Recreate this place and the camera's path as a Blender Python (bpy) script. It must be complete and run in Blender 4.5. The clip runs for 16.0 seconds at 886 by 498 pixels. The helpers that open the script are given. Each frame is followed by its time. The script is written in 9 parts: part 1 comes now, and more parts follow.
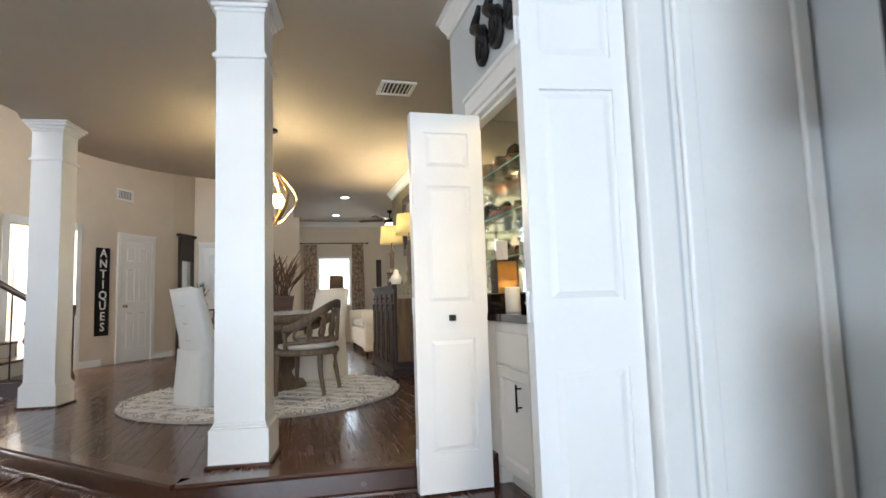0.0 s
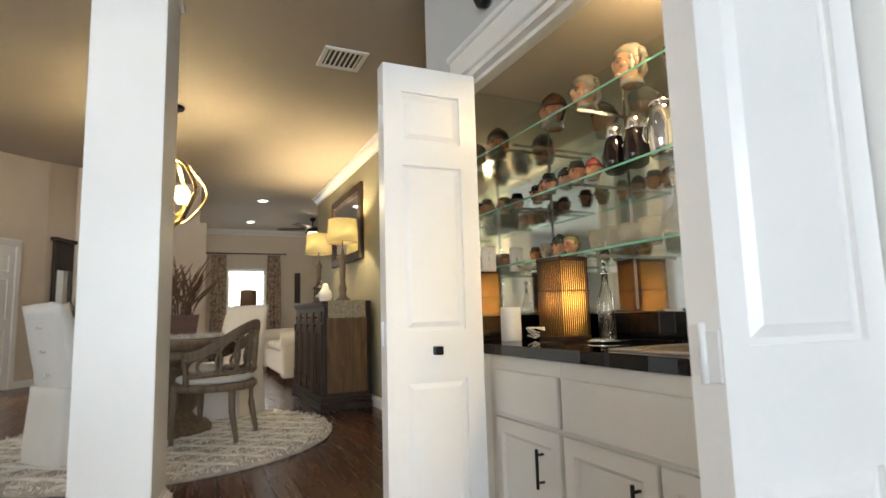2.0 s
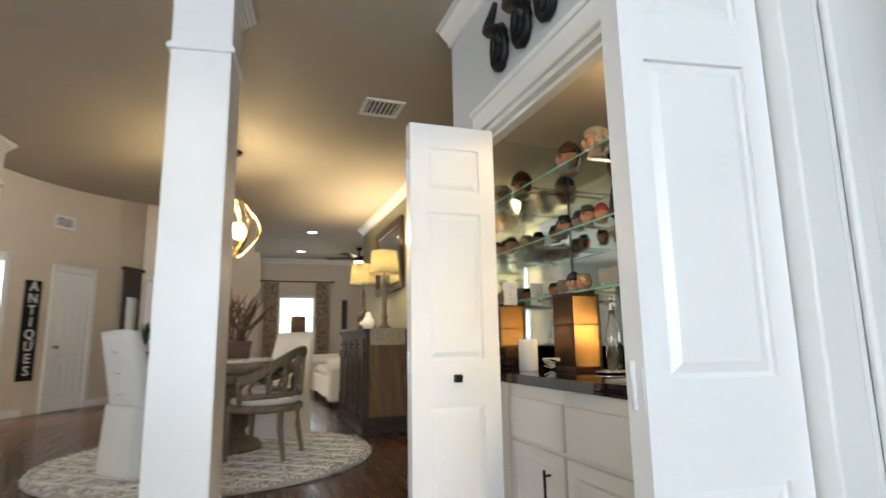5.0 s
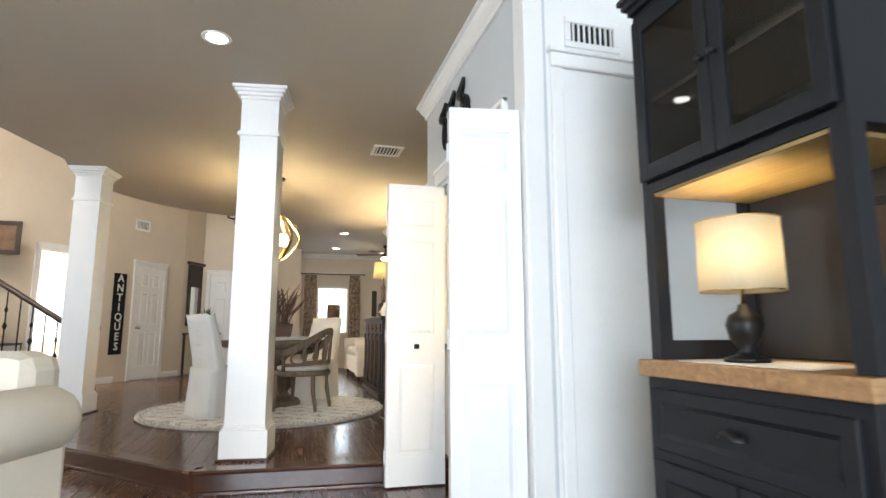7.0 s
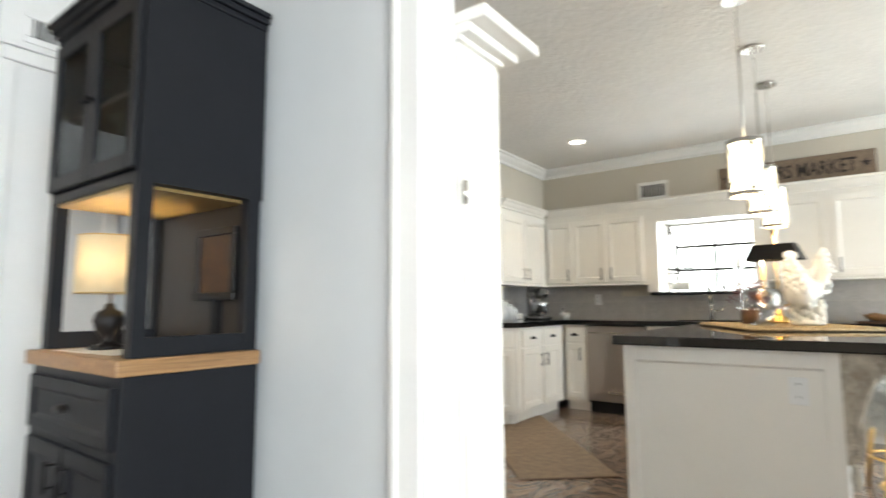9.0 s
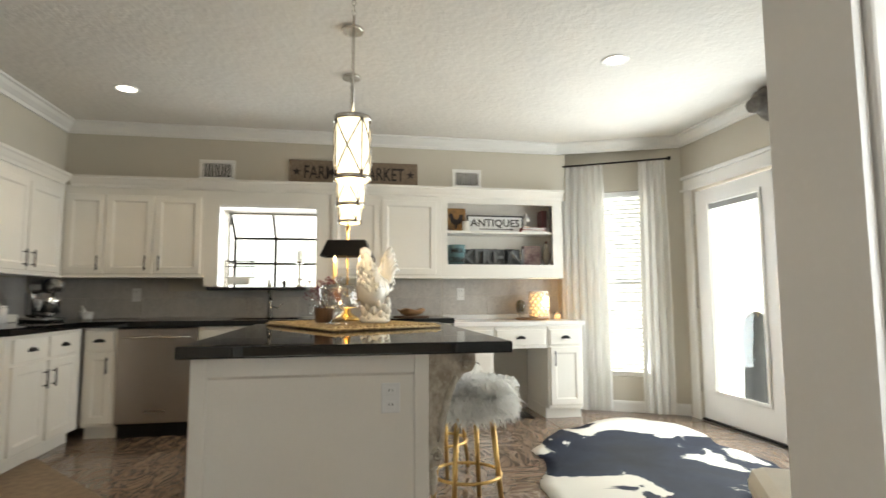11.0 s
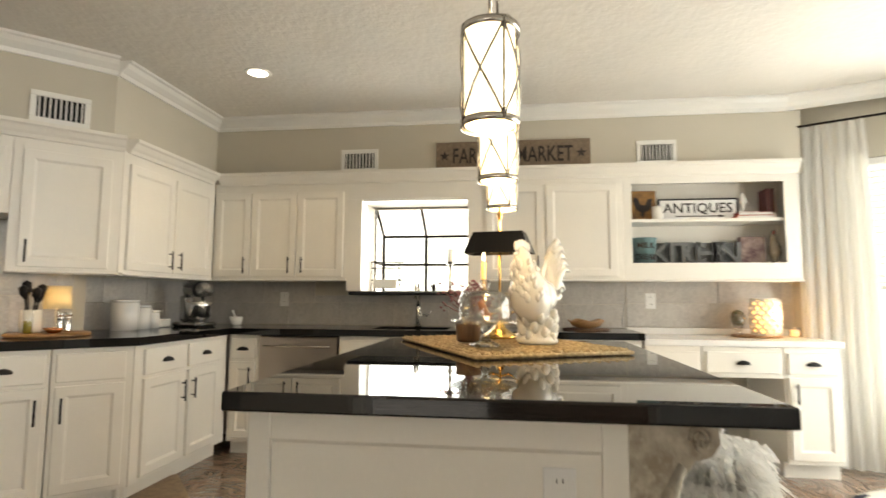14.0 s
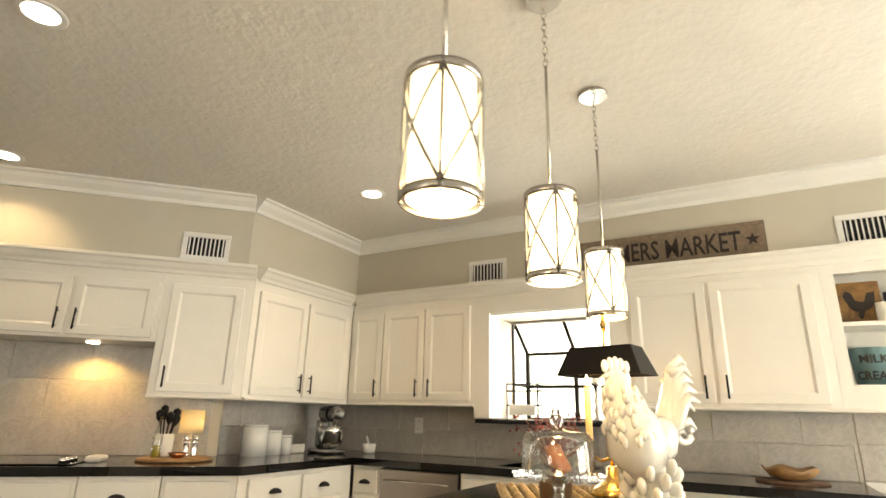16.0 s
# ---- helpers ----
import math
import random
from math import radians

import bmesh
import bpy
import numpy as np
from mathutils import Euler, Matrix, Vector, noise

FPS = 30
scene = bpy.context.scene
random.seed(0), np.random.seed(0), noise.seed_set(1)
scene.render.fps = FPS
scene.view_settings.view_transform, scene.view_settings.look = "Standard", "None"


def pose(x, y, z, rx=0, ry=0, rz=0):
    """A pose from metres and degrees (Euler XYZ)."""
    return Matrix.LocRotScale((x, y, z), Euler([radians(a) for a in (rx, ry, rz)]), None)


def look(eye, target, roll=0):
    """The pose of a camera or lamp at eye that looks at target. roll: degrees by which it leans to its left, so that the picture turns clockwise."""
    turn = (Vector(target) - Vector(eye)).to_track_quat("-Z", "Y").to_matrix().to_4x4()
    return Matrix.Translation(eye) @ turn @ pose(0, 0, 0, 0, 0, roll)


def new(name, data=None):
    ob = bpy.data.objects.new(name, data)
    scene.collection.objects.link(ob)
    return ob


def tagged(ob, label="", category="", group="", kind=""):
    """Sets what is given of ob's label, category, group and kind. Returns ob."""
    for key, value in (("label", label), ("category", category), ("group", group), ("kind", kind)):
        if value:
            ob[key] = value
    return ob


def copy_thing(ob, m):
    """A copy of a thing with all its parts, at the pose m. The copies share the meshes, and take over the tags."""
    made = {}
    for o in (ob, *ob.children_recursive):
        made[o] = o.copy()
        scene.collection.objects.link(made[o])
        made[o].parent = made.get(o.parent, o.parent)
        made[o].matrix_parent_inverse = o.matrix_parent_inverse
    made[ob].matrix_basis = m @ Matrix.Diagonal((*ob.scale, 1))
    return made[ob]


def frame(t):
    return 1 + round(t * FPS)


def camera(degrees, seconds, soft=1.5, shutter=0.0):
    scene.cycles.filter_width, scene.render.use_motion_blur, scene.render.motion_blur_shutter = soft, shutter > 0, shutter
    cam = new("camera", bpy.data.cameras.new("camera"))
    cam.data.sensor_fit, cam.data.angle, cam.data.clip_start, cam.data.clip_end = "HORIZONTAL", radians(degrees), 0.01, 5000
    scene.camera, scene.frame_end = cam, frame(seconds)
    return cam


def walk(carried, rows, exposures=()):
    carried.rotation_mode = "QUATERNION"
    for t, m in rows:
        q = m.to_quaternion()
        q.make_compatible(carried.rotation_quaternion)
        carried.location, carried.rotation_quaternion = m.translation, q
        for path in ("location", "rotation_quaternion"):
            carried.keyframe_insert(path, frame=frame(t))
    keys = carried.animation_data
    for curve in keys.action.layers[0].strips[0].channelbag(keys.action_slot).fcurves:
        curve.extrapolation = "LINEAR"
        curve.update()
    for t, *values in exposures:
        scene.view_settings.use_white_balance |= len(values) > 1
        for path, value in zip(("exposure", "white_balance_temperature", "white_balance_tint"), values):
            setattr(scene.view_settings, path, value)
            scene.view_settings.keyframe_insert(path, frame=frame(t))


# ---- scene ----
cam = camera(78.6, 16.0, shutter=0.5)
PATH = [
    (0, (0.092, 0.001, 1.01), (0.633, 1.917, 1.197), -1.9),
    (0.5, (0.123, 0.292, 1.012), (0.682, 2.204, 1.194), -1.8),
    (1, (0.113, 0.494, 1.03), (0.732, 2.386, 1.214), -1.7),
    (1.5, (0.09, 0.717, 1.037), (0.816, 2.57, 1.236), -1.6),
    (2, (0.07, 0.893, 1.051), (0.905, 2.695, 1.289), -1.6),
    (2.5, (0.056, 1.014, 1.059), (0.942, 2.784, 1.348), -1.5),
    (3, (0.042, 1.083, 1.055), (0.924, 2.85, 1.374), -1.3),
    (3.5, (0.045, 1.112, 1.057), (0.919, 2.881, 1.384), -1.1),
    (4, (0.053, 1.048, 1.064), (0.914, 2.822, 1.402), -1.0),
    (4.5, (0.061, 0.873, 1.069), (0.881, 2.666, 1.409), -1.0),
    (5, (0.074, 0.611, 1.07), (0.743, 2.465, 1.405), -1.0),
    (5.2, (0.09, 0.509, 1.061), (0.679, 2.391, 1.398), -0.8),
    (7.3, (0.098, -1.045, 1.021), (0.63, 0.861, 1.311), -0.1),
    (7.5, (0.119, -1.166, 1.032), (0.785, 0.699, 1.308), -0.3),
    (8, (0.232, -1.47, 1.066), (1.21, 0.258, 1.308), -0.6),
    (8.5, (0.38, -1.713, 1.09), (1.719, -0.244, 1.312), -0.1),
    (9, (0.501, -1.782, 1.085), (2.102, -0.602, 1.292), -0.3),
    (9.6, (0.675, -1.674, 1.09), (2.544, -0.986, 1.276), -0.3),
    (10, (0.77, -1.593, 1.096), (2.734, -1.261, 1.273), -0.5),
    (10.2, (0.846, -1.559, 1.095), (2.83, -1.385, 1.273), -0.4),
    (12.3, (1.608, -1.263, 1.132), (3.466, -1.982, 1.304), -0.4),
    (12.5, (1.674, -1.278, 1.135), (3.55, -1.947, 1.305), -0.3),
    (13, (1.8, -1.357, 1.133), (3.764, -1.692, 1.305), -0.2),
    (13.5, (1.902, -1.425, 1.141), (3.894, -1.465, 1.314), -0.0),
    (14, (2.07, -1.494, 1.15), (4.044, -1.233, 1.333), 0.3),
    (14.5, (2.231, -1.591, 1.205), (4.157, -1.099, 1.43), 0.6),
    (15, (2.367, -1.696, 1.237), (4.206, -0.989, 1.579), 0.8),
    (15.5, (2.48, -1.786, 1.26), (4.222, -0.939, 1.759), 1.1),
    (16, (2.659, -1.924, 1.219), (4.318, -0.975, 1.807), 1.4),
]
walk(cam, [(t, look(eye, target, roll)) for t, eye, target, roll in PATH],
     [(0.0, 0.0, 5800, 10), (1.0, -0.20, 5900, 10), (3.5, -0.04, 6650, 10), (5.2, -0.14, 6050, 10), (7.4, 0.32, 6100, 10), (8.5, 0.20, 6250, 10), (10.0, -0.26, 7000, 10), (12.4, -0.84, 7100, 10), (14.0, -0.32, 7900, 12), (16.0, -0.06, 8600, 12)])

# ---- world, light, exposure ----
world = bpy.data.worlds.new("world")
scene.world = world
world.use_nodes = True
wn = world.node_tree
sky = wn.nodes.new("ShaderNodeTexSky")
sky.sky_type = "NISHITA"
sky.sun_disc = False
sky.sun_elevation, sky.sun_rotation = radians(48), radians(150)
wn.nodes["Background"].inputs["Strength"].default_value = 0.12
wn.links.new(sky.outputs[0], wn.nodes["Background"].inputs["Color"])


def lamp(name, kind, where, watts, colour=(1, 1, 1), size=0.1, size_y=None, target=None, cone=None):
    data = bpy.data.lights.new(name, kind)
    data.energy, data.color = watts, colour
    if kind == "AREA":
        data.shape, data.size, data.size_y = "RECTANGLE", size, size_y or size
    elif kind == "SUN":
        data.angle = size
    else:
        data.shadow_soft_size = size
    if cone:
        data.spot_size, data.spot_blend = radians(cone), 0.6
    ob = new(name, data)
    ob.matrix_world = look(where, target) if target else Matrix.Translation(where)
    return ob


DAY, WARM, AMBER = (0.80, 0.91, 1.0), (1.0, 0.76, 0.42), (1.0, 0.58, 0.2)
lamp("sun", "SUN", (0, 0, 20), 5.0, (1, 0.95, 0.88), radians(0.5), target=(-9, 14, 0))
lamp("living_window_light", "AREA", (-1.2, -4.85, 1.7), 315, DAY, 3.4, 2.2, target=(-1.2, 0, 1.6))
lamp("living_side_window_light", "AREA", (-5.3, 0.2, 1.7), 55, DAY, 2.4, 2.0, target=(0, 0.4, 1.5))
lamp("foyer_window_light", "AREA", (-6.7, 8.4, 3.2), 1300, (1.0, 0.94, 0.84), 2.0, 2.6, target=(-2, 9, 1.4))
# Unseen fill lamp, added to brighten the foyer walls.
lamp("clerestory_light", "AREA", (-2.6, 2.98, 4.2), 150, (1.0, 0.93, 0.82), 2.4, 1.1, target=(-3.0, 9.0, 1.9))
lamp("far_window_light", "AREA", (1.05, 12.18, 1.5), 10, DAY, 0.8, 1.1, target=(0.9, 8, 1.2))
lamp("french_door_light", "AREA", (4.75, -4.5, 1.15), 88, DAY, 1.8, 1.8, target=(4.2, 0, 1.0))
lamp("corner_window_light", "AREA", (5.93, -4.02, 1.25), 30, DAY, 0.45, 1.7, target=(3, -2.9, 1.1))
lamp("sink_window_light", "AREA", (6.4, -0.72, 1.56), 16, DAY, 0.8, 0.66, target=(3, -0.7, 1.3))

# ---- materials ----


def nodes_of(name):
    m = bpy.data.materials.new(name)
    m.use_nodes = True
    t = m.node_tree
    return m, t, t.nodes["Principled BSDF"], t.nodes.new("ShaderNodeTexCoord")


def mix(t, a, b, fac):
    n = t.nodes.new("ShaderNodeMix")
    n.data_type = "RGBA"
    for sock, v in ((n.inputs[6], a), (n.inputs[7], b)):
        if isinstance(v, tuple):
            sock.default_value = (*v, 1)
        else:
            t.links.new(v, sock)
    if isinstance(fac, float):
        n.inputs[0].default_value = fac
    else:
        t.links.new(fac, n.inputs[0])
    return n.outputs[2]


def tex_noise(t, co, scale, detail=4, rough=0.55, stretch=None, distort=0.0):
    if stretch:
        mp = t.nodes.new("ShaderNodeMapping")
        mp.inputs["Scale"].default_value = stretch
        t.links.new(co, mp.inputs["Vector"])
        co = mp.outputs[0]
    n = t.nodes.new("ShaderNodeTexNoise")
    n.inputs["Scale"].default_value, n.inputs["Detail"].default_value = scale, detail
    n.inputs["Roughness"].default_value, n.inputs["Distortion"].default_value = rough, distort
    t.links.new(co, n.inputs["Vector"])
    return n.outputs["Fac"]


def ramp(t, fac, stops):
    r = t.nodes.new("ShaderNodeValToRGB")
    while len(r.color_ramp.elements) < len(stops):
        r.color_ramp.elements.new(0.5)
    for e, (p, c) in zip(r.color_ramp.elements, stops):
        e.position, e.color = p, (*c, 1) if isinstance(c, tuple) else (c, c, c, 1)
    t.links.new(fac, r.inputs[0])
    return r.outputs[0]


def bump(t, bs, height, strength, dist=0.01):
    b = t.nodes.new("ShaderNodeBump")
    b.inputs["Strength"].default_value, b.inputs["Distance"].default_value = strength, dist
    t.links.new(height, b.inputs["Height"])
    t.links.new(b.outputs[0], bs.inputs["Normal"])


def surface(name, colour, rough=0.5, metal=0.0, vary=0.12, scale=3.0, fine=60.0, relief=0.08, dist=0.002, second=None, coat=0.0, each=0.0):
    """Paint, fabric, metal: broad tone changes, fine grain, slight relief."""
    m, t, bs, co = nodes_of(name)
    c = co.outputs["Object"]
    broad, grain = tex_noise(t, c, scale, 5), tex_noise(t, c, fine, 3)
    dark = second or tuple(v * (1 - vary) for v in colour)
    col = mix(t, dark, colour, ramp(t, broad, [(0.35, 0.0), (0.65, 1.0)]))
    col = mix(t, col, tuple(min(1, v * (1 + vary * 0.4)) for v in colour), ramp(t, grain, [(0.5, 0.0), (0.8, 0.6)]))
    if each:
        info = t.nodes.new("ShaderNodeObjectInfo")
        col = mix(t, col, tuple(v * (1 - each) for v in colour), info.outputs["Random"])
    t.links.new(col, bs.inputs["Base Color"])
    bs.inputs["Metallic"].default_value = metal
    rr = t.nodes.new("ShaderNodeMapRange")
    rr.inputs[3].default_value, rr.inputs[4].default_value = max(0.02, rough - 0.06), min(1, rough + 0.08)
    t.links.new(broad, rr.inputs[0])
    t.links.new(rr.outputs[0], bs.inputs["Roughness"])
    bs.inputs["Coat Weight"].default_value = coat
    bs.inputs["Coat Roughness"].default_value = 0.12
    if relief:
        bump(t, bs, grain, relief, dist)
    return m


def wood(name, light, dark, rough=0.35, along="y", scale=1.0, coat=0.0, each=0.35, island=False):
    m, t, bs, co = nodes_of(name)
    st = {"x": (0.6, 9, 9), "y": (9, 0.6, 9), "z": (9, 9, 0.6)}[along]
    g = tex_noise(t, co.outputs["Object"], 4.0 * scale, 7, 0.65, st, 0.6)
    f = tex_noise(t, co.outputs["Object"], 9.0 * scale, 3, 0.6, st)
    col = mix(t, dark, light, ramp(t, g, [(0.3, 0.0), (0.7, 1.0)]))
    col = mix(t, col, tuple(v * 0.6 for v in dark), ramp(t, f, [(0.55, 0.0), (0.75, 0.5)]))
    if each:
        info = t.nodes.new("ShaderNodeNewGeometry" if island else "ShaderNodeObjectInfo")
        col = mix(t, col, tuple(v * 0.5 for v in dark), ramp(t, info.outputs["Random Per Island" if island else "Random"], [(0.0, 0.0), (1.0, each)]))
    t.links.new(col, bs.inputs["Base Color"])
    rr = t.nodes.new("ShaderNodeMapRange")
    rr.inputs[3].default_value, rr.inputs[4].default_value = max(0.05, rough - 0.08), rough + 0.12
    t.links.new(g, rr.inputs[0])
    t.links.new(rr.outputs[0], bs.inputs["Roughness"])
    bs.inputs["Coat Weight"].default_value = coat
    bump(t, bs, g, 0.05, 0.002)
    return m


def marble(name, base, vein, second, scale, rough, each=0.2, coat=0.0):
    m, t, bs, co = nodes_of(name)
    c = co.outputs["Object"]
    a = tex_noise(t, c, scale, 8, 0.62, None, 1.6)
    b = tex_noise(t, c, scale * 2.3, 6, 0.6, (1, 0.4, 1), 2.2)
    col = mix(t, base, second, ramp(t, a, [(0.38, 0.0), (0.62, 1.0)]))
    col = mix(t, col, vein, ramp(t, b, [(0.44, 0.0), (0.5, 0.85), (0.56, 0.0)]))
    info = t.nodes.new("ShaderNodeObjectInfo")
    col = mix(t, col, tuple(v * 0.7 for v in base), ramp(t, info.outputs["Random"], [(0.0, 0.0), (1.0, each)]))
    t.links.new(col, bs.inputs["Base Color"])
    bs.inputs["Roughness"].default_value = rough
    bs.inputs["Coat Weight"].default_value = coat
    bump(t, bs, a, 0.04, 0.002)
    return m


def glow(name, colour, strength, body=(0.9, 0.85, 0.75), grain=0.0):
    m, t, bs, co = nodes_of(name)
    bs.inputs["Base Color"].default_value = (*body, 1)
    bs.inputs["Roughness"].default_value = 0.7
    bs.inputs["Emission Color"].default_value = (*colour, 1)
    bs.inputs["Emission Strength"].default_value = strength
    n = tex_noise(t, co.outputs["Object"], 70, 3)
    bump(t, bs, n, 0.1, 0.001)
    return m


def clear(name, tint=(1, 1, 1), rough=0.0, ior=1.45):
    m, t, bs, co = nodes_of(name)
    bs.inputs["Base Color"].default_value = (*tint, 1)
    bs.inputs["Transmission Weight"].default_value = 1.0
    bs.inputs["Roughness"].default_value = rough
    bs.inputs["IOR"].default_value = ior
    return m


def pane_glass(name):
    """A thin pane: light goes straight through, a little is mirrored."""
    m, t, bs, co = nodes_of(name)
    tr, gl, mx = t.nodes.new("ShaderNodeBsdfTransparent"), t.nodes.new("ShaderNodeBsdfGlossy"), t.nodes.new("ShaderNodeMixShader")
    gl.inputs["Roughness"].default_value = 0.02
    tr.inputs["Color"].default_value = (0.94, 0.97, 0.96, 1)
    mx.inputs[0].default_value = 0.07
    t.links.new(tr.outputs[0], mx.inputs[1])
    t.links.new(gl.outputs[0], mx.inputs[2])
    t.links.new(mx.outputs[0], t.nodes["Material Output"].inputs[0])
    return m


def thin_glass(name, gloss, cut):
    """Blown or cut glass with thin walls: see-through, brighter towards the rims, facets by a fine relief."""
    m, t, bs, co = nodes_of(name)
    tr, gl, mx = t.nodes.new("ShaderNodeBsdfTransparent"), t.nodes.new("ShaderNodeBsdfGlossy"), t.nodes.new("ShaderNodeMixShader")
    gl.inputs["Roughness"].default_value = 0.03
    tr.inputs["Color"].default_value = (0.975, 0.985, 0.98, 1)
    fr, ad = t.nodes.new("ShaderNodeLayerWeight"), t.nodes.new("ShaderNodeMath")
    fr.inputs[0].default_value = 0.35
    ad.operation = "MULTIPLY_ADD"
    ad.inputs[1].default_value, ad.inputs[2].default_value = 0.45 if cut else 0.6, gloss
    if cut:
        v, b = t.nodes.new("ShaderNodeTexVoronoi"), t.nodes.new("ShaderNodeBump")
        v.inputs["Scale"].default_value = 95
        t.links.new(co.outputs["Object"], v.inputs["Vector"])
        b.inputs["Strength"].default_value, b.inputs["Distance"].default_value = cut, 0.006
        t.links.new(v.outputs["Distance"], b.inputs["Height"])
        t.links.new(b.outputs[0], gl.inputs["Normal"])
        t.links.new(b.outputs[0], fr.inputs["Normal"])
    t.links.new(fr.outputs["Fresnel"], ad.inputs[0])
    if cut:
        fb, fm = t.nodes.new("ShaderNodeBsdfTranslucent"), t.nodes.new("ShaderNodeMixShader")
        fb.inputs["Color"].default_value = (0.95, 0.97, 0.96, 1)
        fm.inputs[0].default_value = 0.20
        t.links.new(tr.outputs[0], fm.inputs[1])
        t.links.new(fb.outputs[0], fm.inputs[2])
        tr = fm
    t.links.new(ad.outputs[0], mx.inputs[0])
    t.links.new(tr.outputs[0], mx.inputs[1])
    t.links.new(gl.outputs[0], mx.inputs[2])
    t.links.new(mx.outputs[0], t.nodes["Material Output"].inputs[0])
    return m


def sheer(name, colour, through_share):
    """Thin cloth or lampshade that lets light through."""
    m, t, bs, co = nodes_of(name)
    df, tl, mx = t.nodes.new("ShaderNodeBsdfDiffuse"), t.nodes.new("ShaderNodeBsdfTranslucent"), t.nodes.new("ShaderNodeMixShader")
    n = tex_noise(t, co.outputs["Object"], 90, 3, 0.6, (1, 1, 0.2))
    col = mix(t, tuple(v * 0.9 for v in colour), colour, n)
    for s in (df, tl):
        t.links.new(col, s.inputs["Color"])
    mx.inputs[0].default_value = through_share
    t.links.new(df.outputs[0], mx.inputs[1])
    t.links.new(tl.outputs[0], mx.inputs[2])
    t.links.new(mx.outputs[0], t.nodes["Material Output"].inputs[0])
    return m


M_WHITE = surface("white_satin_paint", (0.82, 0.81, 0.79), 0.3, vary=0.03, relief=0.03)
M_CAB = surface("white_cabinet_paint", (0.80, 0.77, 0.71), 0.34, vary=0.04, relief=0.05)
# White cabinet paint with shade put in its colour, for the overlit bar cabinets.
M_CABDIM = surface("dimmed_white_cabinet_paint", (0.64, 0.60, 0.54), 0.36, vary=0.05, relief=0.05)
M_TRIM = surface("white_trim_paint", (0.80, 0.79, 0.76), 0.35, vary=0.04, relief=0.04)
M_LIVING = surface("pale_grey_wall_paint", (0.55, 0.57, 0.575), 0.65, vary=0.04, fine=120, relief=0.12)
M_FOYER = surface("cream_wall_paint", (0.66, 0.57, 0.45), 0.7, vary=0.05, fine=120, relief=0.12)
M_DINING = surface("olive_grey_wall_paint", (0.27, 0.255, 0.17), 0.7, vary=0.05, fine=120, relief=0.12)
M_KWALL = surface("greige_wall_paint", (0.56, 0.52, 0.44), 0.7, vary=0.04, fine=120, relief=0.12)
M_CEIL = surface("beige_ceiling_paint", (0.49, 0.43, 0.34), 0.75, vary=0.04, fine=90, relief=0.15)
M_KCEIL = surface("textured_kitchen_ceiling", (0.74, 0.71, 0.66), 0.75, vary=0.05, fine=24, relief=0.6, dist=0.011)
M_FLOOR = wood("dark_walnut_planks", (0.092, 0.032, 0.014), (0.058, 0.020, 0.009), 0.24, "y", coat=0.2, each=0.4)
M_FLOORREST = wood("dark_walnut_boards", (0.092, 0.032, 0.014), (0.058, 0.020, 0.009), 0.24, "y", coat=0.2, each=0.4, island=True)
M_RISER = surface("dark_walnut_riser", (0.070, 0.026, 0.013), 0.24, vary=0.35, scale=5, fine=60, relief=0.05, coat=0.4)
M_KTILE = marble("brown_marble_floor_tile", (0.12, 0.070, 0.044), (0.42, 0.32, 0.24), (0.21, 0.14, 0.10), 3.2, 0.16, 0.3, 0.3)
M_SPLASH = marble("grey_marble_wall_tile", (0.42, 0.40, 0.38), (0.56, 0.54, 0.51), (0.50, 0.48, 0.45), 4.5, 0.3, 0.25)
M_GROUT = surface("pale_grout", (0.50, 0.48, 0.44), 0.9, fine=200, relief=0.2)
M_STONE = surface("black_polished_granite", (0.010, 0.009, 0.009), 0.0, vary=0.5, scale=30, fine=200, relief=0.0)
rough_link = [k for k in M_STONE.node_tree.links if k.to_socket.name == "Roughness" and k.to_node.type == "BSDF_PRINCIPLED"][0]
M_STONE.node_tree.links.remove(rough_link)
M_STONE.node_tree.nodes["Principled BSDF"].inputs["Roughness"].default_value = 0.012
M_DESKTOP = surface("white_quartz_top", (0.80, 0.79, 0.77), 0.18, vary=0.04, scale=8)
M_STEEL = surface("brushed_steel", (0.42, 0.37, 0.33), 0.3, 1.0, vary=0.08, scale=2, fine=150, relief=0.04)
M_CHROME = surface("polished_chrome", (0.86, 0.86, 0.87), 0.06, 1.0, vary=0.03, relief=0)
M_NICKEL = surface("brushed_nickel", (0.62, 0.59, 0.54), 0.24, 1.0, vary=0.05)
M_BRASS = surface("aged_brass", (0.72, 0.49, 0.18), 0.22, 1.0, vary=0.15, scale=12)
M_GOLD = surface("gilt_metal", (0.75, 0.55, 0.24), 0.28, 1.0, vary=0.2, scale=14)
M_BLACK = surface("matt_black_metal", (0.015, 0.014, 0.014), 0.4, 0.6, vary=0.2)
M_IRON = surface("dark_bronze_iron", (0.030, 0.024, 0.020), 0.45, 0.8, vary=0.2)
M_HUTCH = surface("charcoal_blue_paint", (0.011, 0.0118, 0.0145), 0.5, vary=0.15, scale=6, relief=0.06)
M_HUTCH.node_tree.nodes["Principled BSDF"].inputs["Specular IOR Level"].default_value = 0.22
M_HUTCHIN = surface("dark_stained_interior", (0.020, 0.014, 0.010), 0.5, vary=0.2)
M_BUTCHER = wood("honey_butcher_block", (0.40, 0.23, 0.10), (0.20, 0.10, 0.04), 0.42, "y", each=0.0)
M_CHAIR = wood("weathered_oak", (0.25, 0.185, 0.125), (0.11, 0.078, 0.05), 0.6, "z", each=0.0)
M_SIDEB = wood("dark_distressed_wood", (0.052, 0.030, 0.018), (0.016, 0.010, 0.007), 0.45, "z", each=0.0)
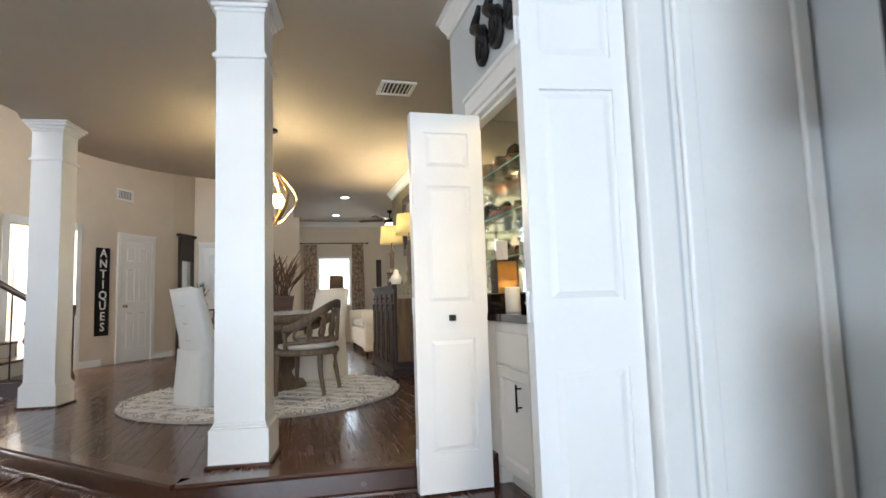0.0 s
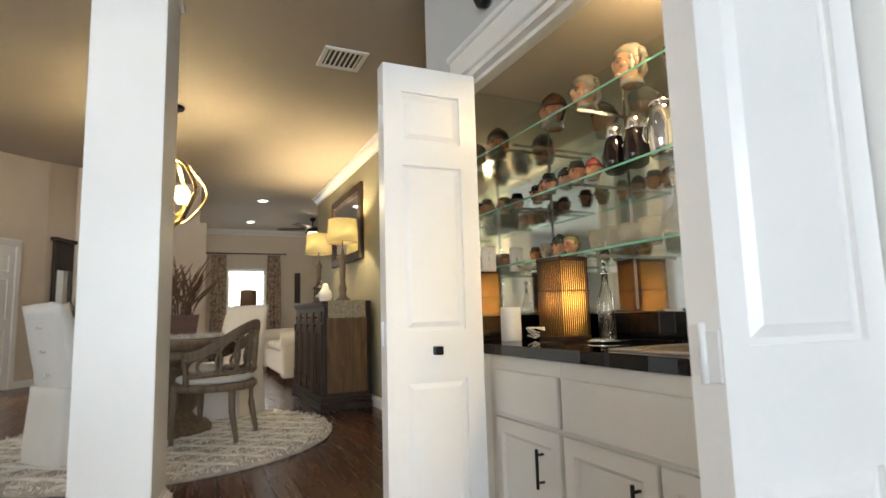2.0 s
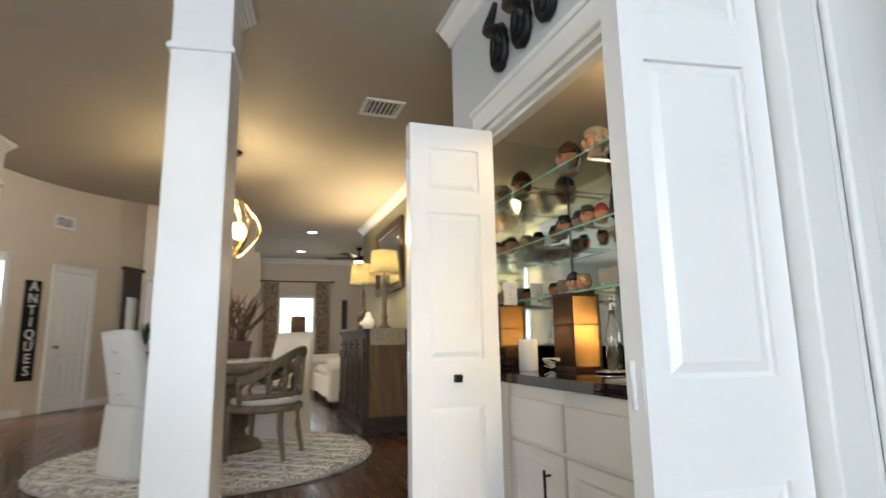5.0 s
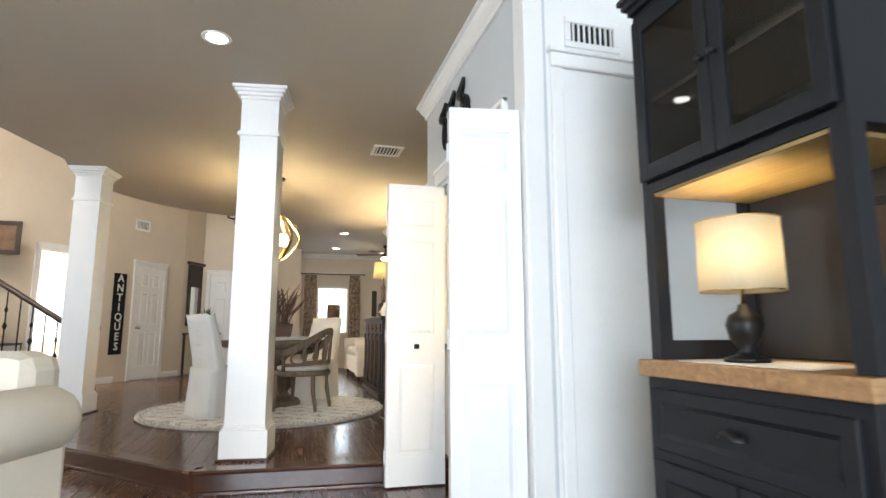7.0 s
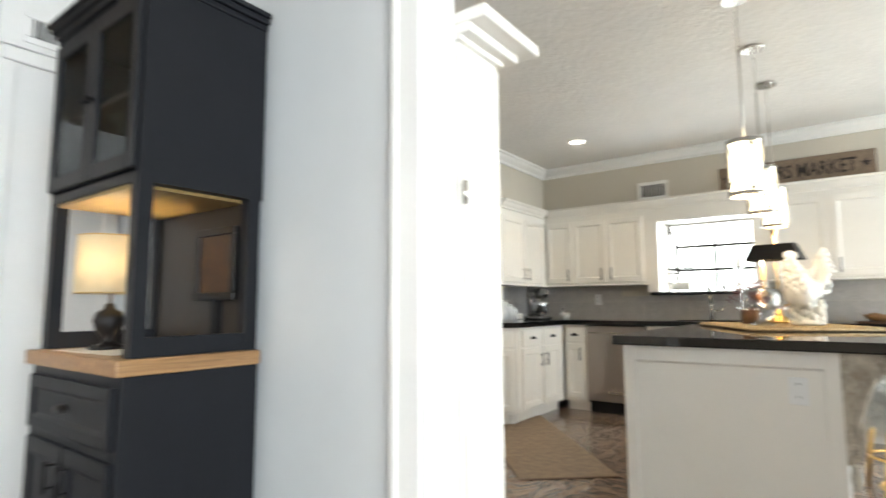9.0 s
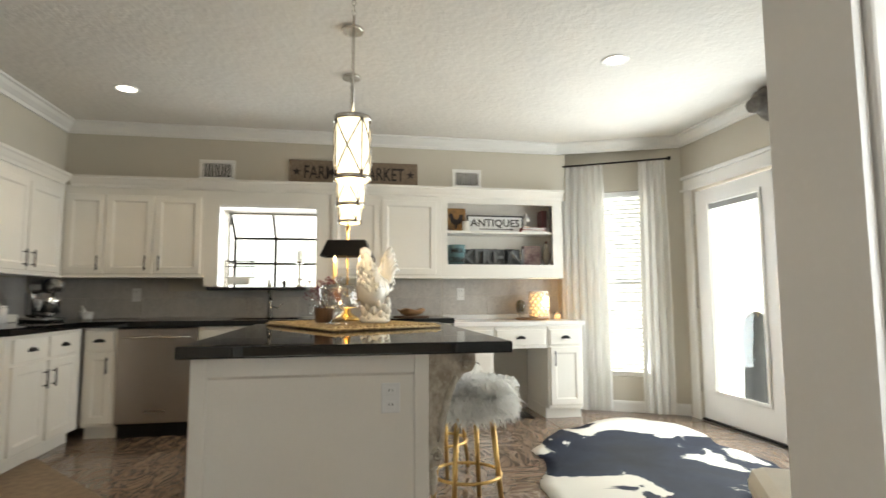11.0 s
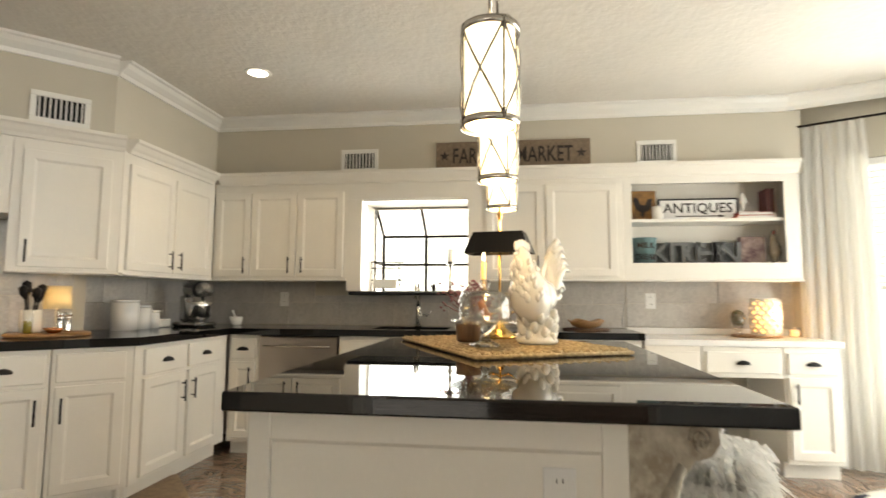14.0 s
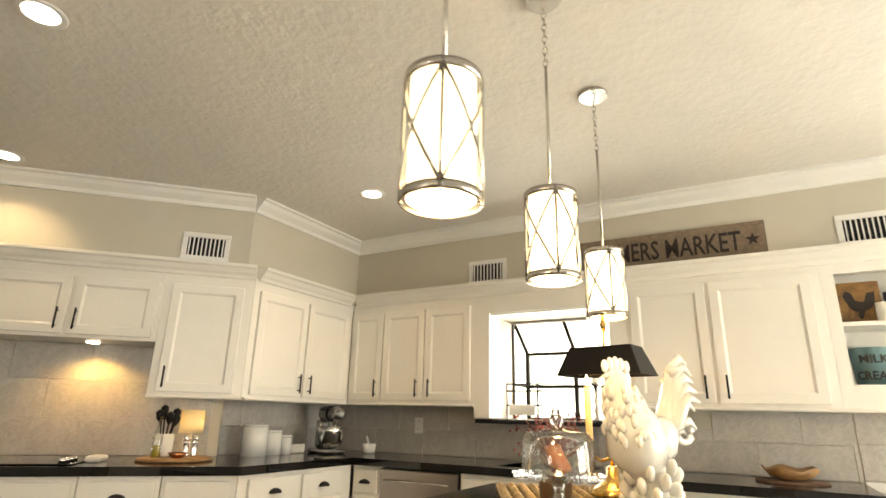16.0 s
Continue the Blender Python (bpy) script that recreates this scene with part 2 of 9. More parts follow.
M_SIDEP = wood("worn_brown_panel", (0.26, 0.145, 0.065), (0.085, 0.046, 0.022), 0.5, "z", each=0.0)
M_DARKWOOD = wood("dark_mahogany", (0.060, 0.022, 0.014), (0.024, 0.009, 0.006), 0.3, "x", each=0.0, coat=0.3)
M_BOARD = wood("grey_brown_sign_board", (0.27, 0.20, 0.14), (0.14, 0.10, 0.07), 0.75, "y", each=0.0)
M_LINEN = surface("off_white_linen", (0.66, 0.64, 0.60), 0.85, vary=0.06, scale=5, fine=220, relief=0.3)
M_SOFA = surface("cream_upholstery", (0.62, 0.56, 0.46), 0.85, vary=0.07, scale=5, fine=200, relief=0.25)
M_SHAG = surface("grey_shag_pile", (0.50, 0.46, 0.41), 0.95, vary=0.3, scale=14, fine=160, relief=0.6)
M_SHAGLINE = surface("ivory_shag_pile", (0.72, 0.69, 0.63), 0.95, vary=0.15, scale=14, fine=160, relief=0.6)
M_BLADE = surface("dull_green_leaf", (0.045, 0.085, 0.03), 0.5, vary=0.4, scale=20)
M_MIRROR = surface("mirror", (0.86, 0.90, 0.88), 0.02, 1.0, vary=0.02, relief=0)
M_GLASS = thin_glass("clear_glass", 0.08, 0.0)
M_CRYSTAL = thin_glass("cut_crystal", 0.05, 0.9)
M_SHELF = pane_glass("shelf_glass")
M_SHELFEDGE = sheer("green_glass_edge", (0.42, 0.80, 0.66), 0.5)
M_PANE = pane_glass("window_pane")
M_SHEER = sheer("white_sheer_curtain", (0.93, 0.92, 0.90), 0.6)
M_SHADE = sheer("ivory_lampshade", (0.94, 0.86, 0.60), 0.8)
M_BLIND = surface("white_blind_slat", (0.80, 0.80, 0.80), 0.5, vary=0.03)
M_OUT = glow("outside_glow", (0.95, 0.98, 1.0), 3.0)
M_PATIO = surface("pale_concrete", (0.72, 0.71, 0.68), 0.9, vary=0.1, scale=2)
M_PLASTIC = surface("white_plastic", (0.78, 0.78, 0.77), 0.35, vary=0.03)
M_CERAMIC = surface("glossy_white_ceramic", (0.82, 0.79, 0.72), 0.12, vary=0.05, coat=0.6, fine=30, relief=0.1)
M_BULB = glow("lit_bulb", (1.0, 0.82, 0.52), 14)
M_CAN = glow("lit_can_lens", (1.0, 0.93, 0.80), 9)

# ---- mesh helpers ----


def bm_new():
    return bmesh.new()


def xbox(bm, x0, y0, z0, x1, y1, z1, bev=0.0, m=None):
    """A box between two corners, with bevelled edges."""
    g = bmesh.ops.create_cube(bm, size=1)
    vs = g["verts"]
    bmesh.ops.scale(bm, vec=(abs(x1 - x0), abs(y1 - y0), abs(z1 - z0)), verts=vs)
    bmesh.ops.translate(bm, vec=((x0 + x1) / 2, (y0 + y1) / 2, (z0 + z1) / 2), verts=vs)
    if bev:
        es = list({e for v in vs for e in v.link_edges})
        r = bmesh.ops.bevel(bm, geom=es, offset=bev, segments=2, profile=0.5, affect="EDGES", clamp_overlap=True)
        vs = list({v for f in r["faces"] for v in f.verts} | {v for v in vs if v.is_valid})
    if m is not None:
        bmesh.ops.transform(bm, matrix=m, verts=vs)
    return bm


def lathe(bm, prof, at=(0, 0, 0), seg=24, m=None):
    """Turn a profile of (radius, height) about the upright through at."""
    rings = []
    for r, z in prof:
        rings.append([bm.verts.new((at[0] + r * math.cos(2 * math.pi * i / seg), at[1] + r * math.sin(2 * math.pi * i / seg), at[2] + z)) for i in range(seg)])
    for a, b in zip(rings, rings[1:]):
        for i in range(seg):
            j = (i + 1) % seg
            bm.faces.new((a[i], a[j], b[j], b[i])).smooth = True
    hollow = prof[0][0] > 2e-3 and prof[-1][0] > 2e-3 and abs(prof[0][1] - prof[-1][1]) < 1e-4
    if hollow:
        for i in range(seg):
            j = (i + 1) % seg
            if (rings[0][i].co - rings[-1][i].co).length > 1e-5:
                bm.faces.new((rings[-1][i], rings[-1][j], rings[0][j], rings[0][i]))
    if prof[0][0] > 1e-4 and not hollow:
        bm.faces.new(rings[0][::-1])
    if prof[-1][0] > 1e-4 and not hollow:
        bm.faces.new(rings[-1])
    if m is not None:
        bmesh.ops.transform(bm, matrix=m, verts=[v for r in rings for v in r])
    return bm


def tube(bm, pts, r, seg=8, closed=False):
    """A round bar along points; r is a number or one per point."""
    pts = [Vector(p) for p in pts]
    n = len(pts)
    rad = r if isinstance(r, (list, tuple)) else [r] * n
    rings, up = [], Vector((0, 0, 1))
    for i, p in enumerate(pts):
        d = (pts[(i + 1) % n] - pts[i - 1]) if closed else pts[min(i + 1, n - 1)] - pts[max(i - 1, 0)]
        d.normalize()
        a = up.cross(d)
        if a.length < 0.05:
            a = Vector((1, 0, 0)).cross(d)
        a.normalize()
        b = d.cross(a)
        rings.append([bm.verts.new(p + rad[i] * (math.cos(2 * math.pi * k / seg) * a + math.sin(2 * math.pi * k / seg) * b)) for k in range(seg)])
    pairs = list(zip(rings, rings[1:])) + ([(rings[-1], rings[0])] if closed else [])
    for a, b in pairs:
        for k in range(seg):
            j = (k + 1) % seg
            bm.faces.new((a[k], a[j], b[j], b[k])).smooth = True
    if not closed:
        bm.faces.new(rings[0][::-1])
        bm.faces.new(rings[-1])
    return bm


def extrude_poly(bm, pts, z0, z1):
    """An upright prism on a plan outline."""
    lo = [bm.verts.new((x, y, z0)) for x, y in pts]
    hi = [bm.verts.new((x, y, z1)) for x, y in pts]
    n = len(pts)
    bm.faces.new(lo[::-1])
    bm.faces.new(hi)
    for i in range(n):
        j = (i + 1) % n
        bm.faces.new((lo[i], lo[j], hi[j], hi[i]))
    return bm


def sweep_profile(bm, a, b, prof, inward):
    """A straight moulding from a to b (plan points) with a profile of (out, z); out goes along inward."""
    a, b, nrm = Vector((*a, 0)), Vector((*b, 0)), Vector((*inward, 0)).normalized()
    rows = [[bm.verts.new(p + nrm * o + Vector((0, 0, z))) for o, z in prof] for p in (a, b)]
    n = len(prof)
    for i in range(n):
        j = (i + 1) % n
        bm.faces.new((rows[0][i], rows[0][j], rows[1][j], rows[1][i]))
    bm.faces.new(rows[0])
    bm.faces.new(rows[1][::-1])
    return bm


def mesh_of(name, bm, mat):
    bmesh.ops.recalc_face_normals(bm, faces=bm.faces)
    me = bpy.data.meshes.new(name)
    bm.to_mesh(me)
    bm.free()
    me.materials.append(mat)
    return me


def structure(name, bm, mat, label="", category=""):
    return tagged(new(name, mesh_of(name, bm, mat)), label, category, kind="structure")


def thing(name, label, category, at=(0, 0, 0), rz=0, group=""):
    ob = new(name)
    ob.matrix_basis = pose(*at, 0, 0, rz)
    return tagged(ob, label, category, group)


def part(name, bm, mat, parent, label=""):
    ob = new(name, mesh_of(name, bm, mat))
    ob.parent = parent
    return tagged(ob, label)


def single(name, bm, mat, label, category, at=(0, 0, 0), rz=0, group=""):
    ob = new(name, mesh_of(name, bm, mat))
    ob.matrix_basis = pose(*at, 0, 0, rz)
    return tagged(ob, label, category, group)


def letters(text, size, depth):
    """Raised block letters as a bmesh, centred, reading along +x, facing -y, foot at z 0."""
    cu = bpy.data.curves.new("letters", "FONT")
    cu.body, cu.size, cu.extrude, cu.align_x = text, size, depth, "CENTER"
    cu.resolution_u, cu.offset = 2, size * 0.012
    ob = bpy.data.objects.new("letters", cu)
    scene.collection.objects.link(ob)
    bpy.context.view_layer.update()
    me = ob.evaluated_get(bpy.context.evaluated_depsgraph_get()).to_mesh()
    bm = bmesh.new()
    bm.from_mesh(me)
    bpy.data.objects.remove(ob)
    bpy.data.curves.remove(cu)
    bmesh.ops.transform(bm, matrix=pose(0, 0, 0, 90), verts=bm.verts)
    return bm


def moved(bm, m):
    bmesh.ops.transform(bm, matrix=m, verts=bm.verts)
    return bm


# ---- structure ----
STEP, CEIL, KCEIL = 0.15, 2.83, 2.65


def wall_run(name, a, b, thick, z0, z1, mat, label, holes=(), side=1):
    """A wall from a to b in plan, thickness to its left (side 1) or right, with holes (s0, s1, low, high) along it."""
    a, b = Vector((*a, 0)), Vector((*b, 0))
    d = (b - a).normalized()
    nrm = Vector((-d.y, d.x, 0)) * side * thick
    ln = (b - a).length
    bm = bm_new()

    def block(s0, s1, lo, hi):
        if s1 - s0 < 1e-3 or hi - lo < 1e-3:
            return
        q = [a + d * s0, a + d * s1, a + d * s1 + nrm, a + d * s0 + nrm]
        extrude_poly(bm, [(v.x, v.y) for v in q], lo, hi)
    s = 0.0
    for h0, h1, lo, hi in sorted(holes):
        block(s, h0, z0, z1)
        block(h0, h1, z0, lo)
        block(h0, h1, hi, z1)
        s = h1
    block(s, ln, z0, z1)
    return structure(name, bm, mat, label, "wall")


CROWN = [(0, 0), (0, -0.10), (0.018, -0.10), (0.024, -0.075), (0.06, -0.045), (0.075, -0.02), (0.095, -0.015), (0.095, 0)]
BASE = [(0, 0), (0.016, 0), (0.016, 0.085), (0.010, 0.10), (0, 0.105)]


def crown(name, a, b, z, inward, mat=None):
    bm = bm_new()
    sweep_profile(bm, a, b, [(o, z + h) for o, h in CROWN], inward)
    return structure(name, bm, mat or M_TRIM, "white painted crown moulding along the ceiling", "moulding")


def baseboard(a, b, z, inward):
    bm = bm_new()
    sweep_profile(bm, a, b, [(o, z + h) for o, h in BASE], inward)
    return structure("baseboard", bm, M_TRIM, "white painted baseboard", "baseboard")


# floors
structure("floor_living", xbox(bm_new(), -5.5, -5.0, -0.12, 1.88, 9.0, -0.022), M_FLOOR, "dark subfloor under polished walnut planks", "floor")
PLAT = [(-0.46, 3.03), (1.9, 2.86), (4.6, 2.86), (4.6, 13.2), (-7.0, 13.2), (-7.0, 6.0), (-3.3, 5.9)]
structure("floor_dining", extrude_poly(bm_new(), PLAT, -0.02, STEP - 0.022), M_RISER, "raised dining platform with dark polished wooden riser", "floor")
structure("floor_kitchen", xbox(bm_new(), 1.88, -5.0, -0.12, 6.9, 3.4, -0.012), M_GROUT, "grouted base of the marble kitchen floor", "floor")
structure("ground", xbox(bm_new(), -40, -60, -0.5, 60, 60, -0.4), M_PATIO, "pale paved ground outside the house", "ground")

# living room shell
wall_run("wall_living_kitchen", (1.80, 1.36), (1.80, -5.0), 0.14, 0, CEIL, M_LIVING, "pale grey living room wall with a cased opening", [(2.11, 3.51, 0, 2.44)], 1)
wall_run("wall_living_back", (1.94, -5.0), (-5.5, -5.0), 0.15, 0, CEIL, M_LIVING, "pale grey wall with a wide window", [(1.44, 4.84, 0.6, 2.8)], 1)
wall_run("wall_living_side", (-5.5, -5.0), (-5.5, 5.9), 0.15, 0, 5.2, M_FOYER, "cream side wall with a window", [(4.0, 6.4, 0.7, 2.7)], 1)
# bar closet box
wall_run("wall_bar_front", (1.12, 3.30), (1.12, 1.36), 0.10, 0, CEIL, M_LIVING, "pale wall round the bar closet opening", [(0.20, 1.60, 0, 2.08)], 1)
wall_run("wall_bar_side", (1.22, 1.36), (1.94, 1.36), 0.10, 0, CEIL, M_TRIM, "white painted panelled side wall of the bar closet", (), 1)
wall_run("wall_bar_end", (1.22, 3.20), (1.76, 3.20), 0.10, 0, CEIL, M_DINING, "olive end wall of the bar closet", (), 1)
wall_run("wall_bar_back", (1.78, 3.30), (1.78, 1.46), 0.10, 0, CEIL, M_LIVING, "back wall of the bar closet", (), 1)
structure("ceiling_bar", xbox(bm_new(), 1.22, 1.46, 2.16, 1.78, 3.20, 2.22), M_CEIL, "beige ceiling inside the bar closet", "ceiling")
# dining
wall_run("wall_dining", (1.76, 9.0), (1.76, 3.30), 0.14, STEP, CEIL, M_DINING, "olive grey dining room wall", (), 1)
wall_run("wall_far_right", (4.6, 12.3), (4.6, 9.0), 0.14, STEP, CEIL, M_DINING, "far room side wall", (), 1)
wall_run("wall_far_return", (4.6, 9.0), (1.90, 9.0), 0.14, STEP, CEIL, M_DINING, "return wall of the far room", (), 1)
wall_run("wall_far_window", (0.15, 12.3), (4.6, 12.3), 0.15, STEP, CEIL, M_FOYER, "warm beige far wall with a window", [(0.52, 1.25, 0.95, 2.06)], 1)
wall_run("wall_far_left", (0.15, 12.45), (0.15, 11.6), 0.12, STEP, CEIL, M_FOYER, "cream return wall", (), 1)
wall_run("wall_foyer_back", (-1.75, 11.6), (0.15, 11.6), 0.15, STEP, 5.2, M_FOYER, "cream foyer wall with a white door", (), 1)
wall_run("wall_foyer_mirror", (-2.03, 11.09), (-1.75, 11.75), 0.12, STEP, 5.2, M_FOYER, "cream foyer wall with a mirror", (), 1)
FA, FB = Vector((-4.07, 7.75)), Vector((-2.03, 11.09))
wall_run("wall_foyer_diagonal", FA, FB, 0.12, STEP, 5.2, M_FOYER, "tall cream foyer wall", [(0.95, 1.93, STEP, 2.25)], 1)
wall_run("wall_foyer_left", (-7.0, 7.75), (-4.07, 7.75), 0.12, STEP, 5.2, M_FOYER, "cream wall behind the stair", (), 1)
wall_run("wall_study", (-6.9, 12.8), (-2.2, 12.8), 0.12, STEP, 5.2, M_FOYER, "far wall of the study with a window", [(1.6, 3.0, 0.8, 2.0)], 1)
wall_run("wall_outer_left", (-7.0, 5.9), (-7.0, 13.2), 0.12, STEP, 5.2, M_FOYER, "outer foyer wall with a tall window", [(1.4, 3.6, 1.9, 4.5)], 1)
wall_run("wall_outer_low", (-7.0, 5.9), (-5.5, 5.9), 0.12, 0, 5.2, M_FOYER, "outer wall by the stair", (), -1)
structure("ceiling_foyer", xbox(bm_new(), -7.2, -0.2, 5.2, 0.4, 13.3, 5.3), M_CEIL, "high foyer ceiling", "ceiling")

# curved edge of the dining ceiling over the foyer
arc = [(-2.56, 4.32)] + [(-0.272 + 2.10 * math.cos(radians(a)), 6.18 + 2.10 * math.sin(radians(a))) for a in range(196, 108, -6)] + [(-0.49, 8.38), (0.15, 8.63), (0.15, 12.45)]
CE = [(1.94, -5.15), (1.94, 3.2), (1.9, 9.0), (4.74, 9.0), (4.74, 12.45)] + arc[::-1] + [(-3.6, 3.3), (-5.65, 3.0), (-5.65, -5.15)]
structure("ceiling", extrude_poly(bm_new(), CE, CEIL, CEIL + 0.3), M_CEIL, "smooth beige ceiling with a curved edge over the foyer", "ceiling")
# The opening is made up to house the foyer fill lamp, out of view.
wall_run("wall_above_edge", (-5.6, 2.95), (0.2, 2.95), 0.1, CEIL + 0.3, 5.2, M_FOYER, "upper foyer wall with an unseen opening added for the fill lamp", [(1.75, 4.25, 3.6, 4.8)], 1)
wall_run("wall_above_edge_side", (0.25, 2.95), (0.25, 12.4), 0.1, CEIL + 0.3, 5.2, M_FOYER, "upper foyer side wall", (), 1)

# kitchen shell
wall_run("wall_kitchen_back", (6.52, 3.2), (6.52, -3.62), 0.15, 0, 2.2, M_KWALL, "kitchen back wall with a garden window", [(3.49, 4.34, 1.21, 1.92)], 1)
structure("soffit_back", xbox(bm_new(), 6.28, -3.60, 2.08, 6.67, 1.0, KCEIL + 0.1), M_KWALL, "greige wall above the back cabinets", "wall")
structure("soffit_left", extrude_poly(bm_new(), [(6.28, 1.0), (5.10, 1.0), (3.6, 2.5), (3.6, 3.4), (6.67, 3.4), (6.67, 1.0)], 2.08, KCEIL + 0.1), M_KWALL, "greige wall above the range cabinets", "wall")
wall_run("wall_kitchen_left", (5.55, 1.36), (6.52, 1.36), 0.12, 0, 2.1, M_KWALL, "kitchen wall behind the corner cabinets", (), 1)
wall_run("wall_kitchen_range", (3.2, 3.40), (5.30, 1.30), 0.12, 0, 2.1, M_KWALL, "angled wall behind the range", (), 1)
wall_run("wall_kitchen_close", (1.94, 3.3), (3.7, 3.3), 0.12, 0, KCEIL, M_KWALL, "plain kitchen wall", (), 1)
wall_run("wall_kitchen_inner", (1.95, 3.3), (1.95, 1.46), 0.02, 0, KCEIL, M_KWALL, "plain kitchen wall", (), 1)
DA, DB = Vector((6.40, -3.60)), Vector((5.83, -4.60))
wall_run("wall_kitchen_corner", DA, DB, 0.15, 0, KCEIL, M_KWALL, "angled greige wall with a narrow window", [(0.33, 0.83, 0.33, 2.16)], 1)
structure("wall_kitchen_fill", xbox(bm_new(), 6.40, -3.75, 0, 6.67, -3.60, KCEIL), M_KWALL, "greige wall end beside the desk", "wall")
wall_run("wall_kitchen_french", (5.83, -4.60), (1.94, -4.60), 0.15, 0, KCEIL, M_KWALL, "greige wall with french doors", [(0.15, 2.10, 0, 2.10)], 1)
structure("ceiling_kitchen", extrude_poly(bm_new(), [(1.94, -4.75), (6.67, -4.75), (6.67, 3.4), (1.94, 3.4)], KCEIL, KCEIL + 0.1), M_KCEIL, "knockdown textured off-white kitchen ceiling", "ceiling")
for a, b, n in (((6.28, 1.0), (6.28, -3.56), (-1, 0)), ((6.28, 1.0), (5.10, 1.0), (0, -1)), ((5.10, 1.0), (3.6, 2.5), (-0.707, -0.707)), ((6.28, -3.50), DB, (-0.87, 0.49)), ((5.83, -4.6), (1.94, -4.6), (0, 1))):
    crown("crown_kitchen", a, b, KCEIL, n)
crown("crown_bar", (1.12, 3.30), (1.12, 1.36), CEIL, (-1, 0))
crown("crown_dining", (1.76, 9.0), (1.76, 3.30), CEIL, (-1, 0))
crown("crown_far", (0.15, 12.3), (4.6, 12.3), CEIL, (0, -1))
crown("crown_living", (1.80, 1.36), (1.80, -5.0), CEIL, (-1, 0))
crown("crown_side", (1.12, 1.36), (1.80, 1.36), CEIL, (0, -1))
baseboard((1.76, 9.0), (1.76, 3.30), STEP, (-1, 0))
baseboard((1.80, 0.0), (1.80, -0.60), 0, (-1, 0))
baseboard(FA + (FB - FA) * 0.52, FA + (FB - FA) * 0.615, STEP, (0.853, -0.521))
baseboard(FA + (FB - FA) * 0.86, FB, STEP, (0.853, -0.521))
baseboard(DA, DB, 0, (-0.87, 0.49))

# glowing sheets in place of daylight beyond the openings, one laid over the patio
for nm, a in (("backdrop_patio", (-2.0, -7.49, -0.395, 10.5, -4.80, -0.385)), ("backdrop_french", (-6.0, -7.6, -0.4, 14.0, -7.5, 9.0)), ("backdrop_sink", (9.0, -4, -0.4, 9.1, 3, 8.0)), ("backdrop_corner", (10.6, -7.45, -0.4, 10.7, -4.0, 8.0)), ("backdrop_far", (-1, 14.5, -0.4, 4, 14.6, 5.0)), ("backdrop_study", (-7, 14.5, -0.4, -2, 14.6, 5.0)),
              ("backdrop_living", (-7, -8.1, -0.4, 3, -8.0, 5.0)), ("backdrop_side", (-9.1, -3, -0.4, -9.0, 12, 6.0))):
    structure(nm, xbox(bm_new(), *a), M_OUT, "glowing sheet standing in for daylight outside", "backdrop")

# ---- makers ----


def field(bm, x0, z0, x1, z1, y, proud=0.008, slope=0.022):
    """A raised panel on the face y, facing -y: a sunk line, a slope and a flat middle."""
    o = [(x0, z0), (x1, z0), (x1, z1), (x0, z1)]
    s = slope
    i = [(x0 + s, z0 + s), (x1 - s, z0 + s), (x1 - s, z1 - s), (x0 + s, z1 - s)]
    rows = [[bm.verts.new((x, yy, z)) for x, z in pts] for pts, yy in ((o, y), (o, y - proud * 0.9), (i, y - proud * 0.25), (i, y - proud))]
    k = 0.006
    rows.append([bm.verts.new((x, y - proud, z)) for x, z in ((x0 + s + k, z0 + s + k), (x1 - s - k, z0 + s + k), (x1 - s - k, z1 - s - k), (x0 + s + k, z1 - s - k))])
    for a, b in zip(rows, rows[1:]):
        for n in range(4):
            m = (n + 1) % 4
            bm.faces.new((a[n], a[m], b[m], b[n]))
    bm.faces.new(rows[-1])


def panel_leaf(bm, w, h, t, panels):
    """A door leaf from x 0 to w, front face at y 0, with sunk panel grooves on both faces."""
    xs = sorted({0, w} | {p[0] for p in panels} | {p[2] for p in panels})
    zs = sorted({0, h} | {p[1] for p in panels} | {p[3] for p in panels})
    inside = lambda x, z: any(p[0] < x < p[2] and p[1] < z < p[3] for p in panels)
    for xa, xb in zip(xs, xs[1:]):
        for za, zb in zip(zs, zs[1:]):
            if not inside((xa + xb) / 2, (za + zb) / 2):
                xbox(bm, xa, 0, za, xb, t, zb)
    bmesh.ops.remove_doubles(bm, verts=bm.verts, dist=1e-5)
    for x0, z0, x1, z1 in panels:
        xbox(bm, x0, 0.011, z0, x1, t - 0.011, z1)
        s, k = 0.030, 0.010
        for y, d in ((0.011, -1), (t - 0.011, 1)):
            a = [bm.verts.new((x, y, z)) for x, z in ((x0 + k, z0 + k), (x1 - k, z0 + k), (x1 - k, z1 - k), (x0 + k, z1 - k))]
            b = [bm.verts.new((x, y + d * 0.009, z)) for x, z in ((x0 + s, z0 + s), (x1 - s, z0 + s), (x1 - s, z1 - s), (x0 + s, z1 - s))]
            for n in range(4):
                bm.faces.new((a[n], a[(n + 1) % 4], b[(n + 1) % 4], b[n]))
            bm.faces.new(b)
    return bm


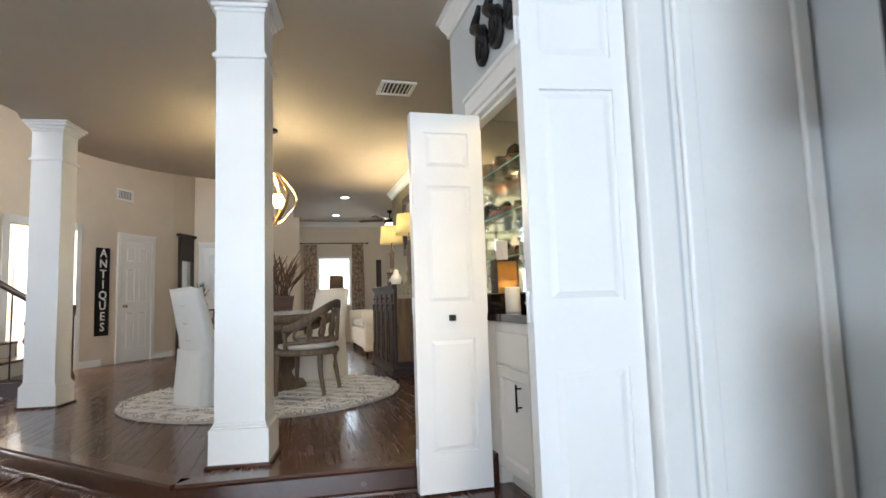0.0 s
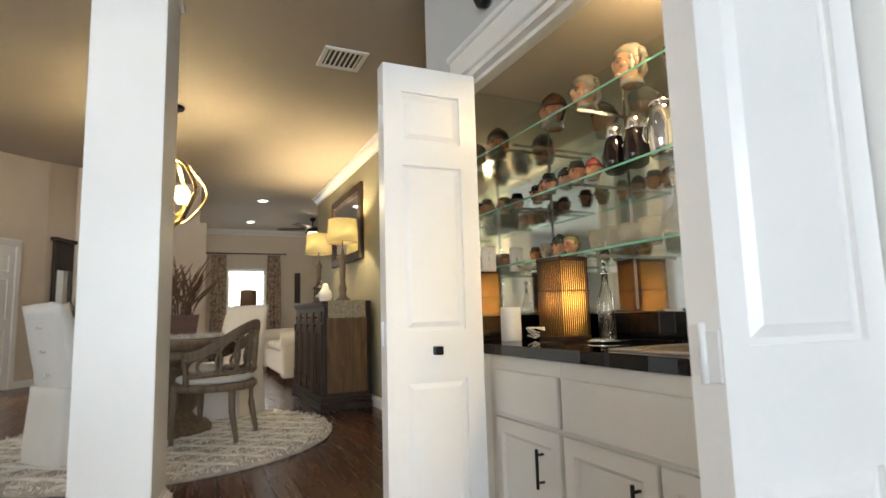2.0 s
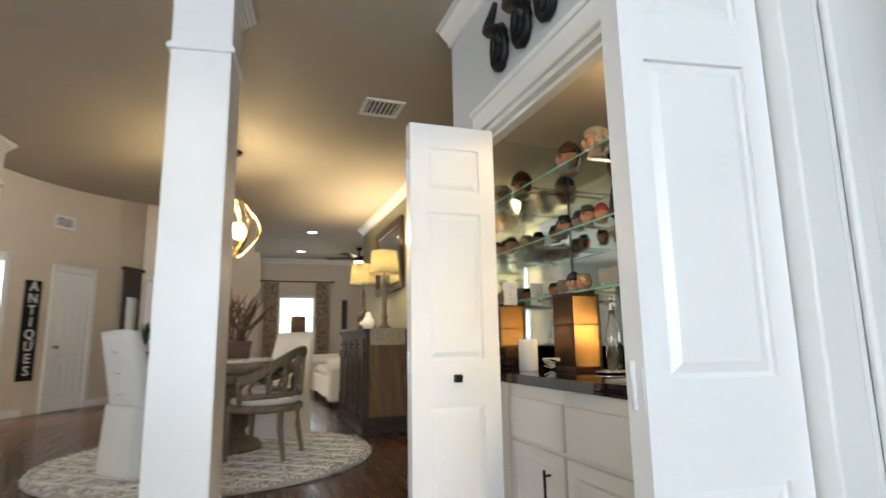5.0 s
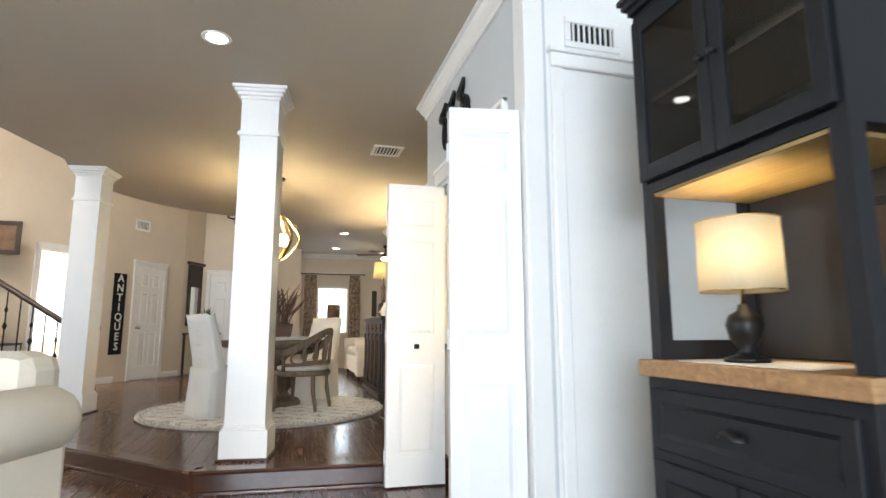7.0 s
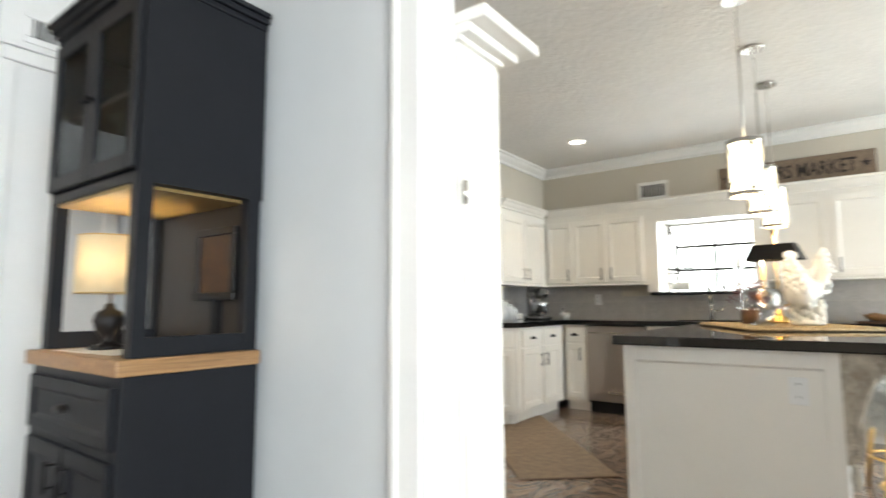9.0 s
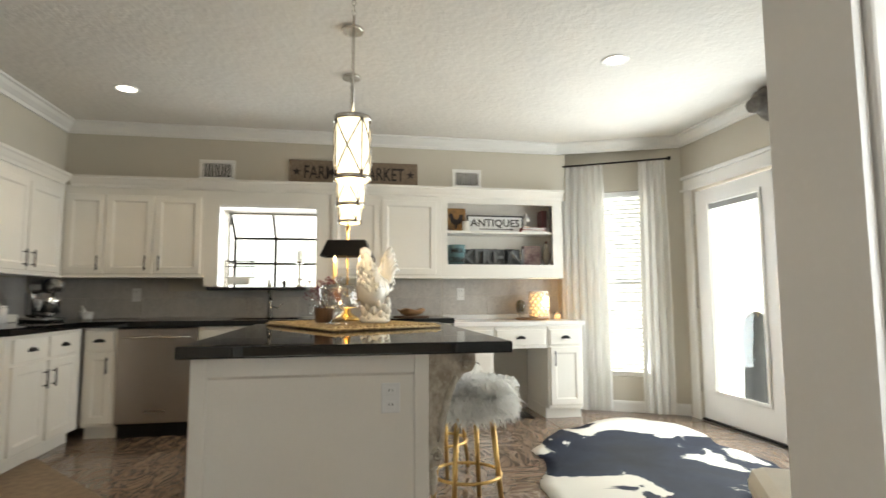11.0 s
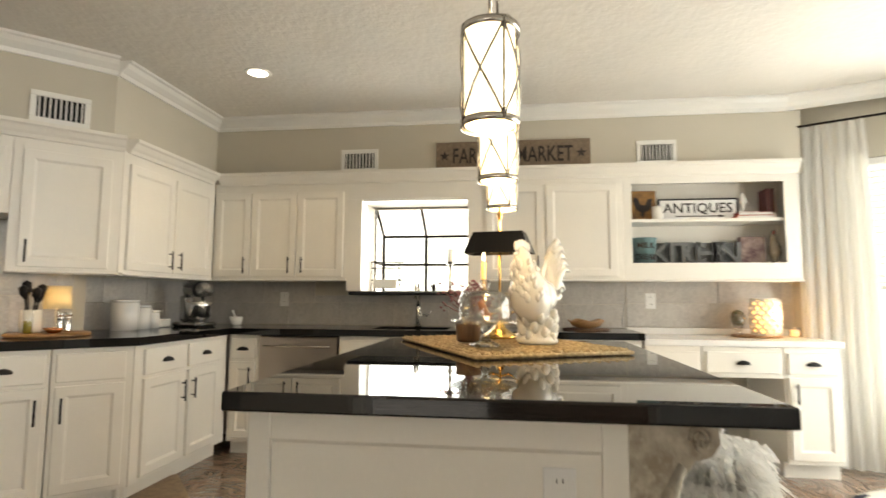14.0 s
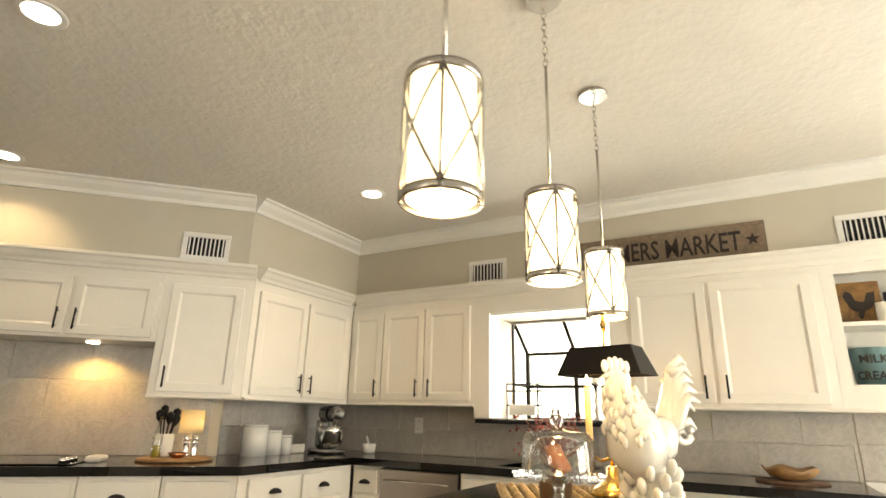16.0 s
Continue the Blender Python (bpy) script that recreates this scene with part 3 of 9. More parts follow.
def shaker_front(bm, x0, z0, x1, z1, rail=0.055, proud=0.019):
    """A framed cabinet front in one skin, facing -y, back at y 0: eased edge, flat frame, moulded step, sunk panel."""
    e, q = 0.003, 0.010

    def ring(inset, y):
        return [bm.verts.new((x, y, z)) for x, z in ((x0 + inset, z0 + inset), (x1 - inset, z0 + inset), (x1 - inset, z1 - inset), (x0 + inset, z1 - inset))]
    rows = [ring(0, 0), ring(0, -proud + e), ring(e, -proud), ring(rail - 0.004, -proud), ring(rail, -proud + 0.003), ring(rail + 0.002, -proud + 0.004), ring(rail + q, -0.0095)]
    bm.faces.new(rows[0])
    for a, b in zip(rows, rows[1:]):
        for n in range(4):
            m = (n + 1) % 4
            bm.faces.new((a[n], a[m], b[m], b[n]))
    bm.faces.new(rows[-1][::-1])
    return bm


def bar_pull(bm, x, z, ln, y=-0.019, up=True):
    e = Vector((0, 0, ln / 2)) if up else Vector((ln / 2, 0, 0))
    c = Vector((x, y - 0.028, z))
    tube(bm, [c - e, c + e], 0.0058, 8)
    for s in (-0.7, 0.7):
        p = c + e * s
        tube(bm, [p, p + Vector((0, 0.028, 0))], 0.0045, 6)
    return bm


def cup_pull(bm, x, z, y=-0.019):
    """A half-round bin pull."""
    n, rings = 10, []
    for r, d in ((0.045, 0.0), (0.043, 0.014), (0.036, 0.024), (0.022, 0.029)):
        rings.append([bm.verts.new((x + r * math.cos(math.pi * i / n), y - d, z + 0.62 * r * math.sin(math.pi * i / n) - 0.012)) for i in range(n + 1)])
    for a, b in zip(rings, rings[1:]):
        for i in range(n):
            bm.faces.new((a[i], a[i + 1], b[i + 1], b[i])).smooth = True
    bm.faces.new(rings[-1])
    return bm


def cabinet(label, at, rz, w, h, d, fronts, mat, z0=0.0, group="", kick=0.0, body_hole=None):
    """A cabinet unit: front frame at y 0 facing -y. fronts: (kind, x0, z0, x1, z1, pull, px, pz)."""
    ob = thing("cabinet", label, "cabinet", (at[0], at[1], z0), rz, group)
    bm = bm_new()
    if body_hole:
        x0, a, x1, b = body_hole
        for nm, q in (("stile", (0, 0, x0, h)), ("stile", (x1, 0, w, h)), ("rail", (x0, 0, x1, a)), ("rail", (x0, b, x1, h))):
            part(nm, xbox(bm_new(), q[0], 0, q[1], q[2], 0.02, q[3]), mat, ob)
        for nm, q in (("side_panel", (0, 0.02, 0, 0.02, d - 0.015, h)), ("side_panel", (w - 0.02, 0.02, 0, w, d - 0.015, h)),
                      ("bottom_panel", (0.02, 0.02, 0, w - 0.02, d - 0.015, 0.02)), ("top_panel", (0.02, 0.02, h - 0.02, w - 0.02, d - 0.015, h))):
            part(nm, xbox(bm_new(), *q), mat, ob)
        xbox(bm, 0, d - 0.015, 0, w, d, h)
    else:
        xbox(bm, 0, 0, kick, w, d, h, 0.002)
        if kick:
            part("kick_board", xbox(bm_new(), 0, 0.07, 0, w, d, kick - 0.0005), mat, ob)
    part("back_panel" if body_hole else "body", bm, mat, ob)
    for kind, x0, a, x1, b, pull, px, pz in fronts:
        bm = bm_new()
        if kind == "slab":
            xbox(bm, x0, -0.019, a, x1, 0, b, 0.006)
        else:
            shaker_front(bm, x0, a, x1, b)
        fr = part("drawer" if kind == "slab" or kind == "drawer" else "door", bm, mat, ob)
        if pull:
            bm = bm_new()
            if pull == "bar":
                bar_pull(bm, px, pz, 0.13)
            else:
                cup_pull(bm, px, pz)
            part("handle", bm, M_BLACK, fr, "matt black metal handle")
    return ob


def plate(bm, m, w=0.075, h=0.118):
    xbox(bm, -w / 2, -0.006, -h / 2, w / 2, 0, h / 2, 0.003, m)


def wall_plate(label, m, kind="switch"):
    ob = thing("wall_plate", label, "switch plate" if kind == "switch" else "outlet")
    ob.matrix_basis = m
    part("plate", xbox(bm_new(), -0.038, -0.006, -0.06, 0.038, 0, 0.06, 0.003), M_PLASTIC, ob)
    if kind == "switch":
        part("toggle", xbox(bm_new(), -0.006, -0.016, -0.012, 0.006, -0.0055, 0.012, 0.002), M_PLASTIC, ob)
        for z in (-0.03, 0.03):
            part("screw", moved(lathe(bm_new(), [(0.003, 0), (0.003, 0.002)], seg=8), pose(0, -0.0058, z, 90)), M_NICKEL, ob)
    else:
        for z in (-0.028, 0.028):
            soc = part("socket", xbox(bm_new(), -0.017, -0.0085, z - 0.016, 0.017, -0.0058, z + 0.016, 0.004), M_PLASTIC, ob)
            bm = bm_new()
            for x in (-0.007, 0.007):
                xbox(bm, x - 0.0012, -0.0092, z - 0.002, x + 0.0012, -0.0084, z + 0.008)
            part("slots", bm, M_BLACK, soc, "dark slots")
    return ob


def air_vent(label, m, w, h, n=7):
    """A wall register: frame and slats; face towards -y, centred."""
    ob = thing("air_vent", label, "vent")
    ob.matrix_basis = m
    bm = bm_new()
    f = 0.032
    for a in ((-w / 2, -h / 2, w / 2, -h / 2 + f), (-w / 2, h / 2 - f, w / 2, h / 2), (-w / 2, -h / 2 + f, -w / 2 + f, h / 2 - f), (w / 2 - f, -h / 2 + f, w / 2, h / 2 - f)):
        xbox(bm, a[0], -0.014, a[1], a[2], 0, a[3], 0.004)
    part("frame", bm, M_TRIM, ob)
    # No hole behind the slats: a black sheet paints the duct's shade.
    part("backing", xbox(bm_new(), -w / 2 + f, -0.003, -h / 2 + f, w / 2 - f, 0, h / 2 - f), M_BLACK, ob, "black sheet standing in for the shaded duct")
    iw = w - 2 * f
    for i in range(n):
        x = -w / 2 + f + iw * (i + 0.5) / n
        part("slat", xbox(bm_new(), x - iw / n * 0.15, -0.012, -h / 2 + f, x + iw / n * 0.15, -0.004, h / 2 - f), M_TRIM, ob)
    return ob


def can_light(x, y, z, label="recessed ceiling light with a white trim ring, lit", watts=22, colour=(1.0, 0.88, 0.68)):
    ob = thing("recessed_light", label, "ceiling light", (x, y, z), group="recessed ceiling lights")
    part("trim_ring", lathe(bm_new(), [(0.062, -0.002), (0.085, -0.006), (0.09, -0.002), (0.09, 0.0)], seg=28), M_TRIM, ob)
    part("lens", lathe(bm_new(), [(0.060, -0.0045), (0.064, -0.003), (0.064, -0.001)], seg=24), M_CAN, ob, "glowing lens")
    lamp("recessed_lamp", "SPOT", (x, y, z - 0.03), watts, colour, 0.05, target=(x, y, 0), cone=120)
    return ob


def chain(bm, x, y, z0, z1, link=0.03, r=0.0022):
    n = int((z1 - z0) / (link * 0.72))
    for i in range(n):
        z = z0 + (i + 0.5) * (z1 - z0) / n
        pts = []
        for k in range(8):
            a = 2 * math.pi * k / 8
            w, h = 0.009 * math.cos(a), link / 2 * math.sin(a)
            pts.append((x + w, y, z + h) if i % 2 else (x, y + w, z + h))
        tube(bm, pts, r, 5, True)
    return bm


def curtain(bm, a, b, z0, z1, waves, depth, gather=0.8, seed=1):
    """Hanging cloth from a to b in plan, with folds that widen downwards; doubled for thickness."""
    rnd = random.Random(seed)
    a, b = Vector((*a, 0)), Vector((*b, 0))
    d = (b - a)
    nrm = Vector((-d.y, d.x, 0)).normalized()
    nx, nz = waves * 8, 14
    ph = [rnd.uniform(-0.5, 0.5) for _ in range(waves + 2)]
    grid = []
    for j in range(nz + 1):
        v = j / nz
        row = []
        for i in range(nx + 1):
            u = i / nx
            k = u * waves
            w = math.sin(2 * math.pi * k + ph[int(k)] * 0.6) + 0.35 * math.sin(4.4 * math.pi * k + 1.3 + v)
            amp = depth * (0.55 + 0.45 * (1 - v)) * (1 if v < 0.985 else 0.6)
            spread = 1.0 - (1 - gather) * v ** 3
            p = a + d * (0.5 + (u - 0.5) * spread) + nrm * amp * w
            row.append(bm.verts.new((p.x, p.y, z0 + (z1 - z0) * v + (0.006 * math.sin(9 * u) if j == 0 else 0))))
        grid.append(row)
    for j in range(nz):
        for i in range(nx):
            bm.faces.new((grid[j][i], grid[j][i + 1], grid[j + 1][i + 1], grid[j + 1][i])).smooth = True
    return bm


def six_panel_door(name, label, m, w=0.66, h=2.03, knob_x=0.06):
    """A white six-panel door in its casing, foot centre at the pose m, facing -y."""
    ob = thing(name, label, "door")
    ob.matrix_basis = m
    c0, c1 = w / 2 - 0.035, 0.035
    panels = []
    for x0, x1 in ((-w / 2 + 0.10, -0.045), (0.045, w / 2 - 0.10)):
        panels += [(x0 + w / 2, 0.22, x1 + w / 2, 0.82), (x0 + w / 2, 0.98, x1 + w / 2, 1.55), (x0 + w / 2, 1.66, x1 + w / 2, 1.90)]
    leaf = part("door_leaf", moved(panel_leaf(bm_new(), w, h, 0.035, panels), pose(-w / 2, -0.02, 0.01)), M_WHITE, ob)
    part("knob", moved(lathe(bm_new(), [(0.026, 0), (0.026, 0.006), (0.010, 0.012), (0.010, 0.035), (0.026, 0.045), (0.028, 0.058), (0.018, 0.068), (0.001, 0.07)], seg=16), pose(-w / 2 + knob_x, -0.02, 0.93, 90)), M_NICKEL, leaf, "nickel door knob")
    bm = bm_new()
    for a in ((-w / 2 - 0.085, 0, -w / 2 - 0.004, h + 0.09), (w / 2 + 0.004, 0, w / 2 + 0.085, h + 0.09), (-w / 2 - 0.085, h + 0.014, w / 2 + 0.085, h + 0.1)):
        xbox(bm, a[0], -0.035, a[1], a[2], 0.0, a[3], 0.008)
    xbox(bm, -w / 2 - 0.10, -0.045, h + 0.1, w / 2 + 0.10, 0.0, h + 0.125, 0.006)
    part("casing", bm, M_TRIM, ob)
    return ob


# ---- bar closet ----
def bifold(name, hinge, angles, label, knob, w=0.40):
    """Two hinged leaves; angles of each leaf in degrees from +x, in plan."""
    ob = thing(name, label, "door", (*hinge, 0.012))
    h, t = 2.03, 0.034
    e = 0.075 if w > 0.35 else 0.05
    panels = [(e, 0.20, w - e, 0.79), (e, 0.98, w - e, 1.62), (e, 1.72, w - e, 1.92)]
    p = Vector((0, 0, 0))
    for n, a in enumerate(angles):
        m = pose(p.x, p.y, 0, 0, 0, a)
        leaf = part("door_leaf", moved(panel_leaf(bm_new(), w, h, t, panels), m), M_WHITE, ob)
        if knob == n:
            part("knob", xbox(bm_new(), w * 0.5 - 0.016, t - 0.002, 0.885, w * 0.5 + 0.016, t + 0.03, 0.917, 0.003, m), M_BLACK, leaf, "square black knob")
        p = p + Vector((math.cos(radians(a)) * w, math.sin(radians(a)) * w, 0))
        for z in (0.18, 0.97, 1.82) if n == 0 else ():
            bm = bm_new()
            xbox(bm, w + 0.0005, 0.003, z - 0.042, w + 0.003, 0.030, z + 0.034, 0.001, m)
            xbox(bm, w + 0.0005, -0.030, z - 0.034, w + 0.003, -0.003, z + 0.042, 0.001, m)
            tube(bm, [m @ Vector((w + 0.005, 0, z - 0.045)), m @ Vector((w + 0.005, 0, z + 0.045))], 0.0055, 10)
            part("hinge", bm, M_PLASTIC, leaf, "white painted hinge")
    return ob


bifold("bifold_door", (1.125, 2.845), (178.5, 0.5), "white panelled bifold closet door, folded open, square black knob", 0)
bifold("bifold_door", (1.095, 1.425), (171.0, -7.5), "white panelled bifold closet door, folded open", 5, 0.33)

# casing round the closet opening
bm = bm_new()
for a in ((1.60, 0, 1.70, 2.19), (1.70, 2.075, 2.985, 2.19)):
    xbox(bm, 1.098, a[0], a[1], 1.121, a[2], a[3], 0.006)
for a in ((1.59, 0, 1.62, 2.20), (1.59, 2.17, 2.995, 2.20)):
    xbox(bm, 1.085, a[0], a[1], 1.121, a[2], a[3], 0.008)
structure("casing_bar", bm, M_TRIM, "white casing round the bar closet", "trim")
bm = bm_new()
xbox(bm, 1.118, 3.07, 0, 1.225, 3.10, 2.08), xbox(bm, 1.118, 1.69, 0, 1.225, 1.72, 2.08), xbox(bm, 1.118, 1.72, 2.05, 1.225, 3.07, 2.08)
xbox(bm, 1.15, 1.78, 2.03, 1.175, 2.86, 2.05, 0.003)
structure("jamb_bar", bm, M_TRIM, "white jamb and track of the bar closet", "trim")
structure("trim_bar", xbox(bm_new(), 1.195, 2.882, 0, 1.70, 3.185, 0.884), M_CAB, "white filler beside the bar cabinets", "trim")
# corner post and panelled side
bm = bm_new()
xbox(bm, 1.10, 1.345, 0, 1.20, 1.47, CEIL - 0.1, 0.006)
xbox(bm, 1.235, 1.338, 0, 1.30, 1.359, 2.26, 0.008), xbox(bm, 1.715, 1.338, 0, 1.78, 1.359, 2.26, 0.008)
xbox(bm, 1.235, 1.330, 2.26, 1.78, 1.359, 2.33, 0.008), xbox(bm, 1.22, 1.318, 2.33, 1.795, 1.359, 2.355, 0.005)
structure("trim_side", bm, M_TRIM, "white upright trim on the closet side", "trim")
air_vent("white metal wall register high on the pale wall", pose(1.47, 1.358, 2.455, 0, 0, 0), 0.30, 0.16, 8)

# black script letters over the closet
SC = thing("wall_letters", "large matt black scroll letters hung above the closet", "wall decor", (1.112, 2.42, 2.26))
for k, (dy, w) in enumerate(((0.29, 0.15), (0.08, 0.15), (-0.13, 0.13))):
    bm = bm_new()
    pts = [(-0.012, dy - w * 0.5 * math.sin(2.2 * math.pi * s) * (1 - 0.3 * s), 0.04 + 0.36 * s + 0.04 * math.sin(5 * s)) for s in [i / 14 for i in range(15)]]
    tube(bm, pts, [0.012 + 0.022 * math.sin(math.pi * i / 14) for i in range(15)], 8)
    pts = [(-0.012, dy - w * 0.35 + 0.06 * math.cos(2 * math.pi * i / 12), 0.12 + 0.10 * math.sin(2 * math.pi * i / 12)) for i in range(12)]
    tube(bm, pts, 0.020, 8, True)
    part("letter", bm, M_BLACK, SC)

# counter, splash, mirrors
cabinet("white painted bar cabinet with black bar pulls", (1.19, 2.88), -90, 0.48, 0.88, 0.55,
        [("slab", 0.055, 0.66, 0.475, 0.83, "", 0, 0), ("door", 0.055, 0.12, 0.475, 0.645, "bar", 0.38, 0.52)], M_CABDIM, group="bar cabinets", kick=0.10)
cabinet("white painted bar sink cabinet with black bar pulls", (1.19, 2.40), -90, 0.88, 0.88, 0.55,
        [("slab", 0.015, 0.66, 0.82, 0.83, "", 0, 0), ("door", 0.015, 0.12, 0.41, 0.645, "bar", 0.345, 0.52), ("door", 0.42, 0.12, 0.82, 0.645, "bar", 0.48, 0.52)], M_CABDIM, group="bar cabinets", kick=0.10)
ob = thing("countertop", "black polished granite bar countertop", "countertop", (0, 0, 0))
bm = bm_new()
for a in ((1.165, 1.47, 1.255, 3.19), (1.61, 1.47, 1.755, 3.19), (1.255, 2.20, 1.61, 3.19), (1.255, 1.47, 1.61, 1.66)):
    xbox(bm, a[0], a[1], 0.885, a[2], a[3], 0.925)
bmesh.ops.remove_doubles(bm, verts=bm.verts, dist=1e-5)
part("slab", bm, M_STONE, ob)
part("splash", xbox(bm_new(), 1.735, 1.47, 0.9255, 1.755, 3.165, 1.035, 0.002), M_STONE, ob)
part("side_splash", xbox(bm_new(), 1.19, 3.168, 0.9255, 1.734, 3.188, 1.035, 0.002), M_STONE, ob)
ob = thing("wall_mirror", "mirrored back of the bar closet in three sheets", "mirror")
for y0, y1 in ((1.475, 2.10), (2.103, 2.64), (2.643, 3.185)):
    part("sheet", xbox(bm_new(), 1.772, y0, 1.04, 1.778, y1, 2.155, 0.001), M_MIRROR, ob)
part("channel", xbox(bm_new(), 1.757, 1.475, 1.036, 1.771, 3.16, 1.048, 0.001), M_CHROME, ob, "bright metal channel")
ob = thing("wall_mirror", "mirrored side of the bar closet", "mirror")
part("sheet", xbox(bm_new(), 1.235, 3.192, 1.04, 1.765, 3.197, 2.155, 0.001), M_MIRROR, ob)
for x in (1.38, 1.54):
    wall_plate("white wall switch plate on the mirror", pose(x, 3.191, 1.31))

# glass shelves with standards
for y in (2.10, 2.64):
    bm = bm_new()
    xbox(bm, 1.764, y - 0.008, 1.05, 1.7715, y + 0.008, 2.1)
    single("shelf_standard", bm, M_CHROME, "slotted metal shelf standard on the mirror", "bracket", group="shelf standards")
for z in (1.285, 1.58, 1.905):
    sh = thing("glass_shelf", "green-edged glass shelf in the bar closet", "shelf", (0, 0, z), group="bar shelves")
    part("pane", xbox(bm_new(), 1.478, 1.48, -0.008, 1.76, 3.18, 0), M_SHELF, sh).visible_shadow = False
    part("edge", xbox(bm_new(), 1.475, 1.48, -0.008, 1.4778, 3.18, 0, 0.0008), M_SHELFEDGE, sh, "polished green glass edge")
    for y in (1.55, 2.10, 2.64, 3.15):
        bm = bm_new()
        extrude_poly(bm, [(1.52, y - 0.002), (1.763, y - 0.002), (1.763, y + 0.002), (1.52, y + 0.002)], -0.022, -0.0085)
        part("bracket", bm, M_NICKEL, sh)


def bmesh_ball(at, r, e):
    bm = bm_new()
    bmesh.ops.create_icosphere(bm, subdivisions=2, radius=r, matrix=Matrix.Translation(at) @ Matrix.Diagonal((*e, 1)))
    for f in bm.faces:
        f.smooth = True
    return bm


def head_jug(label, at, s, skin, hat, rz, style, grp):
    """A glazed jug in the form of a head, as one plain mesh with a hat and a handle."""
    ob = thing("character_jug", label, "jug", at, rz, grp)
    bm = bm_new()
    lathe(bm, [(0.030, 0), (0.040, 0.008), (0.036, 0.022), (0.050, 0.045), (0.058, 0.075), (0.057, 0.105), (0.050, 0.13), (0.044, 0.14), (0.040, 0.135), (0.001, 0.13)], seg=20)
    for v in bm.verts:
        f = max(0.0, -v.co.y / 0.058)
        v.co.y *= 1.08
        v.co.y -= 0.010 * f * math.exp(-((v.co.z - 0.082) / 0.012) ** 2) * math.exp(-(v.co.x / 0.010) ** 2) * 2.0
        v.co.y -= 0.006 * f * math.exp(-((v.co.z - 0.050) / 0.012) ** 2)
        v.co.y += 0.005 * f * math.exp(-((v.co.z - 0.096) / 0.008) ** 2)
    for c, r, e in (((0, -0.066, 0.080), 0.011, (0.8, 1.0, 1.5)), ((0.030, -0.044, 0.074), 0.016, (1, 0.9, 0.9)), ((-0.030, -0.044, 0.074), 0.016, (1, 0.9, 0.9)), ((0, -0.054, 0.042), 0.016, (1.2, 0.9, 0.8)),
                    ((0.024, -0.054, 0.100), 0.009, (1.9, 0.8, 0.7)), ((-0.024, -0.054, 0.100), 0.009, (1.9, 0.8, 0.7)), ((0.058, 0.0, 0.082), 0.012, (0.6, 0.9, 1.4)), ((-0.058, 0.0, 0.082), 0.012, (0.6, 0.9, 1.4))):
        bmesh.ops.create_icosphere(bm, subdivisions=2, radius=r, matrix=Matrix.Translation(c) @ Matrix.Diagonal((*e, 1)))
    bmesh.ops.scale(bm, vec=(s, s, s), verts=bm.verts)
    for f in bm.faces:
        f.smooth = True
    part("head", bm, skin, ob)
    for sx in (-1, 1):
        part("eye", bmesh_ball((sx * 0.021 * s, -0.0595 * s, 0.089 * s), 0.0065 * s, (1.3, 0.8, 0.8)), M_NAVY, ob, "dark painted eye")
        part("brow", bmesh_ball((sx * 0.023 * s, -0.060 * s, 0.102 * s), 0.0075 * s, (2.0, 0.8, 0.6)), hat, ob)
    part("collar", lathe(bm_new(), [(0.041 * s, 0.002 * s), (0.046 * s, 0.010 * s), (0.042 * s, 0.024 * s), (0.038 * s, 0.028 * s)], seg=20), M_GREY, ob, "glazed pale collar")
    if style:
        bm = bm_new()
        for k in range(14 if style == 1 else 22):
            a = math.pi * (0.12 + 0.76 * k / 13) if style == 1 else math.pi * (0.86 + 1.28 * (k % 11) / 10)
            zz = 0.052 - 0.028 * math.sin(a) if style == 1 else 0.062 + 0.034 * (k // 11) + 0.008 * math.sin(k * 2.3)
            bmesh.ops.create_icosphere(bm, subdivisions=1, radius=0.014, matrix=Matrix.Translation((-0.052 * math.cos(a), -0.052 * math.sin(a), zz)) @ Matrix.Diagonal((0.8, 0.8, 1.5, 1)))
        bmesh.ops.scale(bm, vec=(s, s, s), verts=bm.verts)
        for f in bm.faces:
            f.smooth = True
        part("beard" if style == 1 else "hair", bm, M_GREY, ob, "grey modelled curls")
    bm = bm_new()
    if style == 0:
        lathe(bm, [(0.072, 0.112), (0.075, 0.118), (0.056, 0.124), (0.054, 0.150), (0.044, 0.168), (0.001, 0.172)], seg=20)
    elif style == 1:
        lathe(bm, [(0.060, 0.105), (0.064, 0.120), (0.056, 0.145), (0.040, 0.165), (0.012, 0.185), (0.001, 0.188)], seg=20)
    else:
        lathe(bm, [(0.061, 0.078), (0.066, 0.105), (0.062, 0.135), (0.046, 0.155), (0.001, 0.16)], seg=20)
        for v in bm.verts:
            if v.co.y < 0 and v.co.z < 0.125:
                v.co.y *= 0.55
    bmesh.ops.scale(bm, vec=(s, s, s), verts=bm.verts)
    part("hat", bm, hat, ob)
    bm = bm_new()
    tube(bm, [Vector((0.050 + 0.040 * math.sin(math.pi * k / 8), 0.01, 0.035 + 0.095 * k / 8)) * s for k in range(9)], 0.008 * s, 8)
    part("handle", bm, hat, ob)
    return ob


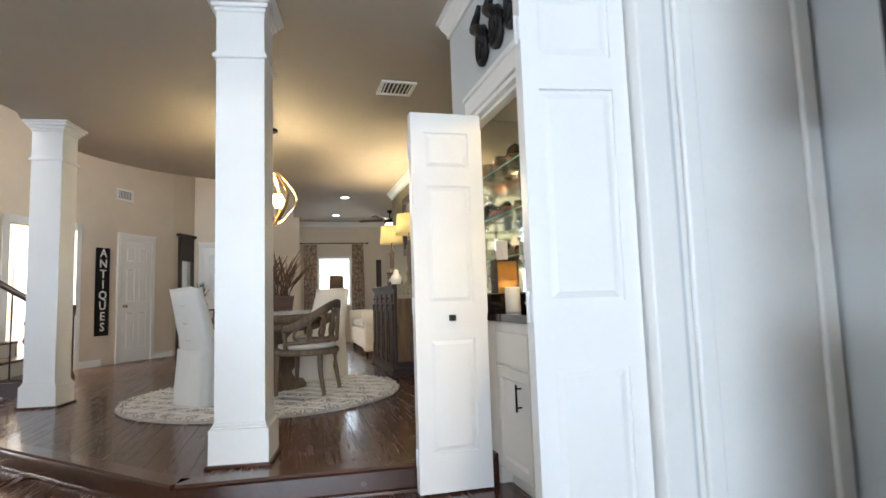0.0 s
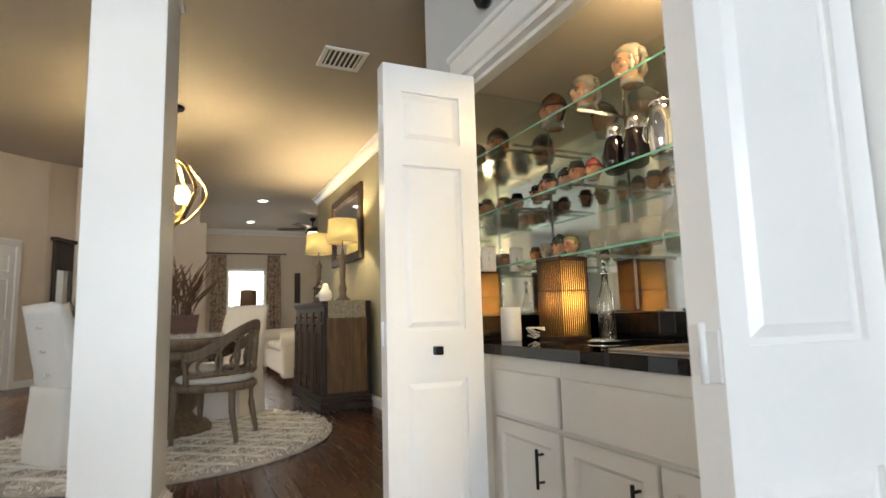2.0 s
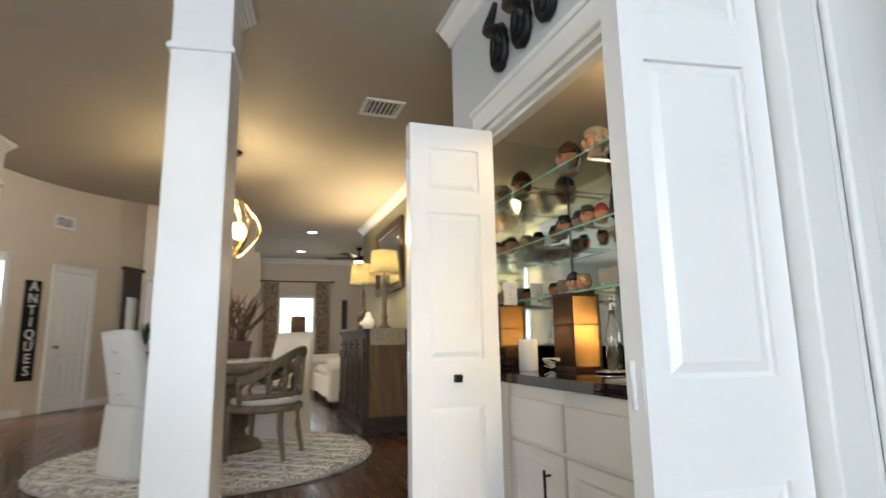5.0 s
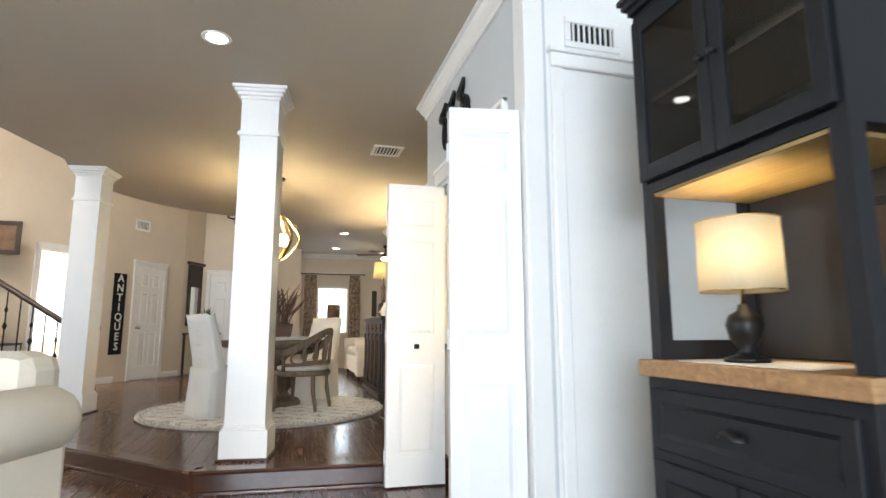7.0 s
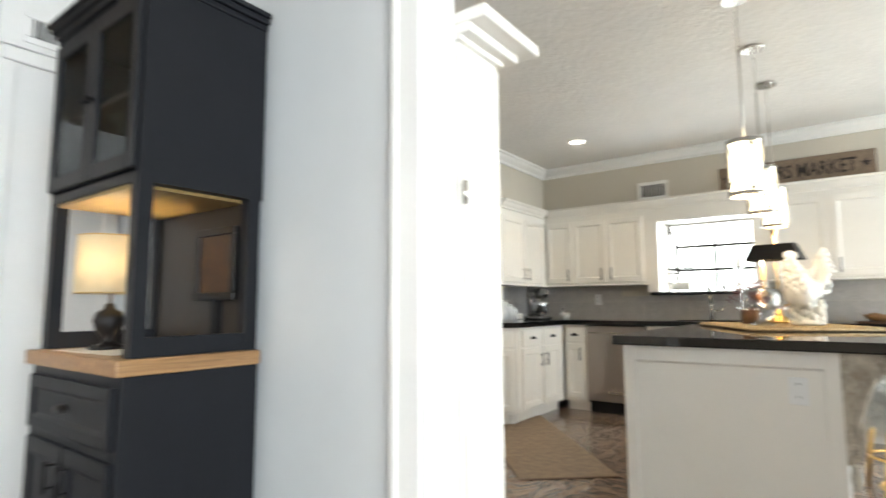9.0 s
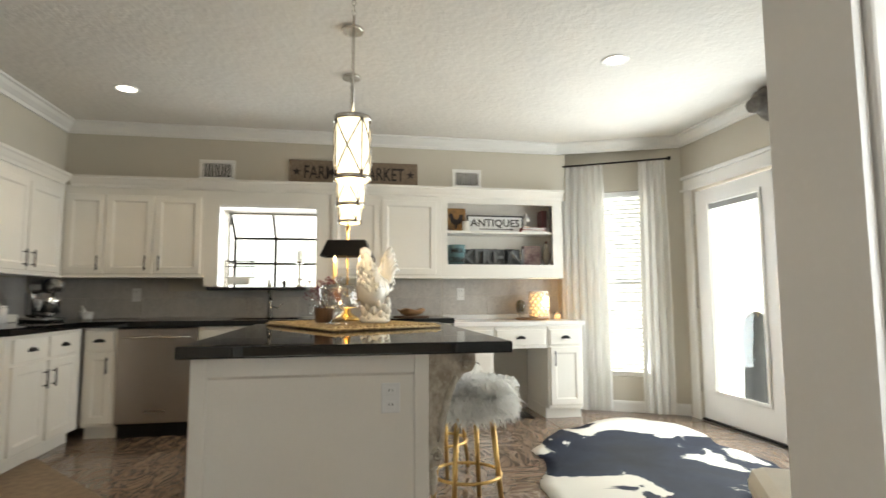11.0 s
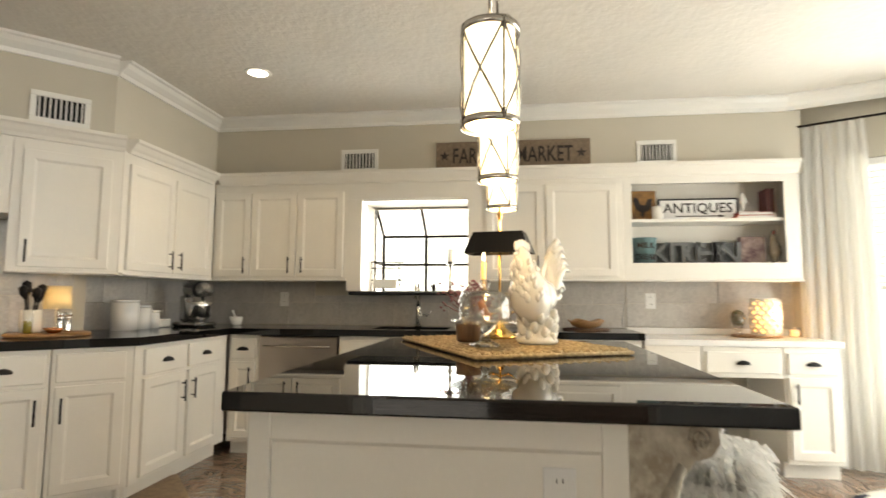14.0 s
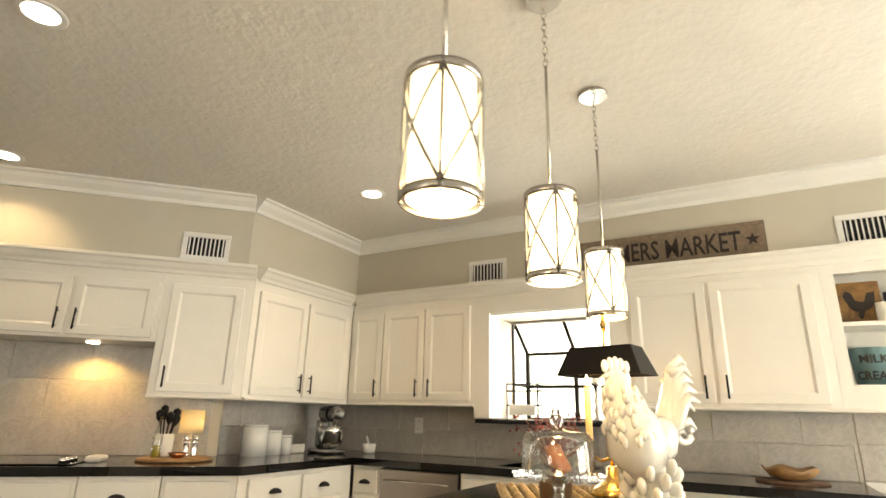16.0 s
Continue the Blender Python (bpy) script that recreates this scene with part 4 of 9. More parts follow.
M_SKIN = surface("glazed_flesh_tone", (0.48, 0.22, 0.12), 0.2, vary=0.25, scale=26, coat=0.5)
M_SKIN2 = surface("glazed_pale_tone", (0.50, 0.28, 0.16), 0.2, vary=0.25, scale=26, coat=0.5)
M_RED = surface("glazed_dark_red", (0.22, 0.02, 0.02), 0.2, vary=0.3, scale=20, coat=0.5)
M_BROWN = surface("glazed_brown", (0.09, 0.045, 0.02), 0.2, vary=0.4, scale=20, coat=0.5)
M_NAVY = surface("glazed_black_green", (0.02, 0.025, 0.025), 0.2, vary=0.4, scale=20, coat=0.5)
M_GREY = surface("glazed_grey_white", (0.36, 0.31, 0.24), 0.25, vary=0.3, scale=24, coat=0.4)
M_OLIVE = surface("glazed_olive", (0.16, 0.15, 0.05), 0.2, vary=0.3, scale=20, coat=0.5)
for lab, x, y, s, skin, hat, rz, st in (
        ("large glazed head jug with a dark red cap", 1.60, 2.11, 1.05, M_SKIN, M_RED, -115, 0), ("large glazed head jug with pale hair", 1.60, 2.405, 1.02, M_SKIN2, M_GREY, -110, 2),
        ("glazed head jug in brown behind the others", 1.68, 2.25, 0.80, M_SKIN, M_BROWN, -70, 2),
        ("large glazed head jug with grey curls", 1.61, 2.68, 0.98, M_SKIN2, M_GREY, -105, 2), ("large glazed bearded head jug with a brown hood", 1.62, 2.93, 1.0, M_SKIN, M_BROWN, -100, 1), ("large glazed head jug with a dark hat", 1.66, 1.93, 0.95, M_SKIN, M_NAVY, -75, 0)):
    head_jug(lab, (x, y, 1.9055), s, skin, hat, rz, st, "large head jugs")
for lab, x, y, s, skin, hat, st in (
        ("small glazed head jug with a black hat", 1.55, 2.90, 0.58, M_SKIN, M_NAVY, 0), ("small glazed head jug with a dark cap", 1.56, 2.79, 0.55, M_SKIN2, M_NAVY, 1), ("small glazed head jug with a tricorn hat", 1.55, 2.70, 0.60, M_SKIN, M_NAVY, 0),
        ("tiny glazed head jug", 1.52, 2.84, 0.40, M_SKIN, M_NAVY, 1), ("small glazed head jug with a red cap", 1.56, 2.61, 0.52, M_SKIN, M_RED, 1), ("small glazed head jug with an olive cap", 1.60, 3.0, 0.58, M_SKIN2, M_OLIVE, 2), ("small glazed head jug with a blue cap", 1.62, 3.10, 0.55, M_SKIN, M_NAVY, 0)):
    head_jug(lab, (x, y, 1.5805), s, skin, hat, -85, st, "small head jugs")
for lab, y, s, skin, hat, st in (("glazed miniature head mug in brown", 3.05, 0.42, M_SKIN, M_BROWN, 0), ("glazed miniature head mug in white", 2.96, 0.50, M_GREY, M_GREY, 2), ("glazed miniature head mug with a black cap", 2.86, 0.58, M_SKIN2, M_NAVY, 1), ("glazed miniature head mug in olive", 2.78, 0.55, M_SKIN, M_OLIVE, 2)):
    head_jug(lab, (1.56, y, 1.2855), s, skin, hat, -85, st, "miniature head mugs")


def bottle_thing(name, label, cat, at, prof, mat, cap=None, capmat=None, grp="", seg=22):
    ob = thing(name, label, cat, at, 0, grp)
    part("body", lathe(bm_new(), prof, seg=seg), mat, ob)
    if cap:
        part("cap", lathe(bm_new(), cap, seg=18), capmat, ob)
    return ob


M_SHAKER = surface("black_glass", (0.008, 0.004, 0.005), 0.06, vary=0.2, relief=0)
for y in (2.50, 2.39):
    s = bottle_thing("cocktail_shaker", "dark glass cocktail shaker with a chrome top", "shaker", (1.58, y, 1.5805), [(0.030, 0), (0.044, 0.01), (0.048, 0.05), (0.046, 0.085), (0.036, 0.13), (0.031, 0.145), (0.001, 0.147)], M_SHAKER,
                     [(0.032, 0.1455), (0.034, 0.152), (0.030, 0.19), (0.026, 0.196), (0.016, 0.198), (0.018, 0.212), (0.001, 0.216)], M_CHROME)
    part("handle", tube(bm_new(), [(0, 0.044 + 0.035 * math.sin(math.pi * k / 8), 0.03 + 0.09 * k / 8) for k in range(9)], 0.005, 8), M_CHROME, s)
p = bottle_thing("silver_pitcher", "polished silver lidded coffee pitcher with a spout", "pitcher", (1.58, 2.25, 1.5805), [(0.046, 0), (0.054, 0.012), (0.060, 0.06), (0.058, 0.12), (0.048, 0.165), (0.044, 0.19), (0.001, 0.191)], M_CHROME,
                 [(0.046, 0.1915), (0.047, 0.20), (0.034, 0.212), (0.010, 0.218), (0.012, 0.232), (0.001, 0.236)], M_CHROME)
part("handle", tube(bm_new(), [(0, 0.05 + 0.05 * math.sin(math.pi * k / 8), 0.05 + 0.12 * k / 8) for k in range(9)], 0.006, 8), M_CHROME, p)
part("spout", tube(bm_new(), [(0, -0.045, 0.10), (0, -0.085, 0.15), (0, -0.105, 0.205)], [0.016, 0.012, 0.008], 10), M_CHROME, p)
p2 = bottle_thing("silver_pitcher", "slim polished silver cocktail pitcher with a spout", "pitcher", (1.66, 2.12, 1.5805), [(0.036, 0), (0.042, 0.012), (0.046, 0.06), (0.044, 0.12), (0.036, 0.165), (0.032, 0.19), (0.001, 0.191)], M_CHROME,
                  [(0.034, 0.1915), (0.035, 0.20), (0.024, 0.212), (0.001, 0.222)], M_CHROME)
part("spout", tube(bm_new(), [(0, -0.033, 0.10), (0, -0.065, 0.15), (0, -0.085, 0.215)], [0.013, 0.010, 0.007], 10), M_CHROME, p2)
M_GREENGLASS = clear("green_bottle_glass", (0.55, 0.75, 0.25))
b = bottle_thing("bottle", "green tinted glass bottle with a white label", "bottle", (1.58, 1.985, 1.5805), [(0.036, 0), (0.040, 0.008), (0.040, 0.15), (0.030, 0.175), (0.026, 0.20), (0.001, 0.201)], M_GREENGLASS, [(0.028, 0.2015), (0.028, 0.235), (0.001, 0.237)], M_NICKEL)
part("label", lathe(bm_new(), [(0.0405, 0.03), (0.0407, 0.031), (0.0407, 0.11), (0.0405, 0.111)], seg=22), M_GREY, b, "printed paper label")


def tumbler(label, at, r, h, grp):
    ob = thing("drinking_glass", label, "glass", at, 0, grp)
    part("bowl", lathe(bm_new(), [(r * 0.72, 0), (r * 0.8, 0.004), (r, h), (r - 0.002, h), (r * 0.78 - 0.001, 0.012), (0.001, 0.010)], seg=16), M_CRYSTAL, ob)
    return ob


g0 = tumbler("clear cut-glass tumbler on the glass shelf", (1.55, 2.60, 1.2855), 0.034, 0.085, "bar tumblers")
for x, y in ((1.62, 2.56), (1.55, 2.51), (1.62, 2.47), (1.55, 2.42), (1.62, 2.37), (1.55, 2.33), (1.53, 2.29), (1.54, 2.09), (1.54, 2.01), (1.61, 1.96), (1.54, 1.89), (1.61, 1.85), (1.54, 1.80)):
    copy_thing(g0, pose(x, y, 1.2855))
for x, y in ((1.58, 2.20), (1.67, 2.10)):
    d = bottle_thing("decanter", "cut-crystal wine decanter with a flared lip", "decanter", (x, y, 1.2855), [(0.050, 0), (0.066, 0.012), (0.070, 0.04), (0.055, 0.085), (0.030, 0.12), (0.022, 0.16), (0.026, 0.20), (0.042, 0.225), (0.040, 0.225), (0.020, 0.17), (0.026, 0.12), (0.050, 0.08), (0.064, 0.04), (0.001, 0.02)], M_CRYSTAL, seg=18)

# things on the bar counter
sp = thing("smart_speaker", "white cylindrical fabric speaker on the black counter", "speaker", (1.33, 2.93, 0.9255))
part("body", lathe(bm_new(), [(0.040, 0), (0.044, 0.004), (0.044, 0.140), (0.040, 0.146), (0.001, 0.147)], seg=28), M_PLASTIC, sp)
cb = thing("power_cable", "coiled white power cable on the counter", "cable", (1.45, 2.90, 0.9255))
part("cord", tube(bm_new(), [(0.05 * math.cos(k * 0.7) * (1 + 0.3 * math.sin(k)), 0.035 * math.sin(k * 0.7), 0.006 + 0.05 * abs(math.sin(k * 0.33))) for k in range(40)], 0.003, 6), M_PLASTIC, cb)

lt = thing("table_lantern", "square lantern lamp of thin dark sticks, lit amber inside", "lamp", (1.54, 2.83, 0.9255), 4)
lt.scale = (0.86, 0.86, 1.0)
M_AMBER = sheer("amber_lantern_liner", (0.92, 0.62, 0.26), 0.65)
M_STICK = wood("dark_bamboo_stick", (0.05, 0.028, 0.014), (0.02, 0.011, 0.006), 0.5, "z", each=0.0)
part("liner", xbox(bm_new(), -0.078, -0.078, 0.018, 0.078, 0.078, 0.352), M_AMBER, lt, "glowing amber liner")
for z in (0.0, 0.338):
    part("frame", xbox(bm_new(), -0.092, -0.092, z, 0.092, 0.092, z + 0.018, 0.003), M_STICK, lt)
bm = bm_new()
for z in (0.205,):
    for s in (-1, 1):
        xbox(bm, -0.093, s * 0.089 - 0.003, z, 0.093, s * 0.089 + 0.003, z + 0.006), xbox(bm, s * 0.089 - 0.003, -0.093, z, s * 0.089 + 0.003, 0.093, z + 0.006)
part("band", bm, M_STICK, lt)
me = None
for k in range(14):
    o = -0.086 + 0.172 * k / 13
    for x, y in ((o, -0.087), (o, 0.087), (-0.087, o), (0.087, o)):
        if me is None:
            me = mesh_of("stick", tube(bm_new(), [(0, 0, 0.018), (0, 0, 0.338)], 0.0042, 6), M_STICK)
        st = new("stick", me)
        st.parent, st.location = lt, (x, y, 0)
lamp("lantern_lamp", "POINT", (1.54, 2.83, 1.10), 5.0, (1.0, 0.66, 0.28), 0.03)
bt = thing("soap_bottle", "clear glass pump bottle with black pebbles on a mirrored dish", "bottle", (1.53, 2.55, 0.9255))
part("dish", lathe(bm_new(), [(0.075, 0), (0.085, 0.008), (0.082, 0.010), (0.070, 0.004), (0.001, 0.004)], seg=24), M_CHROME, bt, "chrome dish")
part("bottle", lathe(bm_new(), [(0.028, 0.011), (0.032, 0.014), (0.032, 0.17), (0.014, 0.22), (0.013, 0.255), (0.011, 0.255), (0.011, 0.22), (0.030, 0.17), (0.030, 0.016), (0.001, 0.015)], seg=20), M_GLASS, bt)
part("pump", lathe(bm_new(), [(0.014, 0.256), (0.015, 0.27), (0.006, 0.275), (0.006, 0.30), (0.012, 0.305), (0.010, 0.32), (0.001, 0.322)], seg=14), M_CHROME, bt)
part("pebbles", lathe(bm_new(), [(0.001, 0.0165), (0.026, 0.02), (0.029, 0.04), (0.022, 0.05), (0.001, 0.047)], seg=9), M_NAVY, bt)

sk = thing("bar_sink", "small stainless drop-in bar sink", "sink", (0, 0, 0.9255))
bm = bm_new()
for a in ((1.235, 1.64, 1.275, 2.22), (1.59, 1.64, 1.63, 2.22), (1.275, 2.18, 1.59, 2.22), (1.275, 1.64, 1.59, 1.68)):
    xbox(bm, a[0], a[1], 0.0, a[2], a[3], 0.006, 0.002)
part("rim", bm, M_STEEL, sk)
bm = bm_new()
xbox(bm, 1.27, 1.675, -0.15, 1.275, 2.185, -0.001), xbox(bm, 1.59, 1.675, -0.15, 1.595, 2.185, -0.001), xbox(bm, 1.275, 1.675, -0.15, 1.59, 1.68, -0.001), xbox(bm, 1.275, 2.18, -0.15, 1.59, 2.185, -0.001), xbox(bm, 1.275, 1.68, -0.155, 1.59, 2.18, -0.15)
part("bowl", bm, M_STEEL, sk)
fc = thing("bar_faucet", "chrome gooseneck bar faucet with a lever", "faucet", (1.668, 1.98, 0.9255))
part("base", xbox(bm_new(), -0.025, -0.10, 0, 0.025, 0.10, 0.025, 0.010), M_CHROME, fc)
part("spout", tube(bm_new(), [(0, 0, 0.02), (0, 0, 0.27)] + [(-0.055 + 0.055 * math.cos(math.pi * k / 10), 0, 0.27 + 0.055 * math.sin(math.pi * k / 10)) for k in range(1, 11)] + [(-0.112, 0, 0.235)], 0.011, 12), M_CHROME, fc)
part("collar", lathe(bm_new(), [(0.020, 0.02), (0.022, 0.03), (0.014, 0.06)], seg=16), M_CHROME, fc)
part("lever", tube(bm_new(), [(0, 0.07, 0.02), (0, 0.075, 0.075), (-0.03, 0.09, 0.10), (-0.06, 0.105, 0.105)], [0.018, 0.014, 0.010, 0.007], 10), M_CHROME, fc)
can_light(1.47, 2.05, 2.16, watts=52, colour=(1.0, 0.72, 0.36))
lamp("bar_glow", "POINT", (1.47, 2.05, 2.10), 14, (1.0, 0.72, 0.36), 0.05)

# ---- living room ----
# square columns with caps and plinths
def column(at, h, lean, label):
    ob = thing("column", label, "column", at, lean, "square columns")
    w = 0.135
    part("shaft", xbox(bm_new(), -w, -w, 0.23, w, w, h - 0.36, 0.003), M_WHITE, ob)
    bm = bm_new()
    xbox(bm, -w - 0.024, -w - 0.024, 0, w + 0.024, w + 0.024, 0.20, 0.003), xbox(bm, -w - 0.014, -w - 0.014, 0.20, w + 0.014, w + 0.014, 0.215, 0.004), xbox(bm, -w - 0.006, -w - 0.006, 0.215, w + 0.006, w + 0.006, 0.23, 0.004)
    part("plinth", bm, M_WHITE, ob)
    bm = bm_new()
    z = h - 0.36
    xbox(bm, -w, -w, z, w, w, h - 0.098, 0.002), xbox(bm, -w - 0.018, -w - 0.018, z - 0.022, w + 0.018, w + 0.018, z + 0.004, 0.006), xbox(bm, -w - 0.008, -w - 0.008, z + 0.004, w + 0.008, w + 0.008, z + 0.018, 0.005)
    for k, (o, a, b) in enumerate(((0.010, 0.10, 0.075), (0.026, 0.075, 0.05), (0.045, 0.05, 0.025), (0.062, 0.025, 0.0))):
        xbox(bm, -w - o, -w - o, h - a, w + o, w + o, h - b, 0.006)
    part("capital", bm, M_WHITE, ob)
    part("shoe", xbox(bm_new(), -w - 0.04, -w - 0.04, -0.001, w + 0.04, w + 0.04, 0.018, 0.005), M_RISER, ob, "dark wooden shoe moulding")
    return ob


column((-0.165, 3.36, STEP), CEIL - STEP, -8, "white square painted column on the raised floor edge")
column((-2.11, 5.97, STEP), CEIL - STEP, -8, "white square painted column beside the foyer")

# step nosing along the platform
bm = bm_new()
for a, b in (((-0.46, 3.03), (1.12, 2.915)), ((-3.3, 5.9), (-0.46, 3.03))):
    d = (Vector(b) - Vector(a)).normalized()
    sweep_profile(bm, a, b, [(0.032, STEP - 0.026), (0.036, STEP - 0.012), (0.030, STEP + 0.001), (-0.08, STEP + 0.001), (-0.08, STEP - 0.02), (0.0, STEP - 0.026)], (d.y, -d.x))
structure("nosing", bm, M_RISER, "rounded dark wooden nosing of the step", "step")
bm = bm_new()
for a, b in (((-0.46, 3.03), (1.12, 2.915)), ((-3.3, 5.9), (-0.46, 3.03))):
    d = (Vector(b) - Vector(a)).normalized()
    sweep_profile(bm, a, b, [(0.002, 0.0), (0.020, 0.0), (0.018, 0.014), (0.002, 0.02)], (d.y, -d.x))
structure("shoe_moulding", bm, M_RISER, "reddish shoe moulding at the foot of the step", "trim")
can_light(-0.418, 2.57, CEIL, watts=14)

# hutch
HX, HY0, HY1 = 1.29, 0.05, 0.81
hu = thing("hutch", "charcoal painted hutch with glazed doors and a thick wooden shelf top", "hutch", (HX, HY1, 0), -90)
W, D = HY1 - HY0, 0.49
bm = bm_new()
xbox(bm, 0, 0, 0.06, W, D, 0.865, 0.003), xbox(bm, 0.03, 0.03, 0, W - 0.03, D, 0.06)
part("base_cabinet", bm, M_HUTCH, hu)
part("wood_top", xbox(bm_new(), -0.02, -0.025, 0.866, W + 0.02, D, 0.92, 0.006), M_BUTCHER, hu, "thick honey-coloured wooden top")
for k in range(2):
    x0 = 0.03 + k * (W - 0.05) / 2
    x1 = x0 + (W - 0.07) / 2
    f = part("door", shaker_front(bm_new(), x0, 0.09, x1, 0.60), M_HUTCH, hu)
    part("handle", bar_pull(bm_new(), x1 - 0.05 if k == 0 else x0 + 0.05, 0.50, 0.11), M_BLACK, f, "dark metal pull")
f = part("drawer", shaker_front(bm_new(), 0.03, 0.635, W - 0.03, 0.83, 0.045), M_HUTCH, hu)
part("handle", cup_pull(bm_new(), W / 2, 0.735), M_BLACK, f, "dark metal cup pull")
bm = bm_new()
for x in (0, W - 0.05):
    for y in (0.02, D - 0.06):
        xbox(bm, x, y, 0.921, x + 0.05, y + 0.05, 1.50)
for x in (0.005, W - 0.045):
    xbox(bm, x, 0.07, 0.921, x + 0.04, D - 0.06, 0.985)
xbox(bm, 0.05, D - 0.03, 0.921, W - 0.05, D - 0.012, 1.50)
part("open_frame", bm, M_HUTCH, hu)
part("back_panel", xbox(bm_new(), 0.05, D - 0.045, 0.925, W - 0.05, D - 0.031, 1.49), M_HUTCHIN, hu, "dark stained back panel")
for x in (0, W - 0.025):
    part("side_panel", xbox(bm_new(), x, 0.02, 1.50, x + 0.025, D, 2.20), M_HUTCH, hu)
part("bottom_panel", xbox(bm_new(), 0.0255, 0.02, 1.50, W - 0.0255, D, 1.535), M_HUTCH, hu)
part("upper_back", xbox(bm_new(), 0.0255, D - 0.02, 1.5355, W - 0.0255, D, 2.169), M_HUTCH, hu)
part("top_panel", xbox(bm_new(), 0.0255, 0.02, 2.17, W - 0.0255, D, 2.20), M_HUTCH, hu)
bm = bm_new()
xbox(bm, -0.008, 0.0, 2.20, W + 0.008, D, 2.225, 0.004), xbox(bm, -0.022, -0.018, 2.225, W + 0.022, D, 2.25, 0.006), xbox(bm, -0.032, -0.03, 2.25, W + 0.032, D, 2.27, 0.004)
part("cornice", bm, M_HUTCH, hu)
for k in range(2):
    x0 = 0.012 + k * (W - 0.018) / 2
    x1 = x0 + (W - 0.03) / 2
    bm = bm_new()
    for a in ((x0, 1.545, x0 + 0.05, 2.16), (x1 - 0.05, 1.545, x1, 2.16), (x0 + 0.05, 1.545, x1 - 0.05, 1.60), (x0 + 0.05, 2.10, x1 - 0.05, 2.16)):
        xbox(bm, a[0], 0.0, a[1], a[2], 0.019, a[3], 0.003)
    f = part("glass_door", bm, M_HUTCH, hu)
    part("pane", xbox(bm_new(), x0 + 0.05, 0.008, 1.60, x1 - 0.05, 0.011, 2.10), M_PANE, f, "clear glass pane")
    part("handle", lathe(bm_new(), [(0.009, 0), (0.006, 0.012), (0.014, 0.02), (0.001, 0.026)], seg=12, m=pose(x1 - 0.025 if k == 0 else x0 + 0.025, 0, 1.85, 90)), M_BLACK, f, "round black knob")
part("shelf", xbox(bm_new(), 0.026, 0.06, 1.85, W - 0.026, D - 0.022, 1.868), M_HUTCHIN, hu)
# The lamp's glow is put into the colour, golden instead of the dark interior.
part("light_board", xbox(bm_new(), 0.05, 0.03, 1.487, W - 0.05, D - 0.05, 1.4995), wood("lamp_tinted_board", (0.34, 0.24, 0.09), (0.20, 0.13, 0.045), 0.4, "x", each=0.0), hu, "underside coloured golden for the glow of the lamp")


def table_lamp(label, at, base_prof, base_mat, shade_r, shade_h, shade_z, shade_mat, watts, grp="", top=0.9, colour=WARM, seg=28):
    ob = thing("table_lamp", label, "lamp", at, 0, grp)
    part("base", lathe(bm_new(), base_prof, seg=20), base_mat, ob)
    part("stem", tube(bm_new(), [(0, 0, base_prof[-1][1] - 0.002), (0, 0, shade_z + shade_h - 0.02)], 0.005, 8), M_BRASS, ob)
    sh = part("shade", lathe(bm_new(), [(shade_r, shade_z), (shade_r * top, shade_z + shade_h), (shade_r * top - 0.003, shade_z + shade_h), (shade_r - 0.003, shade_z)], seg=seg), shade_mat, ob, "glowing fabric lampshade")
    for v in sh.data.polygons:
        v.use_smooth = seg > 10
    for r, z in ((shade_r, shade_z), (shade_r * top, shade_z + shade_h)):
        bm = tube(bm_new(), [(1.002 * r * math.cos(2 * math.pi * k / 28), 1.002 * r * math.sin(2 * math.pi * k / 28), z) for k in range(28)], 0.0028, 5, True)
        part("trim_ring", bm, M_GOLD, sh)
    part("bulb", lathe(bm_new(), [(0.001, shade_z + 0.03), (0.014, shade_z + 0.04), (0.028, shade_z + 0.09), (0.020, shade_z + 0.12), (0.001, shade_z + 0.13)], seg=12), M_BULB, ob)
    m = ob.matrix_basis.translation
    lamp("table_lamp_light", "POINT", (m.x, m.y, m.z + shade_z + shade_h * 0.6), watts, colour, 0.03)
    return ob


M_LIN = sheer("white_linen_shade", (0.88, 0.80, 0.62), 0.55)
table_lamp("small urn lamp with a pale drum shade, lit, on the hutch", (1.44, 0.53, 0.924), [(0.065, 0), (0.065, 0.012), (0.03, 0.02), (0.018, 0.035), (0.045, 0.07), (0.055, 0.11), (0.045, 0.14), (0.020, 0.155), (0.014, 0.175)], M_BLACK, 0.122, 0.22, 0.215, M_LIN, 9, top=0.98)
bk = single("table_runner", xbox(bm_new(), -0.13, -0.22, 0, 0.13, 0.22, 0.003, 0.001), M_LINEN, "small cream cloth under the lamp", "cloth", (1.45, 0.46, 0.9204), 4)
fr = thing("picture_frame", "dark framed small picture raised on an added post in the hutch", "picture frame", (1.70, 0.25, 0.9205), -90)
bm = bm_new()
for a in ((-0.14, 0.19, 0.14, 0.22), (-0.14, 0.45, 0.14, 0.48), (-0.14, 0.22, -0.11, 0.45), (0.11, 0.22, 0.14, 0.45)):
    xbox(bm, a[0], 0, a[1], a[2], 0.02, a[3], 0.003)
# Post added to lift the picture to its height in the camera's view.
xbox(bm, -0.02, 0.004, 0.0, 0.02, 0.05, 0.19)
part("frame", bm, M_BLACK, fr)
part("picture", xbox(bm_new(), -0.11, 0.008, 0.22, 0.11, 0.012, 0.45), surface("amber_print", (0.060, 0.028, 0.012), 0.75, vary=0.5, scale=9), fr, "amber coloured print")

